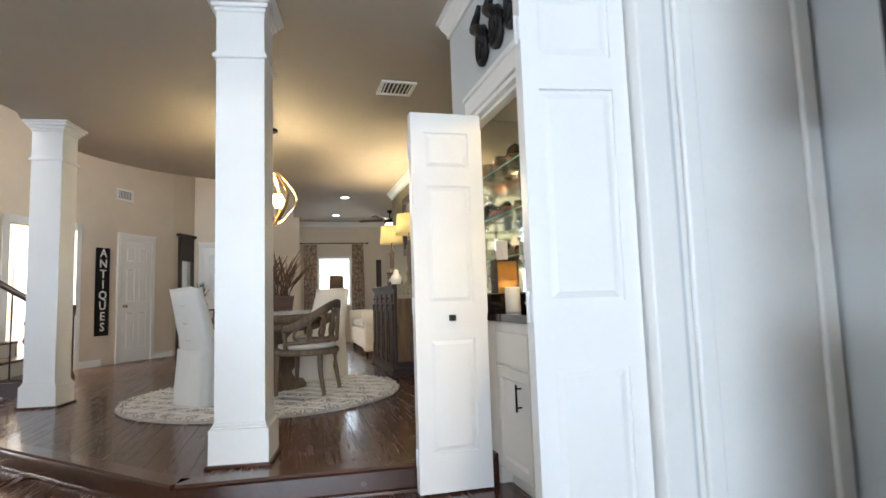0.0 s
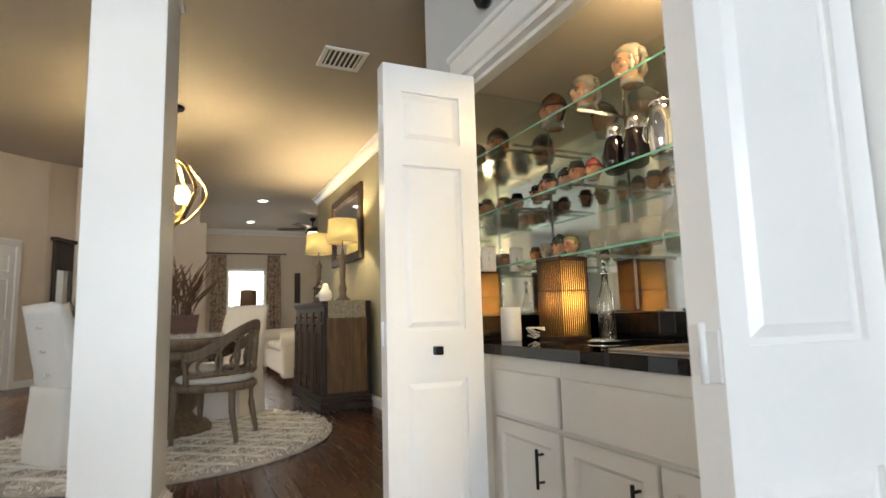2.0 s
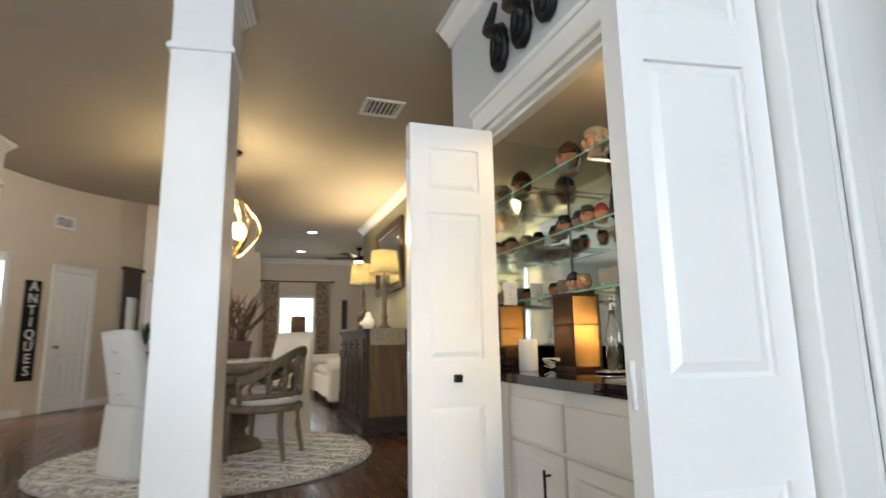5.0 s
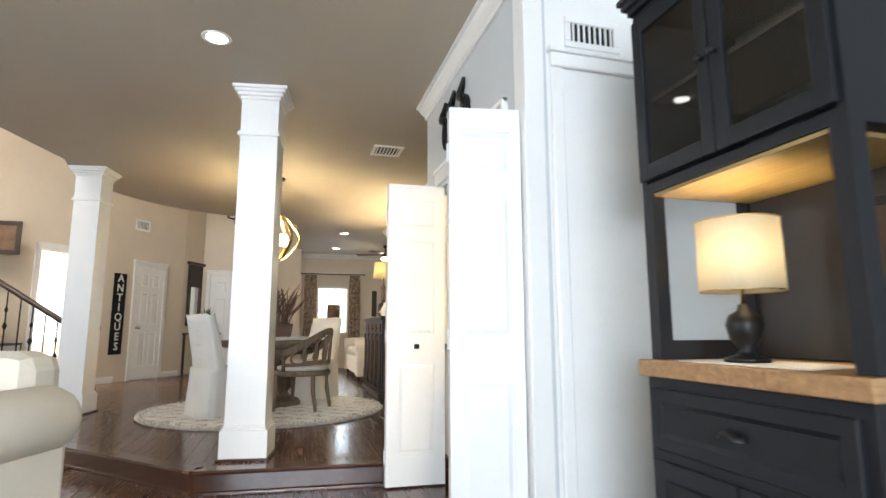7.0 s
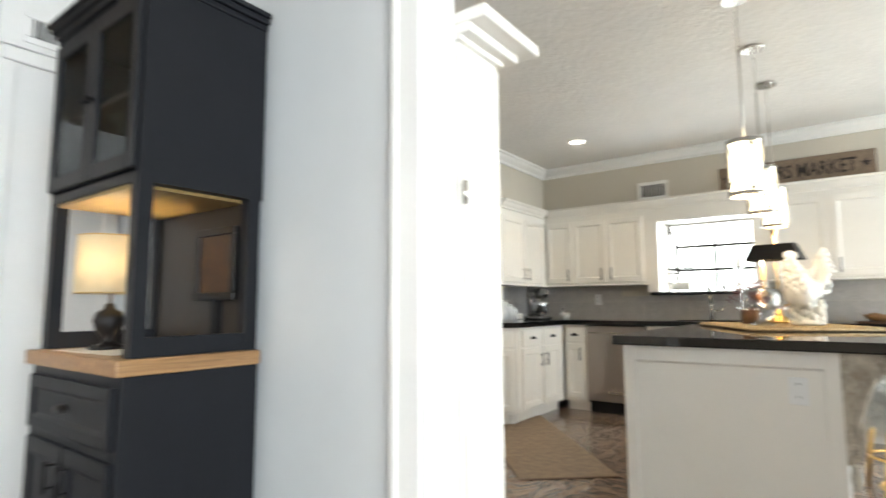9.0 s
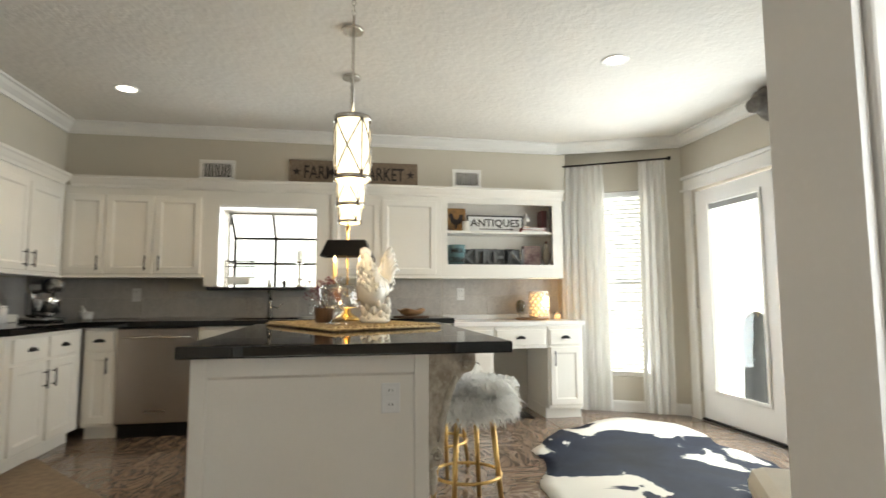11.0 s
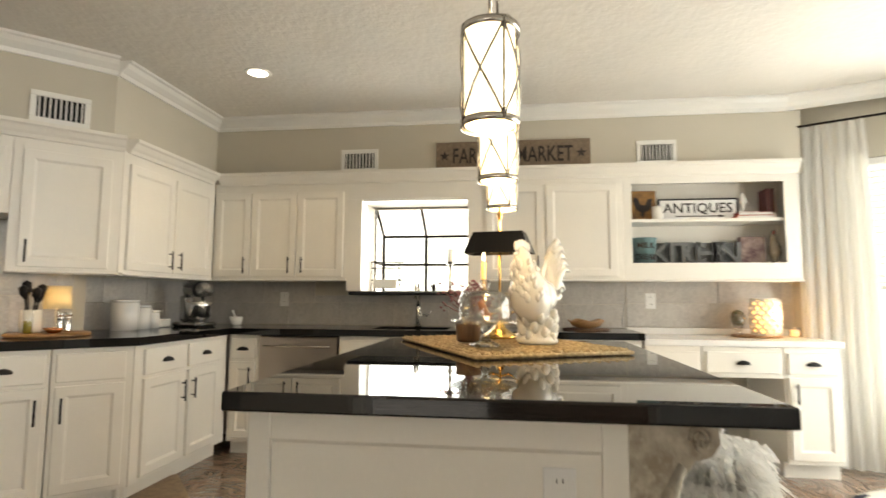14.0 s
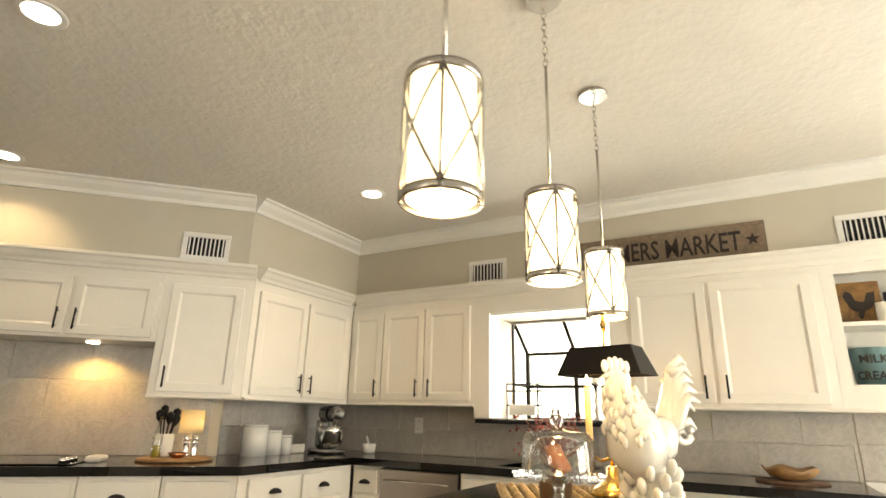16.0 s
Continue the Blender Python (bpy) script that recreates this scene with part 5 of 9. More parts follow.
# cream armchair by the living room
ac = thing("armchair", "cream upholstered armchair with a rolled arm", "armchair", (-1.10, 1.12, -0.0), -20)
ac.scale = (1, 1, 0.95)
bm = bm_new()
xbox(bm, -0.36, -0.34, 0.14, 0.26, 0.40, 0.44, 0.05)
part("seat", bm, M_SOFA, ac)
for x in (-0.42, 0.30):
    bm = bm_new()
    xbox(bm, x - 0.065, -0.38, 0.12, x + 0.065, 0.40, 0.78, 0.03)
    lathe(bm, [(0.02, -0.40), (0.10, -0.385), (0.118, -0.36), (0.118, 0.36), (0.10, 0.40), (0.02, 0.41)], seg=20, m=pose(x, 0, 0.765, -90))
    part("arm", bm, M_SOFA, ac)
part("backrest", xbox(bm_new(), -0.36, 0.30, 0.40, 0.24, 0.52, 1.0, 0.07), M_SOFA, ac)
for x in (-0.40, 0.28):
    for y in (-0.32, 0.36):
        part("leg", lathe(bm_new(), [(0.018, 0), (0.028, 0.12)], (x, y, 0), 10), M_DARKWOOD, ac)

# casing of the kitchen opening
bm = bm_new()
for y0, y1 in ((-0.75, -0.64), (-2.26, -2.15)):
    xbox(bm, 1.778, y0, 0, 1.801, y1, 2.55, 0.006)
xbox(bm, 1.778, -2.26, 2.44, 1.801, -0.64, 2.55, 0.006)
for y0, y1 in ((-0.665, -0.635), (-2.265, -2.235)):
    xbox(bm, 1.768, y0, 0, 1.801, y1, 2.56, 0.008)
structure("casing_kitchen", bm, M_TRIM, "white casing of the kitchen opening", "trim")
bm = bm_new()
xbox(bm, 1.79, -0.765, 0, 1.955, -0.748, 2.44), xbox(bm, 1.79, -2.147, 0, 1.955, -2.13, 2.44), xbox(bm, 1.79, -2.13, 2.42, 1.955, -0.765, 2.44)
structure("jamb_kitchen", bm, M_TRIM, "white jamb of the kitchen opening", "trim")

# ---- dining room ----
DC = (-0.13, 5.65)
rug = thing("round_rug", "round grey shag rug with an ivory trellis pattern", "rug", (*DC, STEP))
rnd = random.Random(5)
bm = bm_new()
R, n = 1.27, 72
rings = []
for k, (r, z) in enumerate(((R, 0.002), (R + 0.01, 0.014), (R - 0.015, 0.026)) + tuple((R * (1 - 0.09 * j), 0.028) for j in range(1, 11))):
    rings.append([bm.verts.new((r * (1 + rnd.uniform(-0.006, 0.006)) * math.cos(2 * math.pi * i / n), r * (1 + rnd.uniform(-0.006, 0.006)) * math.sin(2 * math.pi * i / n), z + rnd.uniform(-0.004, 0.004) * (k > 1))) for i in range(n)])
for a, b in zip(rings, rings[1:]):
    for i in range(n):
        bm.faces.new((a[i], a[(i + 1) % n], b[(i + 1) % n], b[i]))
bm.faces.new(rings[-1])
bm.faces.new(rings[0][::-1])
part("pile", bm, M_SHAG, rug)
bm = bm_new()
for d in (1, -1):
    for k in range(-6, 7):
        o = k * 0.21
        pts = []
        for j in range(-30, 31):
            s = j * 0.045
            x, y = (s * 0.86 + o * 0.5), d * (s * 0.5) + o * 0.86 * 1.0
            x, y = s * 0.8 - d * o * 0.6 + 0.012 * math.sin(s * 14), d * s * 0.6 + o * 0.8
            if x * x + y * y < (R - 0.05) ** 2:
                pts.append((x, y, 0.027 + rnd.uniform(-0.002, 0.004)))
        if len(pts) > 3:
            tube(bm, pts, [0.013 + rnd.uniform(-0.003, 0.004) for _ in pts], 5)
part("trellis", bm, M_SHAGLINE, rug, "ivory trellis lines in the pile")
bm = bm_new()
for k in range(5200):
    a, r = rnd.uniform(0, 2 * math.pi), R * math.sqrt(rnd.random()) * 1.005
    x, y, h = r * math.cos(a), r * math.sin(a), rnd.uniform(0.012, 0.024)
    lx, ly, w = rnd.uniform(-0.02, 0.02), rnd.uniform(-0.02, 0.02), 0.006
    v = [bm.verts.new(p) for p in ((x - w, y, 0.022), (x + w, y, 0.022), (x + lx, y + ly, 0.026 + h), (x, y + w, 0.022))]
    bm.faces.new((v[0], v[1], v[2])), bm.faces.new((v[1], v[3], v[2])), bm.faces.new((v[3], v[0], v[2]))
tuft = part("tufts", bm, M_SHAGLINE, rug, "loose woollen tufts")
tuft["kind"] = "stuff"

RZ = STEP + 0.028
tb = thing("dining_table", "round weathered oak pedestal dining table", "table", (-0.10, 5.86, RZ))
part("tabletop", lathe(bm_new(), [(0.51, 0.655), (0.56, 0.668), (0.57, 0.685), (0.58, 0.70), (0.58, 0.728), (0.572, 0.735), (0.001, 0.736)], seg=48), M_CHAIR, tb)
part("apron", lathe(bm_new(), [(0.46, 0.58), (0.48, 0.60), (0.48, 0.6545)], seg=40), M_CHAIR, tb)
part("pedestal", lathe(bm_new(), [(0.33, 0), (0.34, 0.03), (0.31, 0.07), (0.22, 0.10), (0.19, 0.15), (0.23, 0.20), (0.24, 0.30), (0.17, 0.40), (0.14, 0.48), (0.19, 0.54), (0.26, 0.5795)], seg=32), M_CHAIR, tb)
fur = thing("table_throw", "white shaggy fur mat on the table", "table mat", (-0.10, 5.86, RZ + 0.7365))
bm = bm_new()
lathe(bm, [(0.40, 0), (0.42, 0.012), (0.36, 0.022), (0.001, 0.024)], seg=40)
for k in range(900):
    a, r = rnd.uniform(0, 2 * math.pi), 0.43 * math.sqrt(rnd.random())
    x, y = r * math.cos(a), r * math.sin(a)
    v = [bm.verts.new(p) for p in ((x - 0.008, y, 0.008), (x + 0.008, y, 0.008), (x + rnd.uniform(-0.02, 0.03) * 1.5, y + rnd.uniform(-0.03, 0.02) * 1.5, 0.035 + rnd.uniform(-0.008, 0.012)))]
    bm.faces.new(v)
part("pile", bm, M_LINEN, fur)
pot = thing("planter", "dark rustic box planter with dried russet grasses on the table", "plant", (-0.06, 5.84, RZ + 0.762))
bm = bm_new()
lo, hi = [(-0.16, -0.09), (0.16, -0.09), (0.16, 0.09), (-0.16, 0.09)], 1.14
va, vb, vc = [bm.verts.new((x, y, 0)) for x, y in lo], [bm.verts.new((x * hi, y * hi, 0.16)) for x, y in lo], [bm.verts.new((x * 1.04, y * 1.04, 0.16)) for x, y in lo]
for i in range(4):
    j = (i + 1) % 4
    bm.faces.new((va[i], va[j], vb[j], vb[i])), bm.faces.new((vb[i], vb[j], vc[j], vc[i]))
bm.faces.new(va[::-1]), bm.faces.new(vc)
part("box", bm, wood("rustic_red_brown", (0.12, 0.045, 0.02), (0.05, 0.02, 0.01), 0.5, "x", each=0.0), pot)
M_STRAW = surface("dried_russet_grass", (0.16, 0.09, 0.055), 0.8, vary=0.5, scale=30)
bm = bm_new()
for k in range(70):
    x, y = rnd.uniform(-0.14, 0.14), rnd.uniform(-0.07, 0.07)
    h, dx, dy = rnd.uniform(0.18, 0.48), rnd.uniform(-0.22, 0.26), rnd.uniform(-0.16, 0.16)
    pts = [(x + dx * (s / 5) ** 1.6, y + dy * (s / 5) ** 1.6, 0.155 + h * s / 5) for s in range(6)]
    tube(bm, pts, [0.0035] * 3 + [0.006, 0.009 * rnd.uniform(0.4, 1.3), 0.002], 5)
part("grasses", bm, M_STRAW, pot)


def oval_chair(at, rz):
    """A tub armchair whose curved back is pierced with ovals; front faces -y."""
    ob = thing("dining_armchair", "weathered oak tub armchair with a pierced oval back and white cushion", "chair", at, rz)
    r, ry = 0.30, 0.28
    ang = lambda u: radians(-20 + 220 * u)
    seat_z = 0.42
    bm = bm_new()
    lathe(bm, [(0.285, 0.36), (0.30, 0.375), (0.30, 0.405), (0.285, 0.415), (0.001, 0.415)], seg=32)
    part("seat_frame", bm, M_CHAIR, ob)
    part("cushion", lathe(bm_new(), [(0.25, 0.416), (0.272, 0.43), (0.268, 0.455), (0.22, 0.472), (0.001, 0.476)], seg=28), M_LINEN, ob, "white seat cushion")
    top = lambda u: 0.60 + 0.235 * math.sin(math.pi * max(0, min(1, u))) ** 1.7
    rail = [(r * 1.06 * math.cos(ang(k / 20)), ry * 1.08 * math.sin(ang(k / 20)), top(k / 20)) for k in range(21)]
    bm = bm_new()
    for off in (-0.020, 0.0, 0.020):
        tube(bm, [(x, y, z + off) for x, y, z in rail], 0.017, 8)
    part("top_rail", bm, M_CHAIR, ob)
    low = [(r * math.cos(ang(k / 20)), ry * math.sin(ang(k / 20)), 0.475 + 0.02 * math.sin(math.pi * k / 20)) for k in range(21)]
    part("lower_rail", tube(bm_new(), low, 0.018, 8), M_CHAIR, ob)
    for k in range(7):
        u0 = 0.10 + 0.80 * (k + 0.5) / 7
        pts = []
        for j in range(16):
            a = 2 * math.pi * j / 16
            u = u0 + 0.072 * math.cos(a)
            zl, zh = 0.48, top(u) - 0.03
            z = (zl + zh) / 2 + (zh - zl) / 2 * math.sin(a)
            f = (z - zl) / max(0.01, zh - zl) * 0.07 + 1.0
            pts.append((r * f * math.cos(ang(u)), ry * f * math.sin(ang(u)), z))
        part("oval", tube(bm_new(), pts, 0.013, 7, True), M_CHAIR, ob)
    for u in (0.0, 1.0):
        x, y = r * math.cos(ang(u)), ry * math.sin(ang(u))
        part("arm_post", tube(bm_new(), [(x, y, 0.41), (x * 1.03, y, 0.52), (x * 1.06, y * 1.08, 0.60)], [0.022, 0.018, 0.024], 8), M_CHAIR, ob)
    for x, y, s in ((-0.22, -0.20, 0.02), (0.22, -0.20, 0.02), (-0.20, 0.20, 0.07), (0.20, 0.20, 0.07)):
        part("leg", tube(bm_new(), [(x, y, 0.37), (x * 1.02, y * 1.02, 0.22), (x * 1.05, y * (1 + s * 3), 0)], [0.027, 0.024, 0.017], 10), M_CHAIR, ob)
    return ob


oval_chair((0.24, 5.42, RZ + 0.004), -114)


def slip_chair(at, rz):
    """A high-backed chair in a loose floor-length cover; front faces -y."""
    ob = thing("slipcovered_chair", "tall dining chair in a loose off-white linen slipcover", "chair", at, rz, "slipcovered chairs")
    rn = random.Random(8)
    bm = bm_new()
    secs = []
    for z, w, y0, y1 in ((0.0, 0.25, -0.26, 0.27), (0.15, 0.245, -0.25, 0.265), (0.42, 0.235, -0.235, 0.25), (0.475, 0.23, -0.225, 0.25)):
        ring = []
        m = 40
        for k in range(m):
            a = 2 * math.pi * k / m
            ca, sa = math.cos(a), math.sin(a)
            x = w * math.copysign(abs(ca) ** 0.35, ca)
            y = (y0 + y1) / 2 + (y1 - y0) / 2 * math.copysign(abs(sa) ** 0.35, sa)
            f = 1 + (0.03 * math.sin(k * 1.9) + rn.uniform(-0.012, 0.012)) * (1 - z / 0.5)
            ring.append(bm.verts.new((x * f, y * f, z)))
        secs.append(ring)
    for a, b in zip(secs, secs[1:]):
        for k in range(40):
            bm.faces.new((a[k], a[(k + 1) % 40], b[(k + 1) % 40], b[k])).smooth = True
    bm.faces.new(secs[-1])
    part("skirt", bm, M_LINEN, ob)
    bm = bm_new()
    rows = []
    for j in range(9):
        v = j / 8
        z, lean = 0.44 + 0.56 * v, 0.13 + 0.12 * v + 0.02 * v * v
        w, t = 0.235 - 0.01 * v, 0.075 - 0.03 * v
        ring = []
        for k in range(24):
            a = 2 * math.pi * k / 24
            ca, sa = math.cos(a), math.sin(a)
            ring.append(bm.verts.new((w * math.copysign(abs(ca) ** 0.4, ca) + rn.uniform(-0.004, 0.004), lean + t * math.copysign(abs(sa) ** 0.5, sa) + rn.uniform(-0.004, 0.004), z + (0.012 * math.sin(k) if j == 8 else 0))))
        rows.append(ring)
    for a, b in zip(rows, rows[1:]):
        for k in range(24):
            bm.faces.new((a[k], a[(k + 1) % 24], b[(k + 1) % 24], b[k])).smooth = True
    bm.faces.new(rows[-1])
    part("back_cover", bm, M_LINEN, ob)
    for z in (0.55, 0.70, 0.85):
        part("tie", tube(bm_new(), [(-0.03, 0.215 + (z - 0.44) * 0.2, z), (0.0, 0.225 + (z - 0.44) * 0.2, z - 0.01), (0.03, 0.215 + (z - 0.44) * 0.2, z + 0.005)], 0.005, 6), M_LINEN, ob)
    return ob


sc = slip_chair((-0.58, 5.30, RZ + 0.004), 128)
copy_thing(sc, pose(0.40, 6.48, RZ + 0.004, 0, 0, -40))

# chandelier
ch = thing("chandelier", "orb chandelier of gilt bands with shaded candle lights, lit", "chandelier", (-0.10, 5.74, 0))
part("canopy", lathe(bm_new(), [(0.065, CEIL - 0.03), (0.07, CEIL - 0.012), (0.06, CEIL - 0.001)], seg=24), M_IRON, ch)
part("chain", chain(bm_new(), 0, 0, 2.42, CEIL - 0.03, 0.04, 0.004), M_IRON, ch)
for a in (10, 70, 130):
    ca, sa = math.cos(radians(a)), math.sin(radians(a))
    pts = [(0.235 * math.cos(2 * math.pi * k / 40) * (1 + 0.10 * math.cos(8 * math.pi * k / 40)) * ca, 0.235 * math.cos(2 * math.pi * k / 40) * (1 + 0.10 * math.cos(8 * math.pi * k / 40)) * sa, 2.10 + 0.27 * math.sin(2 * math.pi * k / 40)) for k in range(40)]
    bm = bm_new()
    for o in (-0.011, 0.0, 0.011):
        tube(bm, [(x - sa * o, y + ca * o, z) for x, y, z in pts], 0.009, 6, True)
    part("band", bm, M_GOLD, ch)
part("stem", tube(bm_new(), [(0, 0, 1.83), (0, 0, 2.42)], 0.009, 8), M_GOLD, ch)
part("finial", lathe(bm_new(), [(0.001, 1.78), (0.022, 1.80), (0.03, 1.83), (0.015, 1.85)], seg=14), M_GOLD, ch)
for a in (40, 130, 220, 310):
    x, y = 0.105 * math.cos(radians(a)), 0.105 * math.sin(radians(a))
    arm = part("arm", tube(bm_new(), [(0, 0, 1.93), (x * 0.6, y * 0.6, 1.91), (x, y, 1.95), (x, y, 2.02)], 0.006, 6), M_GOLD, ch)
    part("shade", lathe(bm_new(), [(0.052, 2.02), (0.045, 2.13), (0.043, 2.13), (0.050, 2.02)], (x, y, 0), 18), glow("lit_candle_shade", (1.0, 0.80, 0.46), 6.0), arm, "small glowing fabric shade")
lamp("chandelier_light", "POINT", (-0.10, 5.74, 2.10), 90, WARM, 0.10)

# sideboard with lamps
sb = thing("sideboard", "dark distressed wooden sideboard with worn side panel", "sideboard", (1.22, 7.88, STEP), -90)
SW, SD, SH = 1.64, 0.50, 1.06
part("case", xbox(bm_new(), 0.03, 0.03, 0.12, SW - 0.03, SD, SH - 0.06, 0.004), M_SIDEB, sb)
bm = bm_new()
xbox(bm, 0, 0, SH - 0.035, SW, SD, SH, 0.008), xbox(bm, 0.012, 0.012, SH - 0.06, SW - 0.012, SD, SH - 0.035, 0.008)
part("top", bm, M_SIDEB, sb)
bm = bm_new()
xbox(bm, -0.01, -0.015, 0, SW + 0.01, SD, 0.07, 0.006), xbox(bm, 0.01, 0.005, 0.07, SW - 0.01, SD, 0.12, 0.012)
part("plinth", bm, M_SIDEB, sb)
part("side_panel", xbox(bm_new(), SW - 0.031, 0.06, 0.16, SW - 0.022, SD - 0.04, SH - 0.16, 0.003), M_SIDEP, sb, "worn pale brown side panel")
for k in range(4):
    x0 = 0.12 + k * 0.37
    part("door", shaker_front(bm_new(), x0, 0.16, x0 + 0.30, 0.80), M_SIDEB, sb).location = (0, 0.03, 0)
    d = part("drawer", xbox(bm_new(), x0, 0.010, 0.845, x0 + 0.30, 0.03, 0.955, 0.004), M_SIDEB, sb)
    part("drawer_face", xbox(bm_new(), x0 + 0.08, 0.004, 0.865, x0 + 0.22, 0.0099, 0.935, 0.003), M_SIDEP, d)
    part("knob", lathe(bm_new(), [(0.012, 0), (0.012, 0.004), (0.006, 0.01), (0.011, 0.02), (0.001, 0.025)], seg=10, m=pose(x0 + 0.15, 0.004, 0.90, 90)), M_IRON, d, "dark knob")
for k in range(5):
    x = 0.055 + k * 0.375
    bm = bm_new()
    xbox(bm, x - 0.03, 0.0, 0.12, x + 0.03, 0.03, 0.30, 0.008), xbox(bm, x - 0.018, 0.008, 0.30, x + 0.018, 0.03, 0.74, 0.004), xbox(bm, x - 0.03, 0.002, 0.74, x + 0.03, 0.03, 0.83, 0.008)
    part("pilaster", bm, M_SIDEB, sb)
rn = single("table_runner", xbox(bm_new(), -0.19, -0.16, 0, 0.19, 0.17, 0.004, 0.001), M_LINEN, "cream crocheted runner draped on the sideboard", "runner", (1.47, 6.42, STEP + SH + 0.0005))
bm = bm_new()
xbox(bm, -0.19, 0, -0.17, 0.19, 0.004, 0.004, 0.001)
single("runner_drop", bm, surface("cream_crochet", (0.50, 0.42, 0.28), 0.9, vary=0.45, scale=40, fine=120, relief=0.6), "hanging end of the cream crocheted runner", "runner", (1.47, 6.232, STEP + SH))
for x, y, g in ((1.50, 6.52, 0), (1.48, 7.62, 1)):
    table_lamp("turned dark candlestick lamp with a warm ivory shade, lit", (x, y, STEP + SH + 0.005), [(0.075, 0), (0.078, 0.02), (0.05, 0.035), (0.03, 0.07), (0.045, 0.13), (0.025, 0.19), (0.035, 0.31), (0.030, 0.42), (0.042, 0.47), (0.018, 0.51), (0.014, 0.55)], M_CHAIR, 0.165, 0.25, 0.615, M_SHADE, 60, "sideboard lamps", 0.88)
hen = single("ceramic_bird", lathe(bm_new(), [(0.05, 0), (0.06, 0.01), (0.075, 0.06), (0.07, 0.11), (0.04, 0.15), (0.035, 0.18), (0.028, 0.20), (0.001, 0.21)], seg=16), M_CERAMIC, "white ceramic bird figurine on the sideboard", "figurine", (1.38, 6.80, STEP + SH + 0.0005))
ln = thing("candle_lantern", "small dark copper candle lantern on the sideboard", "lantern", (1.42, 7.22, STEP + SH + 0.0005))
bm = bm_new()
xbox(bm, -0.07, -0.07, 0, 0.07, 0.07, 0.02, 0.003)
for x in (-0.06, 0.06):
    for y in (-0.06, 0.06):
        xbox(bm, x - 0.006, y - 0.006, 0.02, x + 0.006, y + 0.006, 0.17)
part("cage", bm, M_IRON, ln)
part("roof", lathe(bm_new(), [(0.10, 0.17), (0.09, 0.18), (0.03, 0.235), (0.012, 0.26), (0.001, 0.265)], seg=4), M_IRON, ln)
part("candle", lathe(bm_new(), [(0.03, 0.0205), (0.03, 0.11), (0.001, 0.112)], seg=12), M_CERAMIC, ln)
bs = thing("fruit_bowl", "low woven bowl with pale gourds on the sideboard", "bowl", (1.40, 7.0, STEP + SH + 0.0005))
part("bowl", lathe(bm_new(), [(0.06, 0), (0.10, 0.03), (0.115, 0.06), (0.105, 0.06), (0.08, 0.03), (0.001, 0.02)], seg=18), M_STRAW, bs)
for x, y, r in ((-0.04, 0.02, 0.04), (0.04, -0.01, 0.036), (0.0, -0.05, 0.03)):
    part("gourd", lathe(bm_new(), [(0.001, 0), (r, r * 0.7), (r * 0.95, r * 1.2), (0.004, r * 1.8)], (x, y, 0.04), 12), M_CERAMIC, bs)
mr = thing("framed_mirror", "dark framed wall mirror above the sideboard", "mirror", (1.759, 7.27, 1.68), -90)
bm = bm_new()
for a in ((-0.68, 0, -0.58, 0.86), (0.58, 0, 0.68, 0.86), (-0.58, 0, 0.58, 0.10), (-0.58, 0.76, 0.58, 0.86)):
    xbox(bm, a[0], -0.045, a[1], a[2], 0, a[3], 0.012)
part("frame", bm, M_SIDEB, mr)
part("glass", xbox(bm_new(), -0.58, -0.018, 0.10, 0.58, -0.012, 0.76), M_MIRROR, mr)
wall_plate("white wall switch plate on the olive wall", pose(1.757, 5.68, 1.45, 0, 0, -90))
air_vent("white ceiling register in the beige ceiling", Matrix.Translation((0.97, 4.41, CEIL - 0.001)) @ pose(0, 0, 0, 90, 0, 0) @ pose(0, 0, 0, 0, 0, 0), 0.30, 0.30, 7)

# ---- far room ----
def window_unit(name, m, w, h, cols, rows, label, frame_mat, out=0.06, slats=0, slat_drop=1.0):
    """A window in its opening: centre foot at m, facing -y; w by h; with casing, panes, blinds."""
    ob = thing(name, label, "window")
    ob.matrix_basis = m
    bm = bm_new()
    f = 0.04
    for a in ((-w / 2, 0, -w / 2 + f, h), (w / 2 - f, 0, w / 2, h), (-w / 2 + f, 0, w / 2 - f, f), (-w / 2 + f, h - f, w / 2 - f, h)):
        xbox(bm, a[0], out, a[1], a[2], out + 0.04, a[3])
    part("window_frame", bm, frame_mat, ob)
    for i in range(1, cols):
        x = -w / 2 + w * i / cols
        part("glazing_bar", xbox(bm_new(), x - 0.012, out + 0.005, f, x + 0.012, out + 0.035, h - f), frame_mat, ob)
    for i in range(1, rows):
        z = h * i / rows
        part("glazing_bar", xbox(bm_new(), -w / 2 + f, out + 0.0052, z - 0.012, w / 2 - f, out + 0.0348, z + 0.012), frame_mat, ob)
    pn = part("pane", xbox(bm_new(), -w / 2 + f, out + 0.018, f, w / 2 - f, out + 0.022, h - f), M_PANE, ob, "clear glass pane")
    pn.visible_shadow = False
    if slats:
        me = mesh_of("slat", xbox(bm_new(), -w / 2 + 0.012, -0.018, -0.0015, w / 2 - 0.012, 0.018, 0.0015, 0, pose(0, 0, 0, -22)), M_BLIND)
        for i in range(slats):
            s = new("slat", me)
            s.parent, s.location = ob, (0, out - 0.03, h - 0.05 - (h - 0.08) * slat_drop * i / slats)
        part("head_rail", xbox(bm_new(), -w / 2 + 0.01, out - 0.055, h - 0.05, w / 2 - 0.01, out - 0.005, h - 0.003, 0.003), M_BLIND, ob)
    return ob


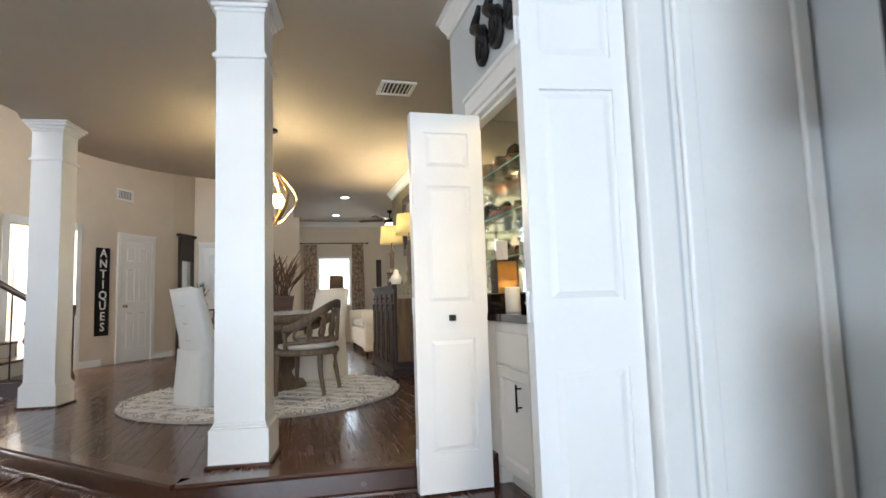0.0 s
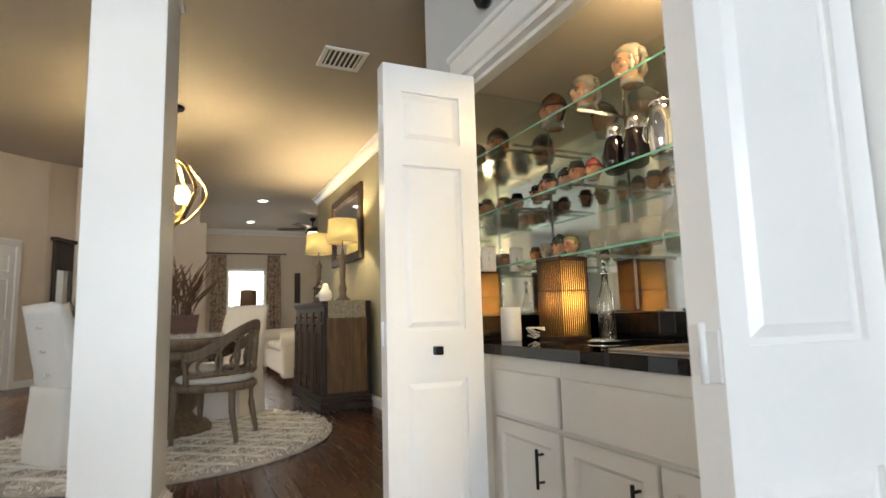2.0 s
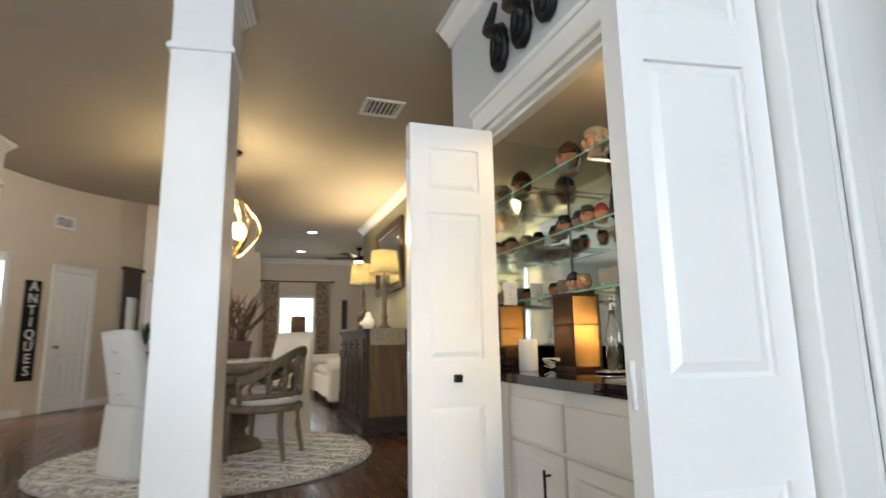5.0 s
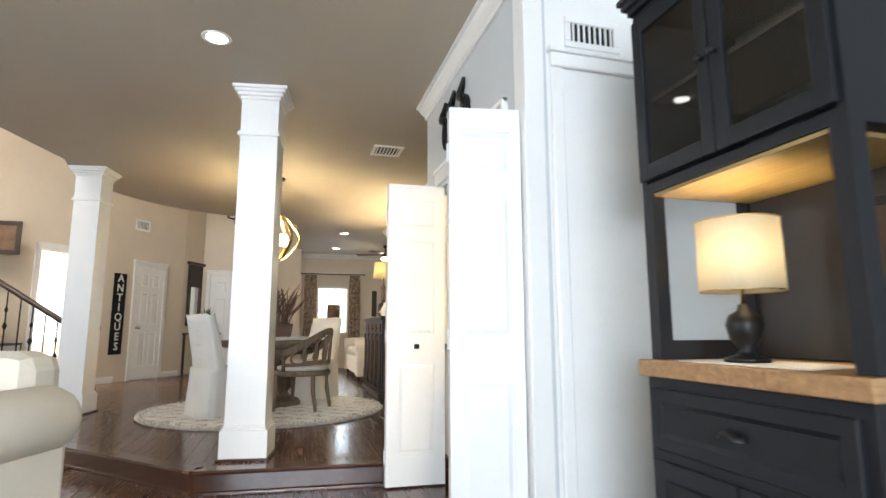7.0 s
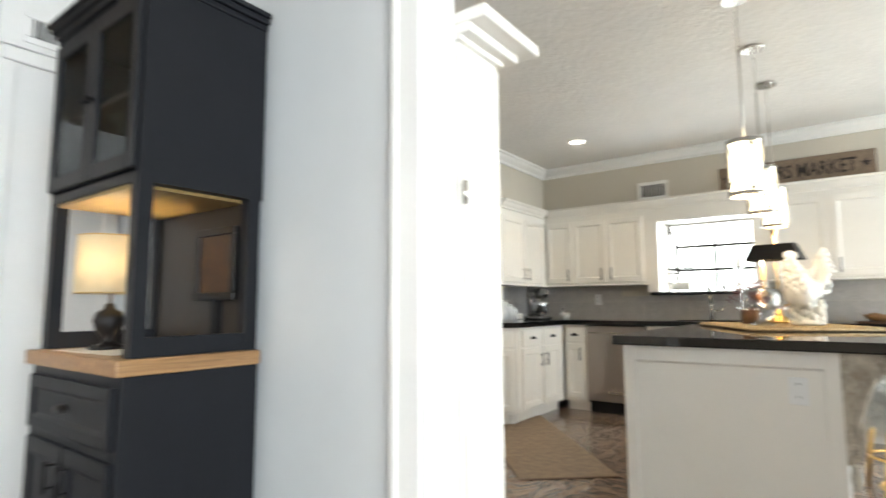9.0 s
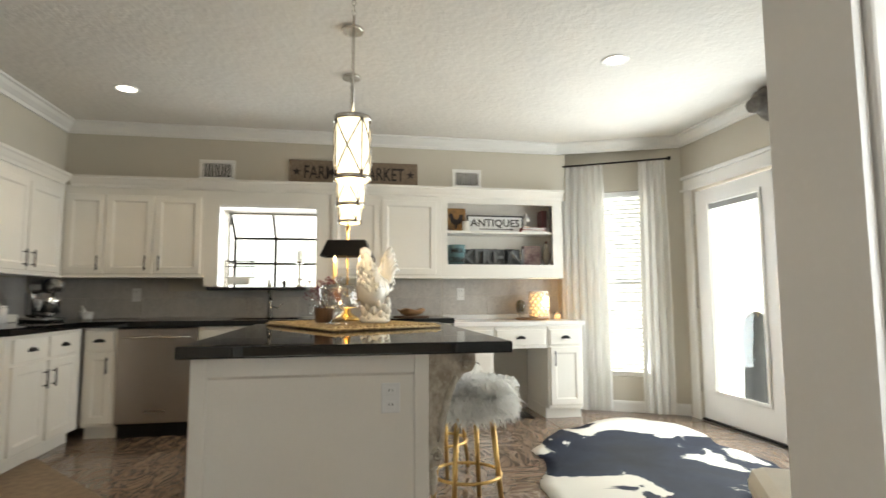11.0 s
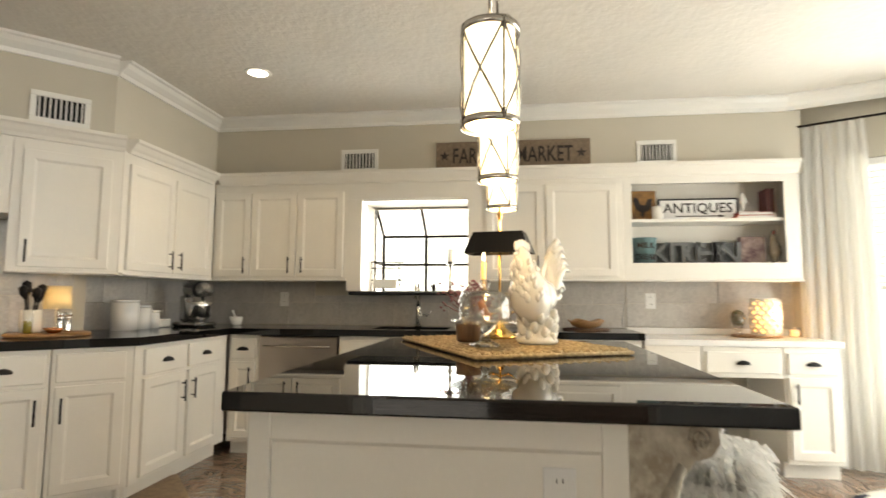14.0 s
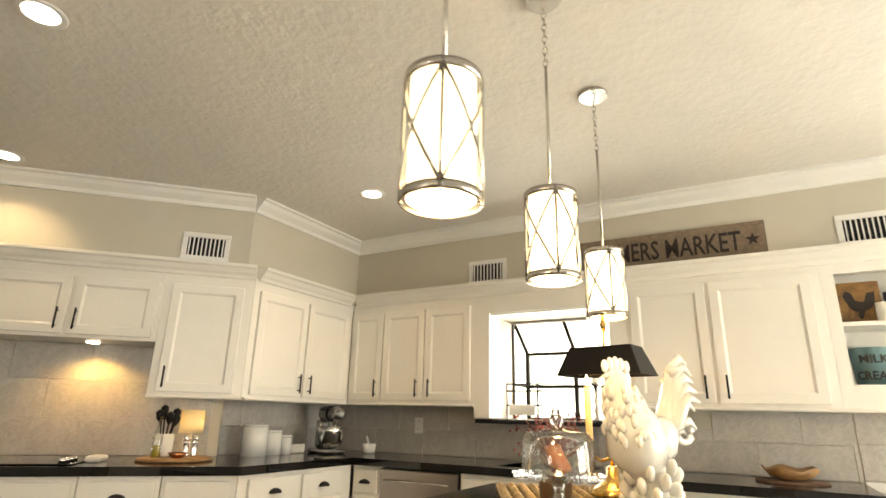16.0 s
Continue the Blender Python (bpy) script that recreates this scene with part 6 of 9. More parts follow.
window_unit("window_1", pose(1.035, 12.30, 0.95), 0.73, 1.11, 2, 2, "white framed window with lowered blinds, bright outside", M_TRIM, 0.07, 24)
M_FLORAL = surface("floral_curtain_cloth", (0.40, 0.33, 0.24), 0.85, vary=0.5, scale=16, second=(0.13, 0.06, 0.04), relief=0.2)
for a, b, s in (((0.36, 12.20), (0.66, 12.20), 3), ((1.40, 12.20), (1.68, 12.20), 4)):
    single("patterned_curtain", curtain(bm_new(), a, b, STEP + 0.02, 2.32, 4, 0.03, 0.9, s), M_FLORAL, "brown and cream floral curtain beside the window", "curtain", group="patterned curtains")
rd = thing("curtain_rod", "thin dark curtain rod with ball ends", "curtain rod", (1.02, 12.20, 2.345))
part("rod", tube(bm_new(), [(-0.72, 0, 0), (0.72, 0, 0)], 0.010, 8), M_IRON, rd)
for x in (-0.74, 0.74):
    part("finial", lathe(bm_new(), [(0.001, -0.025), (0.02, -0.012), (0.022, 0.008), (0.001, 0.025)], (x, 0, 0), 12), M_IRON, rd)
    part("bracket", tube(bm_new(), [(x * 0.85, 0, 0), (x * 0.85, 0.10, 0)], 0.006, 6), M_IRON, rd)
sf = thing("sofa", "cream upholstered sofa with rolled arm and cushions", "sofa", (1.62, 9.75, STEP), -90)
part("base", xbox(bm_new(), -0.95, -0.40, 0.10, 0.95, 0.42, 0.42, 0.04), M_SOFA, sf)
part("backrest", xbox(bm_new(), -0.95, 0.20, 0.40, 0.95, 0.48, 0.86, 0.08), M_SOFA, sf)
for x in (-0.98, 0.98):
    bm = bm_new()
    xbox(bm, x - 0.10, -0.42, 0.08, x + 0.10, 0.46, 0.58, 0.04)
    lathe(bm, [(0.02, -0.44), (0.12, -0.42), (0.13, 0.0), (0.12, 0.44), (0.02, 0.46)], seg=18, m=pose(x, 0, 0.60, -90))
    part("arm", bm, M_SOFA, sf)
for x in (-0.45, 0.45):
    part("cushion", xbox(bm_new(), x - 0.42, -0.38, 0.421, x + 0.42, 0.20, 0.56, 0.06), M_SOFA, sf)
for x in (-0.9, 0.9):
    for y in (-0.36, 0.38):
        part("leg", lathe(bm_new(), [(0.02, 0), (0.03, 0.10)], (x, y, 0), 10), M_DARKWOOD, sf)
fl = thing("console_lamp", "slim dark lamp with a brown box shade by the window", "lamp", (1.02, 11.75, STEP))
part("stand", lathe(bm_new(), [(0.12, 0), (0.12, 0.02), (0.012, 0.04), (0.012, 1.12)], seg=14), M_IRON, fl)
part("shade", lathe(bm_new(), [(0.15, 1.10), (0.14, 1.45), (0.136, 1.45), (0.146, 1.10)], seg=4), surface("brown_linen_shade", (0.22, 0.13, 0.07), 0.85), fl)
fb = thing("ceiling_fan", "ceiling fan with dark blades and a lit bowl", "ceiling fan", (2.0, 10.6, CEIL))
part("motor", lathe(bm_new(), [(0.05, -0.002), (0.05, -0.05), (0.015, -0.06), (0.015, -0.15), (0.09, -0.17), (0.10, -0.23), (0.05, -0.26)], seg=20), M_IRON, fb)
for k in range(5):
    part("blade", xbox(bm_new(), 0.12, -0.065, -0.205, 0.62, 0.065, -0.197, 0.003, pose(0, 0, 0, 8, 0, k * 72 + 12)), M_DARKWOOD, fb)
part("light_bowl", lathe(bm_new(), [(0.085, -0.262), (0.10, -0.29), (0.07, -0.33), (0.001, -0.345)], seg=18), glow("lit_fan_bowl", (1, 0.85, 0.6), 5), fb, "glowing glass bowl")
lamp("fan_light", "POINT", (2.0, 10.6, CEIL - 0.42), 10, (1.0, 0.82, 0.55), 0.06)
can_light(1.0, 9.36, CEIL, watts=16)
can_light(1.0, 11.3, CEIL, watts=16)
wd = single("wall_plaque", xbox(bm_new(), -0.06, -0.02, 0, 0.06, 0, 0.62, 0.01), M_SIDEB, "narrow carved dark wall plaque", "wall decor", (2.02, 12.297, 1.35))

# ---- foyer ----
DV = (FB - FA).normalized()
ANG = math.degrees(math.atan2(DV.y, DV.x))


def on_diag(s, z, off=0.0):
    p = FA + DV * s
    n = Vector((DV.y, -DV.x))
    return Matrix.Translation((p.x + n.x * off, p.y + n.y * off, z)) @ pose(0, 0, 0, 0, 0, ANG)


six_panel_door("door_foyer", "white six-panel closet door in white casing, closed", on_diag(3.06, STEP, 0.002), 0.62, 2.03, 0.06)
sg = thing("wall_sign", "tall black board sign with white letters on the foyer wall", "sign")
sg.matrix_basis = on_diag(2.40, 0.62, 0.001)
part("board", xbox(bm_new(), -0.125, -0.022, 0, 0.125, 0, 1.40, 0.004), M_BLACK, sg)
for k, c in enumerate("ANTIQUES"):
    bm = letters(c, 0.19, 0.003)
    moved(bm, pose(0, -0.0252, 1.40 - 0.168 * (k + 1) + 0.02))
    part("letter", bm, M_WHITE, sg, "white letter")
air_vent("white wall register high on the foyer wall", on_diag(2.80, 2.95, 0.001), 0.34, 0.20, 9)
bm = bm_new()
for s0, s1, z0, z1 in ((0.86, 0.95, STEP, 2.34), (1.93, 2.02, STEP, 2.34), (0.86, 2.02, 2.25, 2.36)):
    m = on_diag(0, 0, 0)
    xbox(bm, s0, -0.025, z0, s1, 0.0, z1, 0.006, m)
structure("casing_study", bm, M_TRIM, "white casing of the study doorway", "trim")
window_unit("window_2", pose(-4.6, 12.80, 0.8), 1.4, 1.2, 3, 2, "bright study window with blinds", M_TRIM, 0.05, 20)
six_panel_door("door_back", "white panelled door at the back of the foyer", pose(-1.22, 11.598, STEP), 0.72, 2.03)
mm = thing("pier_mirror", "tall dark carved pier mirror on the foyer wall", "mirror")
mm.matrix_basis = pose(-1.88, 11.42, 1.12, 0, 0, math.degrees(math.atan2(0.66, 0.28)))
bm = bm_new()
for a in ((-0.24, 0, -0.17, 1.25), (0.17, 0, 0.24, 1.25), (-0.17, 0, 0.17, 0.07), (-0.17, 0.80, 0.17, 1.25)):
    xbox(bm, a[0], -0.05, a[1], a[2], 0, a[3], 0.008)
xbox(bm, -0.30, -0.09, 1.25, 0.30, 0, 1.31, 0.012)
part("frame", bm, M_SIDEB, mm)
part("glass", xbox(bm_new(), -0.17, -0.02, 0.07, 0.17, -0.012, 0.80), M_MIRROR, mm)
ct = thing("console_table", "dark narrow console table in the foyer", "table", (-1.62, 11.1, STEP), 67)
part("tabletop", xbox(bm_new(), -0.45, -0.15, 0.80, 0.45, 0.15, 0.83, 0.005), M_SIDEB, ct)
for x in (-0.41, 0.41):
    for y in (-0.12, 0.12):
        part("leg", xbox(bm_new(), x - 0.018, y - 0.018, 0, x + 0.018, y + 0.018, 0.80, 0.003), M_SIDEB, ct)
pl = thing("potted_plant", "spiky green potted plant on the console", "plant", (-1.52, 10.85, STEP + 0.8305))
part("pot", lathe(bm_new(), [(0.06, 0), (0.085, 0.03), (0.09, 0.12), (0.08, 0.12), (0.001, 0.10)], seg=16), M_CERAMIC, pl)
bm = bm_new()
for k in range(60):
    a, h, o = rnd.uniform(0, 2 * math.pi), rnd.uniform(0.20, 0.42), rnd.uniform(0.04, 0.22)
    d = Vector((math.cos(a), math.sin(a), 0))
    s = Vector((-d.y, d.x, 0)) * 0.012
    p0, p1, p2 = Vector((0, 0, 0.10)) + d * 0.02, Vector((0, 0, 0.10 + h * 0.6)) + d * o * 0.5, Vector((0, 0, 0.10 + h)) + d * o
    v = [bm.verts.new(q) for q in (p0 - s * 0.6, p0 + s * 0.6, p1 + s, p2, p1 - s)]
    bm.faces.new(v)
part("leaves", bm, M_BLADE, pl)
fl2 = thing("foyer_lantern", "dark metal ring lantern hanging high in the foyer", "pendant light", (-0.75, 8.9, 2.95))
part("ring", tube(bm_new(), [(0.26 * math.cos(2 * math.pi * k / 32), 0.26 * math.sin(2 * math.pi * k / 32), 0) for k in range(32)], 0.014, 8, True), M_IRON, fl2)
part("ring", tube(bm_new(), [(0.26 * math.cos(2 * math.pi * k / 32), 0.26 * math.sin(2 * math.pi * k / 32), 0.45) for k in range(32)], 0.014, 8, True), M_IRON, fl2)
for k in range(4):
    a = math.pi / 2 * k + 0.4
    part("strut", tube(bm_new(), [(0.26 * math.cos(a), 0.26 * math.sin(a), 0), (0.26 * math.cos(a), 0.26 * math.sin(a), 0.45), (0, 0, 0.62)], 0.008, 6), M_IRON, fl2)
part("glass", lathe(bm_new(), [(0.16, -0.12), (0.16, 0.36), (0.157, 0.36), (0.157, -0.12)], seg=24), M_GLASS, fl2)
part("rod", tube(bm_new(), [(0, 0, 0.62), (0, 0, 2.25)], 0.008, 6), M_IRON, fl2)

# staircase with iron balusters
st = thing("staircase", "staircase with dark treads, dark rail and scrolled iron balusters", "staircase", (-2.55, 7.2, STEP), 180)
run, rise, wd = 0.27, 0.18, 1.0
for k in range(14):
    part("tread", xbox(bm_new(), k * run - 0.02, -0.52, rise * (k + 1) - 0.03, (k + 1) * run, 0.48, rise * (k + 1), 0.006), M_DARKWOOD, st)
    part("riser", xbox(bm_new(), k * run, -0.5, rise * k, k * run + 0.015, 0.46, rise * (k + 1) - 0.0305), M_WHITE, st)
bm = bm_new()
for y in (0.49, -0.53):
    for k in range(14):
        xbox(bm, k * run, y - 0.012, max(0, rise * (k - 1.4)), (k + 1) * run, y + 0.012, rise * (k + 1) - 0.031)
part("stringer", bm, M_DARKWOOD, st)
bm = bm_new()
tube(bm, [(-0.35, 0.46, 0.92)] + [(x, 0.46, 0.98 + x * rise / run) for x in (0.0, 1.2, 2.4, 3.75)], 0.034, 10)
part("handrail", bm, M_DARKWOOD, st)
for k in range(14):
    for o in (0.06, 0.19):
        x = k * run + o
        bm = bm_new()
        tube(bm, [(x, 0.46, rise * (k + 1)), (x, 0.46, 0.98 + x * rise / run - 0.02)], 0.008, 6)
        if o < 0.1:
            lathe(bm, [(0.008, 0), (0.028, 0.04), (0.008, 0.09)], (x, 0.46, rise * (k + 1) + 0.35), 8)
            lathe(bm, [(0.008, 0), (0.022, 0.03), (0.008, 0.07)], (x, 0.46, rise * (k + 1) + 0.55), 8)
        part("baluster", bm, M_IRON, st)
part("newel", lathe(bm_new(), [(0.05, 0), (0.05, 0.18), (0.03, 0.22), (0.028, 0.8), (0.04, 0.85), (0.045, 0.93), (0.001, 0.95)], (-0.36, 0.46, 0), 12), M_DARKWOOD, st)
pf = thing("picture_frame", "dark framed picture on the wall above the stair", "picture frame", (-3.75, 7.745, 2.05), 0)
bm = bm_new()
for a in ((-0.25, 0, 0.25, 0.06), (-0.25, 0.40, 0.25, 0.46), (-0.25, 0.06, -0.19, 0.40), (0.19, 0.06, 0.25, 0.40)):
    xbox(bm, a[0], -0.03, a[1], a[2], 0, a[3], 0.005)
part("frame", bm, M_SIDEB, pf)
part("picture", xbox(bm_new(), -0.19, -0.012, 0.06, 0.19, -0.006, 0.40), surface("dim_print", (0.20, 0.11, 0.06), 0.5, vary=0.5, scale=8), pf)
bm = bm_new()
single("entry_rug", xbox(bm_new(), -0.75, -0.55, 0, 0.75, 0.55, 0.012, 0.003), M_SHAG, "pale grey patterned entry rug", "rug", (-3.35, 7.0, STEP + 0.001), 30)

# ---- kitchen ----
UX, BX, CT = 6.20, 5.92, 0.925
GU, GB = "kitchen wall cabinets", "kitchen base cabinets"
cabinet("white painted three-door wall cabinet with black bar pulls", (UX, 0.95), -90, 1.13, 0.78, 0.30,
        [("door", 0.02, 0.02, 0.325, 0.70, "bar", 0.285, 0.11), ("door", 0.335, 0.02, 0.71, 0.70, "bar", 0.66, 0.11), ("door", 0.72, 0.02, 1.10, 0.70, "bar", 0.77, 0.11)], M_CAB, 1.30, GU)
cabinet("white painted two-door wall cabinet beside the window", (UX, -1.25), -90, 1.05, 0.78, 0.30,
        [("door", 0.03, 0.02, 0.465, 0.72, "bar", 0.42, 0.11), ("door", 0.485, 0.02, 1.0, 0.72, "bar", 0.53, 0.11)], M_CAB, 1.30, GU)
cabinet("white painted open display cabinet with one shelf", (UX, -2.301), -90, 1.22, 0.78, 0.30, [], M_CAB, 1.30, GU, body_hole=(0.06, 0.12, 1.12, 0.71))
single("display_shelf", xbox(bm_new(), 6.225, -3.495, 1.725, 6.483, -2.325, 1.748, 0.002), M_CAB, "white painted shelf inside the open cabinet", "shelf")
cabinet("white painted corner wall cabinet with two doors", (5.14, 0.95), 0, 1.058, 0.78, 0.40,
        [("door", 0.05, 0.02, 0.515, 0.70, "bar", 0.47, 0.11), ("door", 0.53, 0.02, 1.0, 0.70, "bar", 0.575, 0.11)], M_CAB, 1.30, GU)
U = Vector((-0.70711, 0.70711))
P0, Q0 = Vector((5.14, 0.95)), Vector((4.92, 0.64))


def diag(p, s):
    q = p + U * s
    return (q.x, q.y)


cabinet("white painted tall single-door wall cabinet beside the hood", diag(P0, 0.55), -45, 0.545, 0.78, 0.345, [("door", 0.05, 0.02, 0.49, 0.70, "bar", 0.085, 0.11)], M_CAB, 1.30, GU)
cabinet("white painted short cabinet over the cooktop", diag(P0, 1.55), -45, 0.998, 0.46, 0.345, [("door", 0.02, 0.02, 0.48, 0.38, "bar", 0.44, 0.11), ("door", 0.50, 0.02, 0.97, 0.38, "bar", 0.54, 0.11)], M_CAB, 1.62, GU)
cabinet("white painted tall wall cabinet at the far side of the cooktop", diag(P0, 2.12), -45, 0.568, 0.78, 0.345, [("door", 0.05, 0.02, 0.51, 0.70, "bar", 0.46, 0.11)], M_CAB, 1.30, GU)
hl = thing("hood_light", "small round lit lamp under the range cabinet", "light", (*(Vector(diag(P0, 0.95)) + Vector((0.13, 0.13))), 1.62))
part("lens", lathe(bm_new(), [(0.035, -0.012), (0.04, -0.001)], seg=18), M_CAN, hl, "glowing lens")
lamp("hood_lamp", "SPOT", (hl.location.x, hl.location.y, 1.59), 14, (1.0, 0.62, 0.24), 0.03, target=(hl.location.x + 0.03, hl.location.y + 0.03, 0.9), cone=140)
LEDGE = [(-0.02, 2.065), (0.022, 2.065), (0.030, 2.085), (0.045, 2.10), (0.062, 2.125), (0.078, 2.135), (0.078, 2.155), (-0.10, 2.155), (-0.10, 2.13), (-0.02, 2.10)]
bm = bm_new()
E1, E2 = (UX, 0.95), (UX, -3.52)
sweep_profile(bm, (UX, 0.90), E2, LEDGE, (-1, 0)), sweep_profile(bm, (5.16, 0.95), (6.14, 0.95), LEDGE, (0, -1)), sweep_profile(bm, diag(P0, 2.12), diag(P0, 0.0), LEDGE, (-0.7071, -0.7071))
structure("trim_cornice", bm, M_CAB, "white stepped cornice along the top of the wall cabinets", "moulding")
bm = bm_new()
RAIL = [(-0.02, 1.283), (0.020, 1.283), (0.026, 1.290), (0.018, 1.302), (-0.02, 1.302)]
sweep_profile(bm, (UX, 0.93), (UX, -0.18), RAIL, (-1, 0)), sweep_profile(bm, (UX, -1.25), (UX, -3.52), RAIL, (-1, 0)), sweep_profile(bm, (5.15, 0.95), (6.17, 0.95), RAIL, (0, -1)), sweep_profile(bm, diag(P0, 0.55), diag(P0, 0.0), RAIL, (-0.7071, -0.7071))
structure("trim_rail", bm, M_CAB, "white light rail under the wall cabinets", "moulding")
bm = bm_new()
xbox(bm, 6.20, -1.25, 1.935, 6.222, -0.18, 2.08), xbox(bm, 6.195, -0.30, 1.21, 6.217, -0.18, 1.935, 0.002), xbox(bm, 6.195, -1.25, 1.21, 6.217, -1.14, 1.935, 0.002)
for y0, y1 in ((-0.30, -0.285), (-1.155, -1.14)):
    xbox(bm, 6.217, y0, 1.21, 6.60, y1, 1.935)
xbox(bm, 6.217, -1.14, 1.92, 6.60, -0.30, 1.935)
structure("panel_window", bm, M_CAB, "white panel and reveal round the sink window", "trim")

# garden window
gw = thing("window_3", "black framed greenhouse window over the sink, bright outside", "window", (0, 0, 0))
bm = bm_new()
GX0, GX1, Y0, Y1 = 6.64, 6.98, -1.15, -0.29
for y in (Y0, (Y0 + Y1) / 2 + 0.03, Y1):
    xbox(bm, GX1 - 0.02, y - 0.014, 1.20, GX1 + 0.01, y + 0.014, 1.72)
    tube(bm, [(GX1, y, 1.72), (GX0, y, 1.98)], 0.016, 6)
for z in (1.21, 1.46, 1.72):
    xbox(bm, GX1 - 0.018, Y0, z - 0.012, GX1 + 0.008, Y1, z + 0.012)
for y in (Y0, Y1):
    xbox(bm, GX0, y - 0.012, 1.20, GX0 + 0.03, y + 0.012, 1.99)
    xbox(bm, GX0, y - 0.012, 1.45, GX1, y + 0.012, 1.47)
part("window_frame", bm, M_BLACK, gw)
for a in ((GX1 - 0.006, Y0, 1.22, GX1 - 0.003, Y1, 1.72),):
    p = part("pane", xbox(bm_new(), *a), M_PANE, gw, "clear pane")
    p.visible_shadow = False
part("window_sill", xbox(bm_new(), 6.13, -1.22, 1.175, 7.0, -0.22, 1.203, 0.004), M_STONE, gw, "black stone sill")
rk = thing("towel_rack", "small white wire rack on the window sill", "rack", (6.50, -0.42, 1.2035))
bm = bm_new()
for y in (-0.12, 0.12):
    tube(bm, [(0, y, 0), (0, y, 0.25)], 0.006, 6)
for z in (0.10, 0.20, 0.25):
    tube(bm, [(0, -0.16, z), (0, 0.16, z)], 0.006, 6)
part("frame", bm, M_BLACK, rk)
part("cloth", xbox(bm_new(), -0.012, -0.10, 0.03, 0.012, 0.10, 0.105, 0.004), M_LINEN, rk, "white folded cloth")


def candle_stand(at, h, label):
    ob = thing("candle_holder", label, "candle holder", at, 0)
    part("stem", lathe(bm_new(), [(0.05, 0), (0.05, 0.012), (0.02, 0.03), (0.03, h * 0.3), (0.014, h * 0.4), (0.024, h * 0.55), (0.012, h * 0.7), (0.02, h * 0.9), (0.05, h), (0.05, h + 0.008), (0.001, h + 0.008)], seg=16), M_NICKEL, ob)
    part("candle", lathe(bm_new(), [(0.028, h + 0.0085), (0.028, h + 0.11), (0.001, h + 0.112)], seg=16), M_CERAMIC, ob, "white pillar candle")
    return ob


candle_stand((6.42, -0.98, 1.2035), 0.24, "tall turned silver candle holder with a white candle on the sill")
bd = thing("bird_ornament", "small dark bird ornament on the sill", "figurine", (6.45, -0.84, 1.2035))
part("body", lathe(bm_new(), [(0.012, 0), (0.018, 0.02), (0.020, 0.04), (0.012, 0.06), (0.001, 0.075)], seg=10), M_IRON, bd)
part("tail", tube(bm_new(), [(0, 0.01, 0.04), (0, 0.045, 0.075)], [0.008, 0.002], 6), M_IRON, bd)

# base cabinets
cabinet("white base cabinet with cup pull drawer and one door", (BX, 0.62), -90, 0.235, 0.875, 0.59, [("slab", 0.02, 0.70, 0.215, 0.85, "cup", 0.117, 0.775), ("door", 0.02, 0.13, 0.215, 0.68, "bar", 0.18, 0.58)], M_CAB, 0, GB, 0.10)
cabinet("white sink base cabinet", (BX, -0.225), -90, 0.93, 0.875, 0.59, [("slab", 0.02, 0.70, 0.91, 0.85, "", 0, 0), ("door", 0.02, 0.13, 0.46, 0.68, "bar", 0.41, 0.58), ("door", 0.47, 0.13, 0.91, 0.68, "bar", 0.52, 0.58)], M_CAB, 0, GB, 0.10)
cabinet("white base cabinet with cup pull drawers", (BX, -1.156), -90, 1.19, 0.875, 0.59, [("slab", 0.02, 0.70, 0.58, 0.85, "cup", 0.30, 0.775), ("slab", 0.61, 0.70, 1.17, 0.85, "cup", 0.89, 0.775), ("door", 0.02, 0.13, 0.58, 0.68, "bar", 0.53, 0.58), ("door", 0.61, 0.13, 1.17, 0.68, "bar", 0.66, 0.58)], M_CAB, 0, GB, 0.10)
cabinet("white corner base cabinet with two drawers and two doors", (4.925, 0.64), 0, 0.99, 0.875, 0.70, [("slab", 0.07, 0.70, 0.46, 0.85, "cup", 0.265, 0.775), ("slab", 0.50, 0.70, 0.88, 0.85, "cup", 0.69, 0.775), ("door", 0.07, 0.13, 0.46, 0.68, "bar", 0.425, 0.56), ("door", 0.50, 0.13, 0.88, 0.68, "bar", 0.535, 0.56)], M_CAB, 0, GB, 0.10)
for k, (s, w, f) in enumerate(((0.38, 0.375, [("slab", 0.02, 0.70, 0.34, 0.85, "", 0, 0), ("door", 0.02, 0.13, 0.34, 0.68, "bar", 0.05, 0.56)]), (0.775, 0.39, [("slab", 0.02, 0.70, 0.37, 0.85, "cup", 0.195, 0.775), ("door", 0.02, 0.13, 0.37, 0.68, "bar", 0.335, 0.56)]),
                               (1.21, 0.43, [("slab", 0.02, 0.70, 0.41, 0.85, "", 0, 0), ("door", 0.02, 0.13, 0.41, 0.68, "bar", 0.05, 0.56)]),
                               (2.10, 0.885, [("slab", 0.03, 0.70, 0.86, 0.85, "", 0, 0), ("door", 0.03, 0.13, 0.44, 0.68, "bar", 0.39, 0.56), ("door", 0.46, 0.13, 0.86, 0.68, "bar", 0.51, 0.56)]))):
    cabinet("white angled base cabinet below the cooktop", diag(Q0, s), -45, w, 0.875, 0.62, f, M_CAB, 0, GB, 0.10)

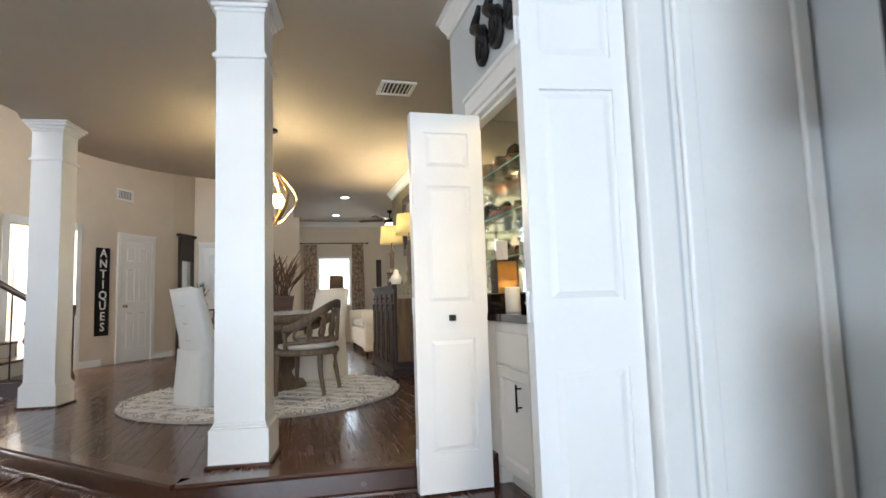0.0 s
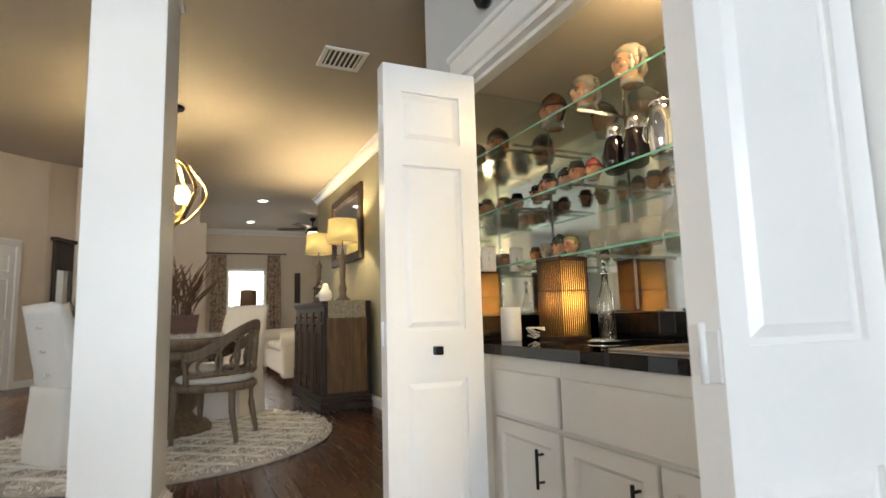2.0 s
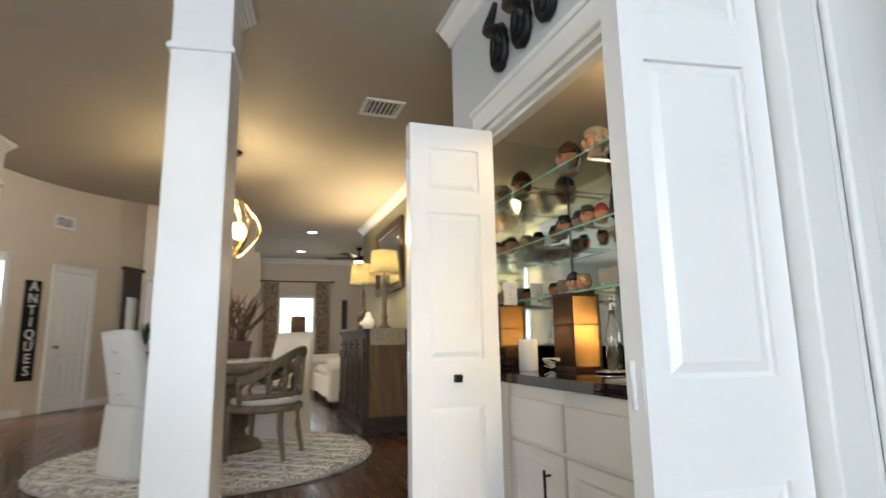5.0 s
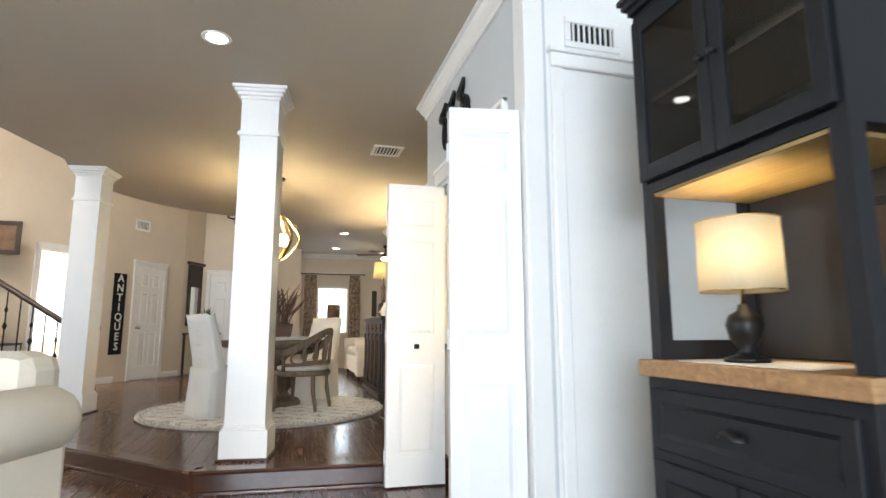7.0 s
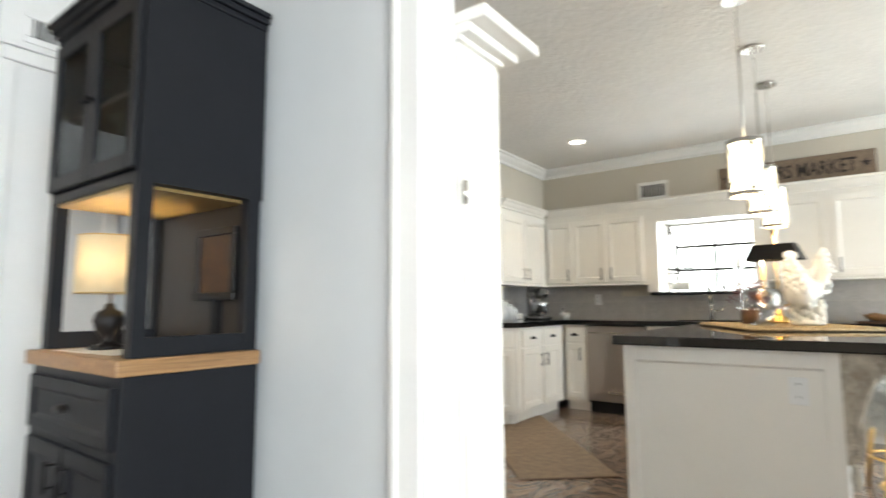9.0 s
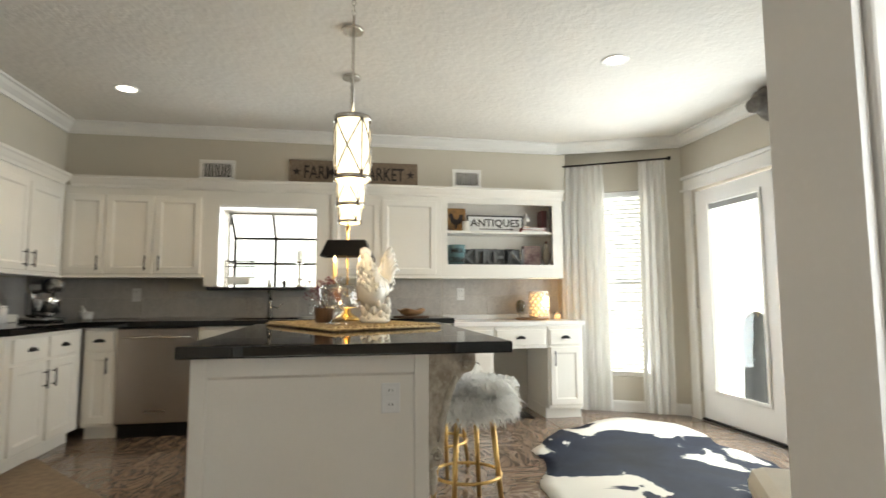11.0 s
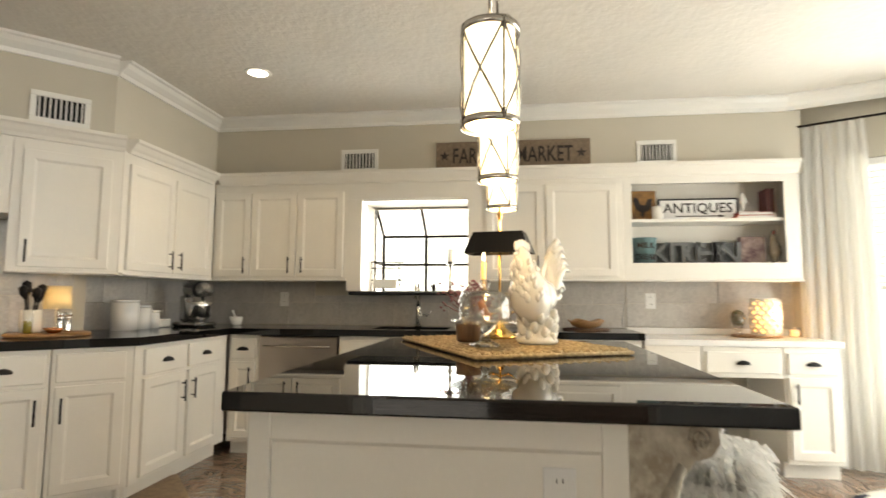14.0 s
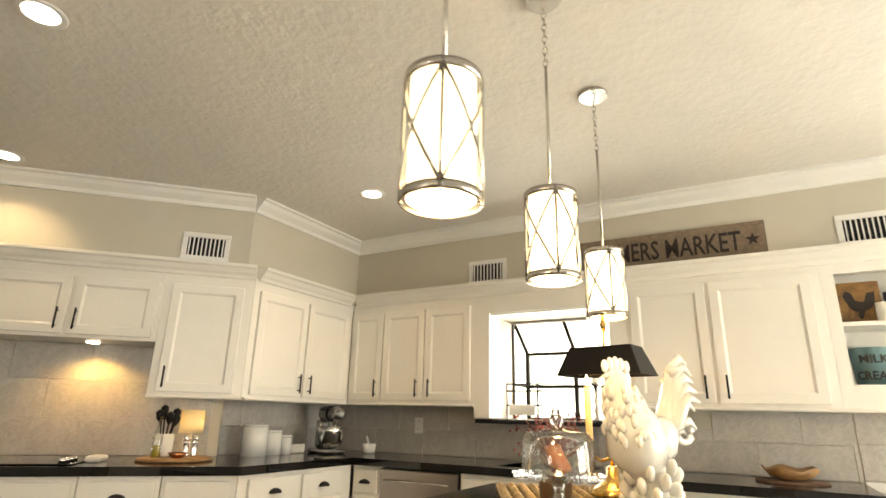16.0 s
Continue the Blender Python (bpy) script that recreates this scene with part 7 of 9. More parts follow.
dw = thing("dishwasher", "stainless dishwasher with a bar handle", "dishwasher", (BX, 0.38, 0), -90)
part("body", xbox(bm_new(), 0.005, 0.01, 0.10, 0.595, 0.57, 0.872), M_BLACK, dw)
part("door_panel", xbox(bm_new(), 0.004, -0.022, 0.12, 0.596, 0.0095, 0.868, 0.006), M_STEEL, dw)
part("handle", bar_pull(bm_new(), 0.30, 0.80, 0.50, -0.022, False), M_NICKEL, dw)
part("kick_plate", xbox(bm_new(), 0.005, 0.05, 0.0, 0.595, 0.06, 0.10), M_BLACK, dw)
part("badge", xbox(bm_new(), 0.22, -0.0235, 0.20, 0.38, -0.0221, 0.225), M_NICKEL, dw)

ob = thing("countertop", "black polished granite kitchen countertop", "countertop")
bm = bm_new()
xbox(bm, 5.88, -2.36, 0.878, 6.515, -1.0, CT), xbox(bm, 5.88, -0.44, 0.878, 6.515, 0.60, CT), xbox(bm, 5.88, -1.0, 0.878, 6.0, -0.44, CT), xbox(bm, 6.34, -1.0, 0.878, 6.515, -0.44, CT)
bmesh.ops.remove_doubles(bm, verts=bm.verts, dist=1e-5)
part("slab", bm, M_STONE, ob)
c0, c1 = Vector((4.905, 0.60)), Vector((4.905, 0.60)) + U * 2.15
part("slab", extrude_poly(bm_new(), [(6.515, 0.6005), (6.515, 1.355), (5.245, 1.355), (c1.x + 0.71, c1.y + 0.71), (c1.x, c1.y), (c0.x, c0.y)], 0.878, CT), M_STONE, ob)
sk = thing("kitchen_sink", "dark undermount kitchen sink", "sink", (0, 0, 0))
bm = bm_new()
xbox(bm, 6.0, -1.0, 0.70, 6.005, -0.44, 0.877), xbox(bm, 6.335, -1.0, 0.70, 6.34, -0.44, 0.877), xbox(bm, 6.005, -0.445, 0.70, 6.335, -0.44, 0.877), xbox(bm, 6.005, -1.0, 0.70, 6.335, -0.995, 0.877), xbox(bm, 6.0, -1.0, 0.695, 6.34, -0.44, 0.70)
part("bowl", bm, M_STEEL, sk)
fc = thing("kitchen_faucet", "brushed nickel pull-down kitchen faucet", "faucet", (6.42, -0.72, CT + 0.0005))
part("body", lathe(bm_new(), [(0.032, 0), (0.032, 0.01), (0.022, 0.02), (0.021, 0.16), (0.016, 0.18)], seg=16), M_NICKEL, fc)
part("spout", tube(bm_new(), [(0, 0, 0.17), (0, 0, 0.30)] + [(-0.07 + 0.07 * math.cos(math.pi * k / 10), 0, 0.30 + 0.07 * math.sin(math.pi * k / 10)) for k in range(1, 11)] + [(-0.143, 0, 0.22)], 0.014, 12), M_NICKEL, fc)
part("lever", tube(bm_new(), [(0, -0.02, 0.10), (0, -0.07, 0.085), (0, -0.11, 0.13)], [0.010, 0.008, 0.006], 8), M_NICKEL, fc)
so = bottle_thing("soap_dispenser", "clear glass soap dispenser on a white tray", "dispenser", (6.40, -1.10, CT + 0.0125), [(0.026, 0), (0.03, 0.008), (0.03, 0.11), (0.012, 0.13), (0.012, 0.145), (0.001, 0.146)], M_GLASS, [(0.014, 0.1465), (0.014, 0.16), (0.004, 0.165), (0.004, 0.19), (0.001, 0.19)], M_CHROME)
single("soap_tray", xbox(bm_new(), -0.06, -0.14, 0, 0.06, 0.10, 0.012, 0.004), M_CERAMIC, "white ceramic tray by the sink", "tray", (6.40, -1.12, CT + 0.0002))

# desk end
DZ = 0.885
ob = thing("desk_top", "white quartz desk counter with a low back lip", "countertop")
part("slab", xbox(bm_new(), 5.90, -3.60, 0.845, 6.515, -2.362, DZ, 0.004), M_DESKTOP, ob)
part("back_lip", xbox(bm_new(), 6.485, -3.60, DZ + 0.0005, 6.51, -2.362, DZ + 0.05, 0.004), M_DESKTOP, ob)
cabinet("white desk drawer cabinet with cup pulls", (BX, -2.365), -90, 0.36, 0.843, 0.58, [("slab", 0.02, 0.64, 0.34, 0.81, "cup", 0.18, 0.73), ("slab", 0.02, 0.40, 0.34, 0.62, "cup", 0.18, 0.52), ("slab", 0.02, 0.13, 0.34, 0.38, "cup", 0.18, 0.27)], M_CAB, 0, "desk cabinets", 0.10)
cabinet("white desk drawer above the knee space", (BX, -2.73), -90, 0.50, 0.20, 0.58, [("slab", 0.02, 0.03, 0.48, 0.17, "cup", 0.25, 0.10)], M_CAB, 0.642, "desk cabinets")
cabinet("white desk cabinet with a drawer and a door", (BX, -3.235), -90, 0.34, 0.843, 0.58, [("slab", 0.02, 0.67, 0.32, 0.81, "cup", 0.17, 0.74), ("door", 0.02, 0.13, 0.32, 0.65, "bar", 0.06, 0.55)], M_CAB, 0, "desk cabinets", 0.10)
jar = thing("water_jug", "clear plastic pet feeder jug on a dark base under the desk", "pet feeder", (6.15, -2.93, 0.001))
part("tray", xbox(bm_new(), -0.14, -0.20, 0, 0.14, 0.20, 0.012, 0.005), M_IRON, jar)
part("bowl", lathe(bm_new(), [(0.12, 0.0125), (0.13, 0.03), (0.11, 0.09), (0.10, 0.09), (0.09, 0.03), (0.001, 0.025)], (0, 0.05, 0), 20), M_NAVY, jar)
part("jug", lathe(bm_new(), [(0.06, 0.0265), (0.075, 0.06), (0.075, 0.30), (0.06, 0.33), (0.001, 0.335)], (0, 0.05, 0), 20), M_GLASS, jar)
# desk lamp and vase
dl = thing("mosaic_lamp", "pierced cream cylinder lamp glowing amber on the desk", "lamp", (6.28, -3.29, DZ + 0.0165))
dl.scale = (1.4, 1.4, 1.05)
single("wooden_tray", lathe(bm_new(), [(0.15, 0), (0.165, 0.006), (0.165, 0.016), (0.001, 0.0155)], seg=28), M_BUTCHER, "round wooden tray on the desk", "tray", (6.28, -3.22, DZ + 0.0005))
part("liner", lathe(bm_new(), [(0.052, 0.01), (0.058, 0.12), (0.052, 0.24), (0.001, 0.241)], seg=20), glow("amber_mosaic", (1.0, 0.50, 0.13), 3.6), dl, "glowing amber liner")
bm = bm_new()
for d in (1, -1):
    for k in range(10):
        tube(bm, [((0.062 + 0.008 * math.sin(math.pi * j / 10)) * math.cos(2 * math.pi * k / 10 + d * j * 0.25), (0.060 + 0.008 * math.sin(math.pi * j / 10)) * math.sin(2 * math.pi * k / 10 + d * j * 0.25), 0.245 * j / 10) for j in range(11)], 0.0085, 5)
for z in (0.003, 0.245):
    tube(bm, [(0.061 * math.cos(2 * math.pi * k / 20), 0.061 * math.sin(2 * math.pi * k / 20), z) for k in range(20)], 0.008, 6, True)
part("lattice", bm, M_CERAMIC, dl)
lamp("mosaic_light", "POINT", (6.17, -3.33, DZ + 0.17), 5.5, AMBER, 0.05)
vt = thing("votive_candle", "small amber glass votive, lit, on the desk", "candle", (6.32, -3.50, DZ + 0.0008))
part("cup", lathe(bm_new(), [(0.030, 0), (0.034, 0.004), (0.036, 0.07), (0.033, 0.07), (0.031, 0.008), (0.001, 0.007)], seg=18), M_GLASS, vt)
part("candle", lathe(bm_new(), [(0.029, 0.0085), (0.029, 0.05), (0.001, 0.052)], seg=16), glow("lit_votive_wax", (1.0, 0.55, 0.18), 4.0), vt, "glowing amber candle")
vz = bottle_thing("potpourri_vase", "glass footed vase filled with dried flowers", "vase", (6.30, -3.11, DZ + 0.0168), [(0.03, 0), (0.03, 0.006), (0.012, 0.02), (0.03, 0.05), (0.045, 0.09), (0.05, 0.15), (0.046, 0.15), (0.001, 0.06)], M_GLASS)
part("petals", lathe(bm_new(), [(0.001, 0.062), (0.035, 0.07), (0.043, 0.12), (0.040, 0.16), (0.015, 0.175), (0.001, 0.178)], seg=11), surface("dried_petals", (0.25, 0.17, 0.10), 0.8, vary=0.6, scale=60, second=(0.05, 0.08, 0.03)), vz)
bowl = bottle_thing("wooden_bowl", "live-edge wooden bowl on a woven round mat", "bowl", (6.25, -2.02, CT + 0.0095), [(0.05, 0), (0.10, 0.02), (0.135, 0.062), (0.125, 0.062), (0.09, 0.024), (0.001, 0.012)], M_BUTCHER, seg=26)
for v in bowl.children[0].data.vertices:
    if v.co.z > 0.05:
        v.co.z += 0.010 * math.sin(5 * math.atan2(v.co.y, v.co.x))
single("woven_mat", lathe(bm_new(), [(0.17, 0), (0.17, 0.009), (0.001, 0.0085)], seg=30), M_STRAW, "round woven mat under the bowl", "mat", (6.25, -2.02, CT + 0.0002))

# items by the range
D2 = Vector((0.7071, 0.7071))


def by_range(s, off):
    q = Vector((4.905, 0.60)) + U * s + D2 * off
    return (q.x, q.y, CT + 0.0005)


brd = single("serving_board", lathe(bm_new(), [(0.20, 0), (0.215, 0.008), (0.205, 0.018), (0.001, 0.017)], seg=30), M_BUTCHER, "live-edge wooden serving board on the counter", "board", by_range(0.41, 0.40))
bx, by, bz = by_range(0.41, 0.40)
cr = bottle_thing("utensil_crock", "white ceramic utensil crock with black spoons", "crock", (bx - 0.02, by + 0.10, bz + 0.018), [(0.05, 0), (0.055, 0.006), (0.055, 0.13), (0.049, 0.13), (0.048, 0.01), (0.001, 0.009)], M_CERAMIC)
for k, (dx, dy, h) in enumerate(((-0.035, 0.01, 0.27), (0.0, 0.03, 0.30), (0.035, -0.01, 0.28), (0.06, 0.02, 0.24), (-0.01, -0.03, 0.26))):
    part("spoon", tube(bm_new(), [(dx * 0.3, dy * 0.3, 0.012), (dx, dy, h * 0.7), (dx * 1.25, dy * 1.25, h * 0.82), (dx * 1.4, dy * 1.4, h * 0.95), (dx * 1.5, dy * 1.5, h)], [0.005, 0.005, 0.022, 0.024, 0.006], 8), M_BLACK, cr, "black cooking spoon")
oil = bottle_thing("oil_bottle", "square glass bottle of olive oil", "bottle", (bx - 0.11, by + 0.03, bz + 0.018), [(0.03, 0), (0.032, 0.005), (0.032, 0.13), (0.012, 0.17), (0.011, 0.23), (0.001, 0.231)], M_GLASS, [(0.013, 0.2315), (0.013, 0.25), (0.001, 0.251)], M_BLACK, seg=4)
part("oil", lathe(bm_new(), [(0.028, 0.004), (0.028, 0.07), (0.001, 0.071)], seg=4), surface("olive_oil", (0.35, 0.28, 0.03), 0.1, relief=0), oil)
tl = thing("accent_lamp", "small lamp with a pale drum shade, lit warm", "lamp", (bx + 0.15, by + 0.09, bz + 0.0005))
part("base", lathe(bm_new(), [(0.045, 0), (0.045, 0.01), (0.012, 0.02), (0.012, 0.15)], seg=14), M_CHROME, tl)
part("shade", lathe(bm_new(), [(0.072, 0.15), (0.068, 0.29), (0.065, 0.29), (0.069, 0.15)], seg=22), M_LIN, tl, "glowing drum shade")
part("bulb", lathe(bm_new(), [(0.001, 0.155), (0.015, 0.17), (0.018, 0.20), (0.001, 0.22)], seg=10), M_BULB, tl)
lamp("accent_light", "POINT", (bx + 0.15, by + 0.09, bz + 0.235), 1.2, WARM, 0.02)
for dx in (0.04, 0.10):
    bottle_thing("pepper_mill", "chrome and glass pepper mill", "mill", (bx + dx, by - 0.03, bz + 0.018), [(0.02, 0), (0.022, 0.01), (0.017, 0.03), (0.018, 0.08), (0.021, 0.09), (0.001, 0.091)], M_CHROME, [(0.021, 0.0915), (0.02, 0.115), (0.001, 0.125)], M_CHROME, grp="pepper mills")
bottle_thing("copper_dish", "small copper dish on the board", "dish", (bx - 0.03, by - 0.06, bz + 0.018), [(0.03, 0), (0.055, 0.03), (0.05, 0.03), (0.001, 0.006)], surface("copper", (0.55, 0.22, 0.10), 0.25, 1.0, vary=0.2))
single("towel_stack", xbox(bm_new(), -0.07, -0.04, 0, 0.07, 0.04, 0.035, 0.015), M_LINEN, "folded white dish towel by the cooktop", "towel", by_range(0.80, 0.30), 40)
ckt = thing("cooktop", "black glass cooktop with chrome knobs set in the counter", "cooktop", by_range(1.25, 0.30), -45)
part("glass", xbox(bm_new(), -0.40, -0.22, 0, 0.40, 0.26, 0.006, 0.002), M_STONE, ckt)
for k in range(4):
    part("knob", lathe(bm_new(), [(0.02, 0.0065), (0.02, 0.024), (0.016, 0.028), (0.001, 0.029)], (0.33, -0.14 + 0.055 * k, 0), 14), M_CHROME, ckt, "chrome knob")
for k, (dx, r, h) in enumerate(((-0.05, 0.085, 0.205), (0.115, 0.062, 0.165), (0.235, 0.05, 0.13))):
    cn = bottle_thing("canister", "white stone canister with a flat lid" if k else "large white stone canister with a flat lid", "canister", (5.52 + dx, 1.14, CT + 0.0005), [(r, 0), (r, h - 0.02), (r - 0.004, h - 0.018)], M_DESKTOP, [(r, h - 0.0175), (r, h), (0.001, h + 0.001)], M_DESKTOP, "white canisters", 26)
single("butter_dish", xbox(bm_new(), -0.08, -0.045, 0, 0.08, 0.045, 0.065, 0.012), M_CERAMIC, "white covered butter dish", "dish", (5.87, 1.16, CT + 0.0005))
M_MIXER = surface("silver_enamel", (0.33, 0.32, 0.31), 0.22, 0.85, vary=0.08, coat=0.5)
sm = thing("stand_mixer", "silver stand mixer with a steel bowl", "mixer", (6.07, 1.02, CT + 0.0005), -20)
part("foot", xbox(bm_new(), -0.10, -0.16, 0, 0.10, 0.12, 0.035, 0.016), M_MIXER, sm)
part("column", xbox(bm_new(), -0.045, 0.04, 0.0355, 0.045, 0.115, 0.24, 0.02), M_MIXER, sm)
part("head", lathe(bm_new(), [(0.02, -0.20), (0.052, -0.17), (0.06, -0.06), (0.055, 0.06), (0.03, 0.10)], seg=18, m=pose(0, 0, 0.285, -90)), M_MIXER, sm)
part("band", lathe(bm_new(), [(0.0605, -0.09), (0.0615, -0.085), (0.0615, -0.06), (0.0605, -0.055)], seg=18, m=pose(0, 0, 0.285, -90)), M_BLACK, sm)
part("bowl", lathe(bm_new(), [(0.05, 0.036), (0.085, 0.08), (0.10, 0.16), (0.104, 0.19), (0.10, 0.19), (0.001, 0.06)], (0, -0.07, 0), 22), M_CHROME, sm, "polished steel bowl")
part("beater", lathe(bm_new(), [(0.01, 0.10), (0.035, 0.13), (0.01, 0.23)], (0, -0.11, 0), 10), M_NICKEL, sm)
mo = bottle_thing("mortar", "white marble mortar with pestle", "mortar", (6.30, 0.78, CT + 0.0005), [(0.03, 0), (0.045, 0.01), (0.055, 0.07), (0.048, 0.07), (0.001, 0.03)], M_DESKTOP)
part("pestle", tube(bm_new(), [(0, 0, 0.035), (0.03, 0.05, 0.12)], [0.014, 0.009], 8), M_DESKTOP, mo)
for m in (pose(6.513, 0.46, 1.14, 0, 0, -90), pose(6.513, -2.55, 1.14, 0, 0, -90)):
    wall_plate("white electrical outlet on the tiled wall", m, "outlet")

# signs and display
fs = thing("wall_sign", "weathered plank sign lettered farmers market with stars", "sign", (6.278, -1.48, 2.165), -90)
part("board", xbox(bm_new(), -0.60, -0.025, 0, 0.60, 0, 0.225, 0.004), M_BOARD, fs)
M_INK = surface("dark_brown_ink", (0.030, 0.020, 0.015), 0.7, vary=0.3, scale=30)
bm = letters("FARMERS MARKET", 0.165, 0.002)
b0 = [v.co.x for v in bm.verts]
moved(bm, Matrix.Diagonal((0.93 / (max(b0) - min(b0)), 1, 1.05, 1)))
moved(bm, pose(0, -0.0272, 0.052))
part("lettering", bm, M_INK, fs, "dark stencilled words")
for x in (-0.53, 0.53):
    bm = bm_new()
    pts = [((0.042 if k % 2 == 0 else 0.017) * math.sin(math.pi * k / 5), (0.042 if k % 2 == 0 else 0.017) * math.cos(math.pi * k / 5)) for k in range(10)]
    extrude_poly(bm, pts, -0.002, 0.002)
    part("star", moved(bm, pose(x, -0.0272, 0.112, 90)), M_INK, fs)


def cub(y, z):
    return (6.36, y, z)


sg = thing("small_sign", "white framed sign lettered antiques with an arrow", "sign", cub(-2.875, 1.7485), -90)
bm = bm_new()
for a in ((-0.29, 0, 0.29, 0.012), (-0.29, 0.158, 0.29, 0.17), (-0.29, 0.012, -0.278, 0.158), (0.278, 0.012, 0.29, 0.158)):
    xbox(bm, a[0], -0.02, a[1], a[2], 0.004, a[3], 0.002)
part("frame", bm, M_BLACK, sg)
part("face", xbox(bm_new(), -0.278, -0.012, 0.012, 0.278, 0.0, 0.158), M_WHITE, sg)
part("lettering", moved(letters("ANTIQUES", 0.105, 0.0015), pose(0, -0.0138, 0.062)), M_INK, sg, "black words")
bm = bm_new()
xbox(bm, -0.16, -0.0145, 0.031, 0.19, -0.0122, 0.038), xbox(bm, 0.15, -0.0145, 0.026, 0.175, -0.01221, 0.043)
part("arrow", bm, M_INK, sg)
kt = thing("letter_sign", "grey wooden cut-out letters reading kitchen", "sign", cub(-2.84, 1.4205), -90)
for k, c in enumerate("KITCHEN"):
    bm = letters(c, 0.235, 0.012)
    part("letter", moved(bm, pose(-0.245 + k * 0.082, -0.02, 0.0)), surface("grey_washed_wood", (0.15, 0.155, 0.155), 0.7, vary=0.3, scale=20), kt)
part("base", xbox(bm_new(), -0.29, -0.006, 0.0, 0.29, 0.012, 0.16, 0.002), surface("dark_grey_wood", (0.08, 0.085, 0.085), 0.8), kt)
rp = thing("rooster_picture", "ochre block picture of a dark rooster silhouette", "picture", cub(-2.46, 1.7485), -90)
part("block", xbox(bm_new(), -0.11, -0.02, 0, 0.11, 0.01, 0.235, 0.003), surface("ochre_print", (0.30, 0.15, 0.04), 0.6, vary=0.45, scale=14, second=(0.10, 0.05, 0.02)), rp)
bm = bm_new()
extrude_poly(bm, [(-0.06, 0.16), (-0.045, 0.185), (-0.02, 0.175), (-0.005, 0.13), (0.03, 0.12), (0.05, 0.17), (0.085, 0.175), (0.08, 0.12), (0.06, 0.085), (0.03, 0.07), (0.015, 0.03), (0.0, 0.03), (0.0, 0.068), (-0.035, 0.09), (-0.05, 0.13)], -0.001, 0.001)
part("silhouette", moved(bm, pose(0, -0.0212, 0, 90)), M_INK, rp)
bottle_thing("votive_jar", "frosted white votive jar on the display shelf", "jar", (6.28, -2.565, 1.7485), [(0.035, 0), (0.04, 0.006), (0.04, 0.10), (0.036, 0.10), (0.001, 0.02)], M_CERAMIC)
pa = bottle_thing("milk_pail", "teal metal pail lettered milk cream", "pail", (6.34, -2.47, 1.4205), [(0.075, 0), (0.095, 0.19), (0.099, 0.195), (0.091, 0.195), (0.07, 0.01), (0.001, 0.008)], surface("teal_enamel", (0.12, 0.22, 0.23), 0.45, vary=0.3, scale=12))
for txt, z in (("MILK", 0.115), ("CREAM", 0.03)):
    bm = letters(txt, 0.06, 0.002)
    for v in bm.verts:
        a, rr = v.co.x / 0.088, 0.0755 + 0.02 * (v.co.z + z) / 0.19 + 0.001 - v.co.y
        v.co.x, v.co.y, v.co.z = -rr * math.cos(a), -rr * math.sin(a), v.co.z + z
    part("lettering", bm, M_INK, pa, "dark raised words")
cap = thing("finial_ornament", "white fleur finial on a stack of books", "ornament", cub(-3.20, 1.7975), -90)
part("base", xbox(bm_new(), -0.035, -0.03, 0, 0.035, 0.03, 0.02, 0.004), M_CERAMIC, cap)
part("fleur", tube(bm_new(), [(0, 0, 0.02), (0, 0, 0.06), (0, 0, 0.09), (0, 0, 0.13), (0, 0, 0.16)], [0.01, 0.012, 0.03, 0.018, 0.002], 10), M_CERAMIC, cap)
for s in (-1, 1):
    part("petal", tube(bm_new(), [(0, 0, 0.06), (s * 0.03, 0, 0.09), (s * 0.045, 0, 0.075), (s * 0.038, 0, 0.055)], [0.008, 0.011, 0.009, 0.004], 8), M_CERAMIC, cap)
for k, (c, w) in enumerate((((0.45, 0.06, 0.03), 0.26), ((0.30, 0.035, 0.02), 0.24))):
    b = thing("book", "red hardback book lying in a stack", "book", cub(-3.25, 1.7485 + 0.0245 * k), -90, "stacked books")
    part("cover", xbox(bm_new(), -w / 2, -0.10, 0, w / 2, 0.08, 0.024, 0.002), surface("red_cover", c, 0.5), b)
    part("pages", xbox(bm_new(), -w / 2 + 0.004, -0.1008, 0.003, w / 2 - 0.004, -0.0995, 0.021), M_LINEN, b)
for k, c in enumerate(((0.12, 0.03, 0.03), (0.10, 0.035, 0.03))):
    b = thing("book", "dark maroon upright book", "book", cub(-3.36 - 0.03 * k, 1.7975 if k == 0 else 1.7975), -90, "upright books")
    part("cover", xbox(bm_new(), -0.013, -0.06, 0, 0.013, 0.08, 0.18, 0.003), surface("maroon_cover", c, 0.5), b)
pq = single("checked_block", xbox(bm_new(), -0.09, -0.03, 0, 0.09, 0.03, 0.20, 0.004), surface("checked_cloth", (0.30, 0.22, 0.19), 0.8, vary=0.3, scale=14, second=(0.10, 0.05, 0.05)), "brown and cream checked fabric block", "decor", cub(-3.25, 1.4205), -90)
rr = thing("rooster_figurine", "small painted rooster figurine with a red comb", "figurine", cub(-3.41, 1.4205), -90)
part("body", lathe(bm_new(), [(0.03, 0), (0.02, 0.03), (0.045, 0.08), (0.04, 0.13), (0.02, 0.18), (0.022, 0.21), (0.001, 0.225)], seg=14), M_GREY, rr)
part("comb", xbox(bm_new(), -0.006, -0.02, 0.22, 0.006, 0.02, 0.25, 0.003), M_RED, rr, "red comb")
for m, w, h in ((pose(6.279, -0.25, 2.265, 0, 0, -90), 0.31, 0.19), (pose(6.279, -2.57, 2.265, 0, 0, -90), 0.29, 0.19), (Matrix.Translation((*(Vector((5.10, 1.0)) + U * 0.28 + Vector((-0.0008, -0.0008))), 2.265)) @ pose(0, 0, 0, 0, 0, -45), 0.30, 0.19)):
    air_vent("white metal register in the greige wall", m, w, h, 9)
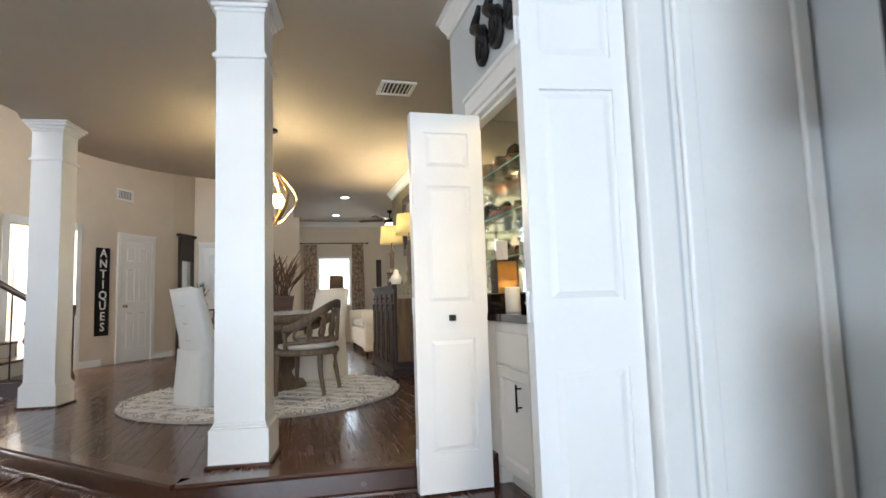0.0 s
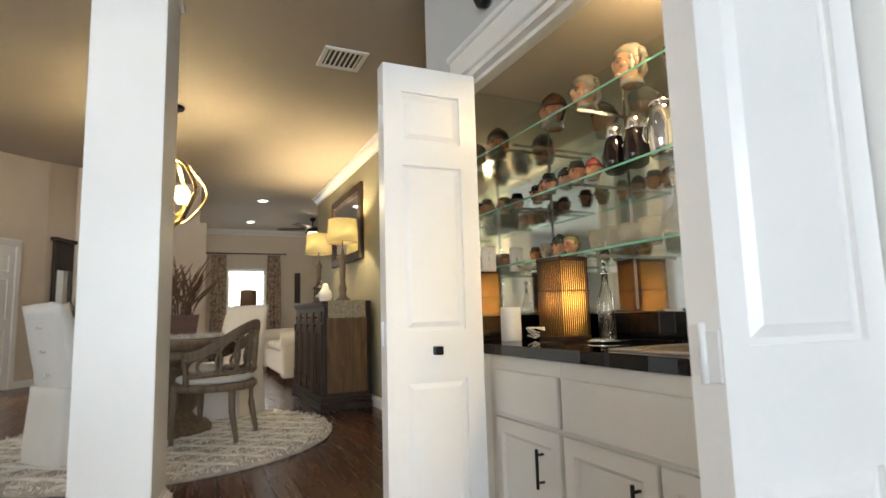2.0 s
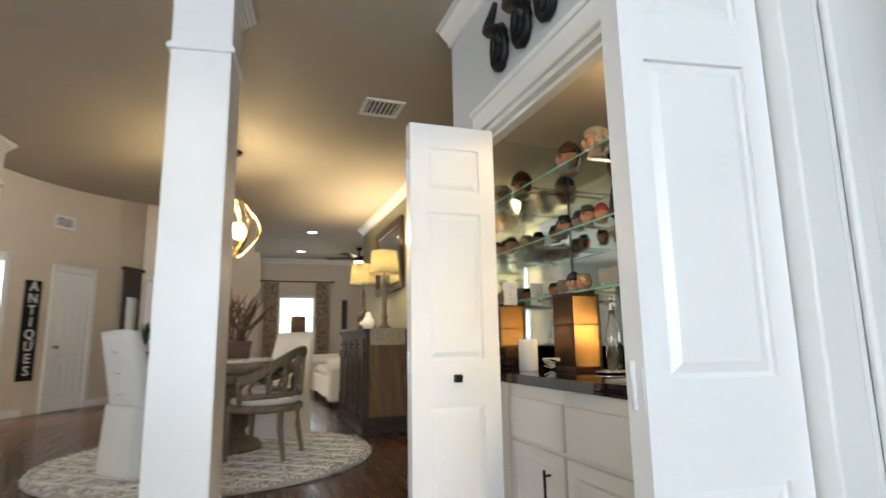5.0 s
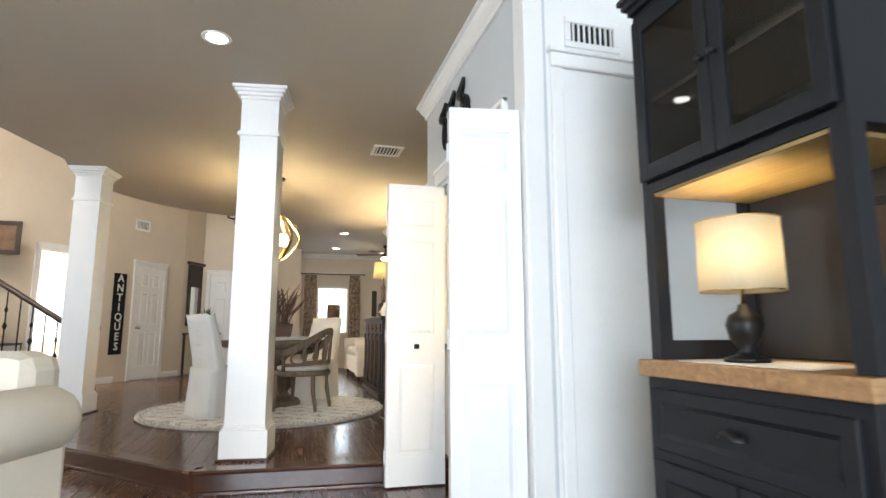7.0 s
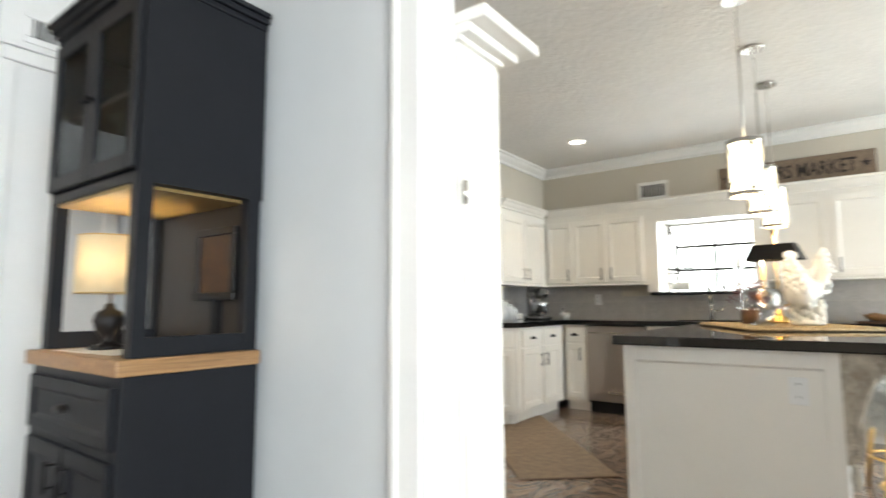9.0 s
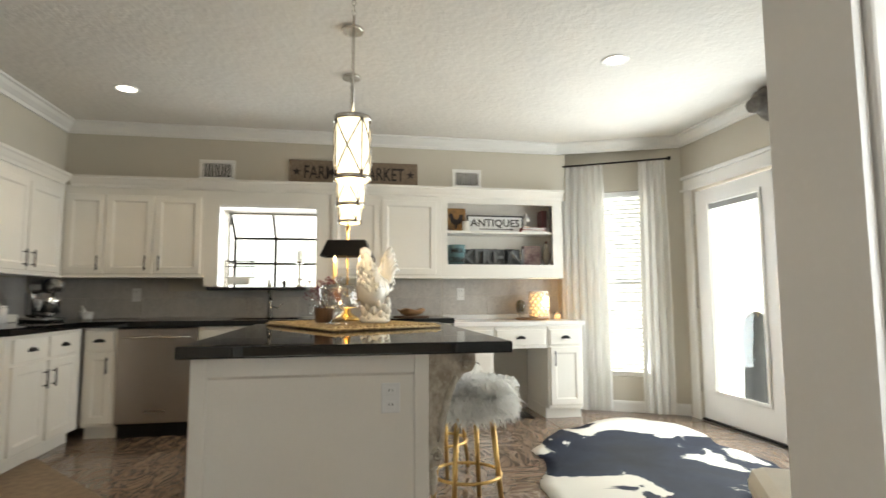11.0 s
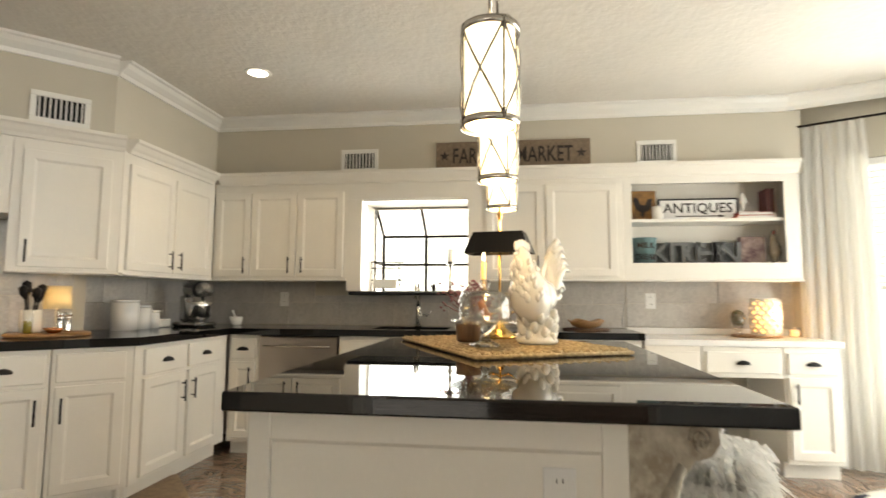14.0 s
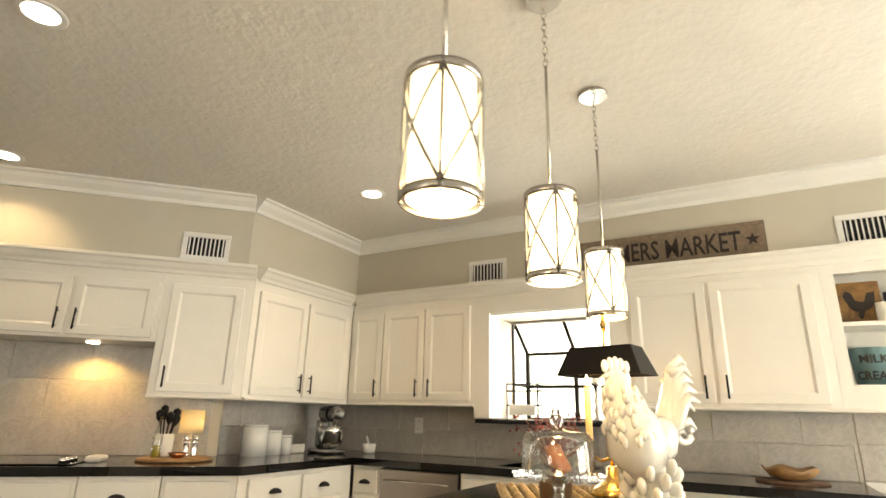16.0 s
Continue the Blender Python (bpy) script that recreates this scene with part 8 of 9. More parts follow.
for x, y in ((5.38, 0.20), (4.32, -3.13), (3.38, 0.28), (3.92, 1.83)):
    can_light(x, y, KCEIL, watts=17, colour=(1.0, 0.80, 0.52))

# pendants over the island
def pendant(x, y):
    ob = thing("pendant_light", "drum pendant with a nickel crossed cage and lit white shade", "pendant light", (x, y, 0), 0, "island pendants")
    z0, z1, r = 1.61, 1.892, 0.080
    part("canopy", lathe(bm_new(), [(0.062, KCEIL - 0.022), (0.065, KCEIL - 0.01), (0.06, KCEIL - 0.001)], seg=22), M_NICKEL, ob)
    part("chain", chain(bm_new(), 0, 0, 2.36, KCEIL - 0.022, 0.032, 0.0024), M_NICKEL, ob)
    part("rod", tube(bm_new(), [(0, 0, z1), (0, 0, 2.36)], 0.0055, 8), M_NICKEL, ob)
    part("shade", lathe(bm_new(), [(r - 0.012, z0 + 0.008), (r - 0.012, z1 - 0.008), (r - 0.014, z1 - 0.008), (r - 0.014, z0 + 0.008)], seg=30), M_PEND, ob, "glowing white fabric shade")
    part("diffuser", lathe(bm_new(), [(0.001, z0 + 0.010), (r - 0.018, z0 + 0.010), (r - 0.0145, z0 + 0.012)], seg=24), M_PEND, ob, "glowing diffuser")
    cage = None
    for z in (z0, z1 - 0.020):
        bm = bm_new()
        lathe(bm, [(r - 0.003, z), (r + 0.002, z), (r + 0.002, z + 0.020), (r - 0.003, z + 0.020), (r - 0.003, z)], seg=30)
        cage = part("cage_ring", bm, M_NICKEL, ob)
    for k in range(4):
        a0, a1 = math.pi / 2 * k + 0.5, math.pi / 2 * (k + 1) + 0.5
        for s, e in ((a0, a1), (a1, a0)):
            part("cross_bar", tube(bm_new(), [(r * math.cos(s + (e - s) * j / 6), r * math.sin(s + (e - s) * j / 6), z0 + 0.014 + (z1 - z0 - 0.028) * j / 6) for j in range(7)], 0.0042, 5), M_NICKEL, cage)
        part("upright", tube(bm_new(), [(r * math.cos(a0), r * math.sin(a0), z0), (r * math.cos(a0), r * math.sin(a0), z1)], 0.0042, 5), M_NICKEL, cage)
    bm = bm_new()
    for k in range(3):
        a = 2 * math.pi * k / 3
        tube(bm, [(0, 0, z1), (r * math.cos(a), r * math.sin(a), z1 - 0.006)], 0.003, 5)
    part("spider", bm, M_NICKEL, ob)
    return ob


M_PEND = glow("lit_pendant_shade", (1.0, 0.90, 0.66), 3.4, (0.9, 0.86, 0.76))
for x in (3.505, 4.19, 4.87):
    pendant(x, -1.432)
    lamp("pendant_light", "POINT", (x, -1.432, 1.57), 7, (1.0, 0.74, 0.42), 0.07)

# island
il = thing("kitchen_island", "white panelled kitchen island body", "island", (0, 0, 0))
part("body", xbox(bm_new(), 3.40, -1.75, 0.0, 5.05, -0.83, 0.877, 0.002), M_CAB, il)
bm = bm_new()
for a in ((-1.75, 0.0, -1.69, 0.877), (-0.89, 0.0, -0.83, 0.877), (-1.69, 0.80, -0.89, 0.877), (-1.69, 0.0, -0.89, 0.11)):
    xbox(bm, 3.382, a[0], a[1], 3.3995, a[2], a[3], 0.004)
part("end_frame", bm, M_CAB, il)
part("end_bead", sweep_profile(bm_new(), (3.3995, -1.69), (3.3995, -0.89), [(0.0, 0.79), (0.010, 0.80), (0.0, 0.80)], (-1, 0)), M_CAB, il)
top = single("island_top", xbox(bm_new(), 3.32, -2.09, 0.8775, 5.15, -0.79, CT, 0.006), M_STONE, "black polished granite island top", "countertop")
wall_plate("white electrical outlet on the island end", pose(3.399, -1.595, 0.70, 0, 0, -90), "outlet")
M_CORBEL = surface("distressed_white_plaster", (0.55, 0.50, 0.42), 0.8, vary=0.5, scale=16, second=(0.30, 0.25, 0.19), relief=0.5, fine=40)
for x in (3.43, 4.90):
    cbl = thing("corbel", "distressed carved scroll corbel under the island top", "corbel", (x, -1.7505, 0.0), 0, "island corbels")
    cbl.scale = (1, 0.72, 1)
    bm = bm_new()
    prof = [(0, 0.876), (-0.27, 0.876), (-0.275, 0.83), (-0.25, 0.80), (-0.20, 0.79), (-0.15, 0.74), (-0.11, 0.66), (-0.09, 0.56), (-0.085, 0.48), (-0.06, 0.43), (0, 0.41)]
    lo, hi = [bm.verts.new((-0.045, y, z)) for y, z in prof], [bm.verts.new((0.075, y, z)) for y, z in prof]
    bm.faces.new(lo[::-1]), bm.faces.new(hi)
    for i in range(len(prof)):
        j = (i + 1) % len(prof)
        bm.faces.new((lo[i], lo[j], hi[j], hi[i]))
    part("bracket", bm, M_CORBEL, cbl)
    for y, z, r in ((-0.215, 0.835, 0.032), (-0.045, 0.47, 0.030)):
        bm = bm_new()
        tube(bm, [(-0.048, y + r * (1 - 0.8 * k / 18) * math.cos(k * 0.6), z + r * (1 - 0.8 * k / 18) * math.sin(k * 0.6)) for k in range(19)], 0.007, 6)
        part("scroll", bm, M_CORBEL, cbl)
    part("leaf", tube(bm_new(), [(-0.047, -0.16, 0.78), (-0.05, -0.11, 0.70), (-0.05, -0.07, 0.60), (-0.047, -0.05, 0.52)], [0.012, 0.022, 0.018, 0.006], 8), M_CORBEL, cbl)
    part("drop", lathe(bm_new(), [(0.001, 0.29), (0.02, 0.31), (0.028, 0.35), (0.02, 0.39), (0.03, 0.405)], (0.01, -0.035, 0), 12), M_CORBEL, cbl)

# mat and things on the island
mc, mrz = Vector((4.685, -1.43)), 27
mt = thing("woven_mat", "braided natural jute mat on the island", "mat", (mc.x, mc.y, CT + 0.0005), mrz)
M_JUTE = surface("braided_jute", (0.56, 0.43, 0.25), 0.9, vary=0.45, scale=60, second=(0.32, 0.22, 0.11), relief=0.6)
n_r = 16
for k in range(n_r):
    y = -0.33 + 0.66 * k / (n_r - 1)
    bm = bm_new()
    for s in (0, 1):
        tube(bm, [(-0.50 + 1.0 * j / 46, y + 0.010 * math.sin(j * 1.3 + s * math.pi), 0.012 + 0.006 * math.cos(j * 1.3 + s * math.pi)) for j in range(47)], 0.011, 5)
    part("braid", bm, M_JUTE, mt)
part("edge_trim", tube(bm_new(), [(-0.51, -0.345, 0.010), (0.51, -0.345, 0.010), (0.51, 0.345, 0.010), (-0.51, 0.345, 0.010)], 0.009, 5, True), M_JUTE, mt, "stitched jute edge")
MZ = CT + 0.030
ck = thing("cake_stand", "clear glass footed cake stand with a domed lid", "cake stand", (4.36, -1.37, MZ))
part("foot", lathe(bm_new(), [(0.065, 0), (0.06, 0.008), (0.022, 0.025), (0.014, 0.06), (0.03, 0.088)], seg=24), M_GLASS, ck)
part("plate", lathe(bm_new(), [(0.03, 0.0885), (0.13, 0.092), (0.142, 0.104), (0.138, 0.106), (0.12, 0.098), (0.001, 0.097)], seg=32), M_GLASS, ck)
dm = part("dome", lathe(bm_new(), [(0.108, 0.1065), (0.110, 0.12), (0.108, 0.20), (0.095, 0.222), (0.02, 0.232), (0.014, 0.24), (0.026, 0.258), (0.018, 0.275), (0.001, 0.278), (0.001, 0.228), (0.092, 0.219), (0.104, 0.198), (0.105, 0.1065)], seg=32), M_GLASS, ck, "clear glass dome with a knob")
cp = thing("carrot_ornament", "orange carrot shaped cakes under the glass dome", "food", (4.36, -1.37, MZ + 0.0985))
for k in range(4):
    part("piece", tube(bm_new(), [(-0.04 + 0.025 * k, -0.03, 0.012), (-0.035 + 0.025 * k, 0.0, 0.04), (-0.03 + 0.025 * k, 0.02, 0.085)], [0.006, 0.016, 0.012], 8), surface("carrot_orange", (0.50, 0.15, 0.03), 0.5), cp)
bl = thing("bouillotte_lamp", "brass candlestick lamp with a black metal shade and two lit candles", "lamp", (4.84, -1.42, MZ), 78)
part("base", lathe(bm_new(), [(0.085, 0), (0.088, 0.012), (0.06, 0.03), (0.03, 0.05), (0.018, 0.10)], seg=24), M_BRASS, bl)
part("stem", tube(bm_new(), [(0, 0, 0.09), (0, 0, 0.62)], 0.007, 10), M_BRASS, bl)
part("finial", lathe(bm_new(), [(0.008, 0.60), (0.016, 0.625), (0.006, 0.645), (0.012, 0.66), (0.001, 0.68)], seg=12), M_BRASS, bl)
bm = bm_new()
lo = [(-0.17, -0.085), (0.17, -0.085), (0.17, 0.085), (-0.17, 0.085)]
va, vb = [bm.verts.new((x, y, 0.425)) for x, y in lo], [bm.verts.new((x * 0.74, y * 0.62, 0.535)) for x, y in lo]
vc, vd = [bm.verts.new((x * 0.98, y * 0.96, 0.425)) for x, y in lo], [bm.verts.new((x * 0.72, y * 0.58, 0.533)) for x, y in lo]
for i in range(4):
    j = (i + 1) % 4
    for a, b in ((va, vb), (vd, vc)):
        bm.faces.new((a[i], a[j], b[j], b[i]))
    bm.faces.new((va[j], va[i], vc[i], vc[j])), bm.faces.new((vb[i], vb[j], vd[j], vd[i]))
part("shade", bm, M_BLACK, bl, "black painted metal shade")
for x in (-0.085, 0.085):
    part("arm", tube(bm_new(), [(0, 0, 0.13), (x * 0.5, 0, 0.115), (x, 0, 0.14), (x, 0, 0.18)], 0.006, 8), M_BRASS, bl)
    cd = part("candle", lathe(bm_new(), [(0.013, 0.18), (0.013, 0.385), (0.001, 0.387)], (x, 0, 0), 12), glow("candle_wax_lit", (1.0, 0.62, 0.2), 0.5, (0.8, 0.6, 0.3)), bl, "ivory candle tube")
    part("flame_bulb", lathe(bm_new(), [(0.001, 0.388), (0.009, 0.40), (0.006, 0.42), (0.001, 0.435)], (x, 0, 0), 10), M_BULB, cd, "glowing flame bulb")
lamp("candle_light", "POINT", (4.80, -1.36, MZ + 0.40), 1.5, AMBER, 0.04)
pt = thing("berry_pot", "small copper pot with pink dried berries behind the cake stand", "plant", (4.60, -1.28, MZ))
part("pot", lathe(bm_new(), [(0.05, 0), (0.055, 0.01), (0.06, 0.09), (0.054, 0.09), (0.001, 0.07)], seg=18), wood("brown_crate", (0.22, 0.11, 0.05), (0.10, 0.05, 0.02), 0.5, "z", each=0.0), pt)
M_BERRY = surface("dusty_pink_berry", (0.30, 0.10, 0.11), 0.6, vary=0.4, scale=40)
bm = bm_new()
for k in range(46):
    a, o, h = rnd.uniform(0, 2 * math.pi), rnd.uniform(0.02, 0.14), rnd.uniform(0.08, 0.20)
    p2 = Vector((o * math.cos(a), o * math.sin(a), 0.08 + h))
    tube(bm, [(0, 0, 0.075), (p2.x * 0.4, p2.y * 0.4, 0.08 + h * 0.6), p2], 0.0018, 4)
    for q in range(3):
        c = p2 * 1.0 + Vector((rnd.uniform(-0.02, 0.02), rnd.uniform(-0.02, 0.02), rnd.uniform(-0.03, 0.01)))
        bmesh.ops.create_icosphere(bm, subdivisions=1, radius=0.006, matrix=Matrix.Translation(c))
part("berries", bm, M_BERRY, pt)


def ceramic_rooster(at, rz):
    """A white majolica rooster as one mesh: base, legs of leaves, body, neck, comb and arched tail."""
    bm = bm_new()
    lathe(bm, [(0.085, 0), (0.095, 0.012), (0.085, 0.03), (0.065, 0.05), (0.06, 0.09), (0.075, 0.13), (0.06, 0.16)], seg=22)
    for k in range(26):
        a = k * 2.4
        z = 0.015 + 0.13 * k / 26
        c = Vector((0.075 * math.cos(a), 0.075 * math.sin(a), z))
        bmesh.ops.create_icosphere(bm, subdivisions=2, radius=0.022, matrix=Matrix.Translation(c) @ pose(0, 0, 0, 0, 30, math.degrees(a)) @ Matrix.Diagonal((1, 0.7, 1.4, 1)))
    tube(bm, [(-0.01, 0, 0.13), (-0.045, 0, 0.19), (-0.055, 0, 0.25), (-0.085, 0, 0.31), (-0.10, 0, 0.36), (-0.105, 0, 0.40), (-0.115, 0, 0.43)], [0.075, 0.095, 0.088, 0.062, 0.042, 0.036, 0.012], 18)
    tube(bm, [(-0.03, 0, 0.20), (0.05, 0, 0.215), (0.10, 0, 0.26)], [0.08, 0.07, 0.035], 16)
    tube(bm, [(-0.13, 0, 0.405), (-0.165, 0, 0.395)], [0.014, 0.002], 8)
    for k in range(5):
        bmesh.ops.create_icosphere(bm, subdivisions=2, radius=0.017, matrix=Matrix.Translation((-0.145 + 0.021 * k, 0, 0.432 + 0.012 * math.sin(math.pi * k / 4))) @ Matrix.Diagonal((0.8, 0.45, 1.3, 1)))
    bmesh.ops.create_icosphere(bm, subdivisions=2, radius=0.018, matrix=Matrix.Translation((-0.135, 0, 0.365)) @ Matrix.Diagonal((0.7, 0.6, 1.5, 1)))
    for k in range(9):
        y = -0.034 + 0.0085 * k
        f = 1 - abs(k - 4) * 0.07
        tube(bm, [(0.06, y * 0.6, 0.24), (0.10, y, 0.33 * f + 0.02), (0.10 + 0.02 * f, y * 1.4, 0.41 * f + 0.02), (0.06 + 0.1 * f, y * 1.7, 0.475 * f), (0.13 + 0.06 * f, y * 1.8, 0.455 * f)], [0.024, 0.022, 0.020, 0.016, 0.005], 8)
    for k in range(8):
        s = k / 7
        tube(bm, [(0.10, 0.012 * (-1) ** k, 0.22 + 0.2 * s), (0.16, 0.02 * (-1) ** k, 0.24 + 0.2 * s), (0.185, 0.022 * (-1) ** k, 0.215 + 0.2 * s)], [0.018, 0.014, 0.004], 8)
    tube(bm, [(0.15 + 0.035 * math.cos(2 * math.pi * k / 12), 0, 0.235 + 0.035 * math.sin(2 * math.pi * k / 12)) for k in range(12)], 0.012, 8, True)
    for k in range(60):
        u, a = rnd.random(), rnd.uniform(0, 2 * math.pi)
        c = Vector((-0.05 - 0.045 * u, 0, 0.20 + 0.16 * u))
        r = 0.092 - 0.045 * u
        bmesh.ops.create_icosphere(bm, subdivisions=1, radius=0.015, matrix=Matrix.Translation(c + Vector((r * math.cos(a), r * math.sin(a), 0))) @ Matrix.Diagonal((0.8, 0.8, 1.5, 1)))
    for f in bm.faces:
        f.smooth = True
    return single("ceramic_rooster", bm, M_CERAMIC, "large glossy white ceramic rooster on the jute mat", "figurine", at, rz)


ceramic_rooster((4.58, -1.595, MZ - 0.003), -40)


def fur_stool(at):
    ob = thing("bar_stool", "bar stool with a shaggy white fur seat and gold legs", "stool", at, 12, "island stools")
    ob.scale = (1.15, 1.15, 0.97)
    rn = random.Random(3)
    part("cushion", lathe(bm_new(), [(0.15, 0.53), (0.175, 0.545), (0.18, 0.60), (0.15, 0.645), (0.001, 0.655)], seg=26), M_FUR, ob)
    bm = bm_new()
    for k in range(9000):
        a, u = rn.uniform(0, 2 * math.pi), rn.random()
        if u < 0.55:
            r, z = 0.175 * math.sqrt(rn.random()), 0.64
            z = 0.655 - 0.5 * r * r
        else:
            r, z = 0.178, rn.uniform(0.53, 0.63)
        d = Vector((math.cos(a), math.sin(a), 0))
        p = d * r + Vector((0, 0, z))
        ln = rn.uniform(0.04, 0.08)
        q = p + d * ln * (0.25 + r * 1.5) + Vector((rn.uniform(-0.025, 0.025), rn.uniform(-0.025, 0.025), rn.uniform(0.02, 0.06) if u < 0.55 else rn.uniform(-0.03, 0.02)))
        e = q + d * ln * 0.3 + Vector((rn.uniform(-0.025, 0.025), rn.uniform(-0.025, 0.025), -0.02 - 0.3 * ln))
        s = Vector((-d.y, d.x, 0)).lerp(Vector((rn.uniform(-1, 1), rn.uniform(-1, 1), rn.uniform(-1, 1))), 0.5) * 0.008
        v = [bm.verts.new(w) for w in (p - s, p + s, q + s * 0.7, e, q - s * 0.7)]
        bm.faces.new(v)
    part("fur", bm, M_FUR, ob, "long white fur strands")["kind"] = "stuff"
    for k in range(4):
        a = math.pi / 4 + math.pi / 2 * k
        part("leg", tube(bm_new(), [(0.12 * math.cos(a), 0.12 * math.sin(a), 0.53), (0.17 * math.cos(a), 0.17 * math.sin(a), 0)], [0.013, 0.011], 10), M_GOLDLEG, ob)
    part("foot_ring", tube(bm_new(), [(0.155 * math.cos(2 * math.pi * k / 28), 0.155 * math.sin(2 * math.pi * k / 28), 0.19) for k in range(28)], 0.009, 8, True), M_GOLDLEG, ob)
    return ob


M_FUR = sheer("white_fur", (0.96, 0.95, 0.92), 0.45)
M_GOLDLEG = surface("satin_gold", (0.70, 0.46, 0.17), 0.35, 1.0, vary=0.1)
s0 = fur_stool((4.03, -2.05, 0))
copy_thing(s0, pose(4.72, -2.02, 0, 0, 0, 50))

# french doors
fd = thing("door_french", "pair of white french doors with full glass, closed", "door", (0, -4.60, 0), 180)


def leaf(xa, xb, hand):
    bm = bm_new()
    ga, gb = xa + 0.155 - (0.03 if hand else 0), xb - 0.155 + (0 if hand else 0.03)
    ga, gb = xa + 0.165, xb - 0.165
    for a in ((xa, 0.02, ga, 2.08), (gb, 0.02, xb, 2.08), (ga, 0.02, gb, 0.27), (ga, 1.95, gb, 2.08)):
        xbox(bm, a[0], 0.02, a[1], a[2], 0.062, a[3])
    lf = part("door_leaf", bm, M_WHITE, fd)
    bm = bm_new()
    for a in ((ga - 0.02, 0.25, ga + 0.012, 1.97), (gb - 0.012, 0.25, gb + 0.02, 1.97), (ga + 0.012, 0.25, gb - 0.012, 0.282), (ga + 0.012, 1.938, gb - 0.012, 1.97)):
        xbox(bm, a[0], 0.008, a[1], a[2], 0.0198, a[3], 0.004)
    part("glazing_bead", bm, M_WHITE, lf)
    p = part("pane", xbox(bm_new(), ga, 0.038, 0.27, gb, 0.043, 1.95), M_PANE, lf, "clear glass pane")
    p.visible_shadow = False
    part("blind_head", xbox(bm_new(), ga + 0.013, 0.022, 1.885, gb - 0.013, 0.036, 1.937, 0.003), surface("grey_raised_blind", (0.32, 0.33, 0.34), 0.6, vary=0.2, fine=150), lf, "grey raised blind stack")
    return lf


l1, l2 = leaf(-5.665, -4.705, 0), leaf(-4.695, -3.745, 1)
part("astragal", xbox(bm_new(), -4.73, 0.006, 0.02, -4.67, 0.0195, 2.08, 0.004), M_WHITE, l1)
for z, r in ((1.26, 0.026), (1.11, 0.026), (0.94, 0.030)):
    part("lock", lathe(bm_new(), [(r, 0), (r, 0.012), (r * 0.6, 0.02), (r * 0.5, 0.03), (0.001, 0.032)], seg=16, m=pose(-4.625, 0.02, z, 90)), M_NICKEL, l2, "nickel lock")
part("lever", tube(bm_new(), [(-4.625, -0.02, 0.94), (-4.60, -0.035, 0.94), (-4.52, -0.035, 0.935)], 0.009, 8), M_NICKEL, l2)
for x in (-5.672, -3.738):
    for z in (0.3, 1.05, 1.82):
        part("hinge", tube(bm_new(), [(x, 0.012, z - 0.05), (x, 0.012, z + 0.05)], 0.008, 8), M_NICKEL, fd)
for a in ((-5.78, 0, -5.675, 2.0995), (-3.735, 0, -3.63, 2.0995), (-5.78, 2.10, -3.63, 2.21)):
    part("casing", xbox(bm_new(), a[0], -0.022, a[1], a[2], 0.0, a[3], 0.006), M_TRIM, fd)
part("cap_moulding", xbox(bm_new(), -5.80, -0.04, 2.2105, -3.61, 0.0, 2.245, 0.008), M_TRIM, fd)
part("head_bead", xbox(bm_new(), -5.82, -0.028, 2.10, -3.59, -0.0221, 2.122, 0.003), M_TRIM, fd)
part("threshold", xbox(bm_new(), -5.67, 0.0, 0.0005, -3.74, 0.12, 0.018, 0.004), M_IRON, fd, "dark metal threshold")
# corner window with blinds and sheers
mid = DA + (DB - DA).normalized() * 0.58
ANGW = math.degrees(math.atan2((DB - DA).y, (DB - DA).x))
cw = window_unit("window_4", Matrix.Translation((mid.x, mid.y, 0.33)) @ pose(0, 0, 0, 0, 0, ANGW), 0.50, 1.83, 1, 2, "narrow white sash window with blinds in the angled wall", M_TRIM, 0.06, 40)
NW = Vector((-0.8688, 0.4952))
DVW = (DB - DA).normalized()


def cpt(s, off):
    q = DA + DVW * s + NW * off
    return (q.x, q.y)


for a, b, s, w in ((0.00, 0.46, 11, 6), (0.74, 1.02, 12, 4)):
    single("sheer_curtain", curtain(bm_new(), cpt(a, 0.11), cpt(b, 0.11), 0.02, 2.42, w, 0.026, 0.85, s), M_SHEER, "floor-length white sheer curtain", "curtain", group="sheer curtains")
rd = thing("curtain_rod", "thin dark curtain rod with small finials at the corner window", "curtain rod", (0, 0, 2.43))
a, b = cpt(-0.02, 0.11), cpt(1.04, 0.11)
part("rod", tube(bm_new(), [(*a, 0), (*b, 0)], 0.009, 8), M_IRON, rd)
for q in (a, b):
    part("finial", lathe(bm_new(), [(0.001, -0.022), (0.018, -0.01), (0.018, 0.01), (0.001, 0.022)], (*q, 0), 12), M_IRON, rd)
single("sheer_curtain", curtain(bm_new(), (3.42, -4.48), (2.95, -4.48), 0.02, 2.42, 5, 0.03, 0.9, 21), M_SHEER, "floor-length white sheer curtain", "curtain", group="sheer curtains")
rd = thing("curtain_rod", "thin dark curtain rod beyond the french doors", "curtain rod", (0, -4.48, 2.43))
part("rod", tube(bm_new(), [(2.2, 0, 0), (3.45, 0, 0)], 0.009, 8), M_IRON, rd)
part("finial", lathe(bm_new(), [(0.001, -0.022), (0.018, -0.01), (0.018, 0.01), (0.001, 0.022)], (3.47, 0, 0), 12), M_IRON, rd)

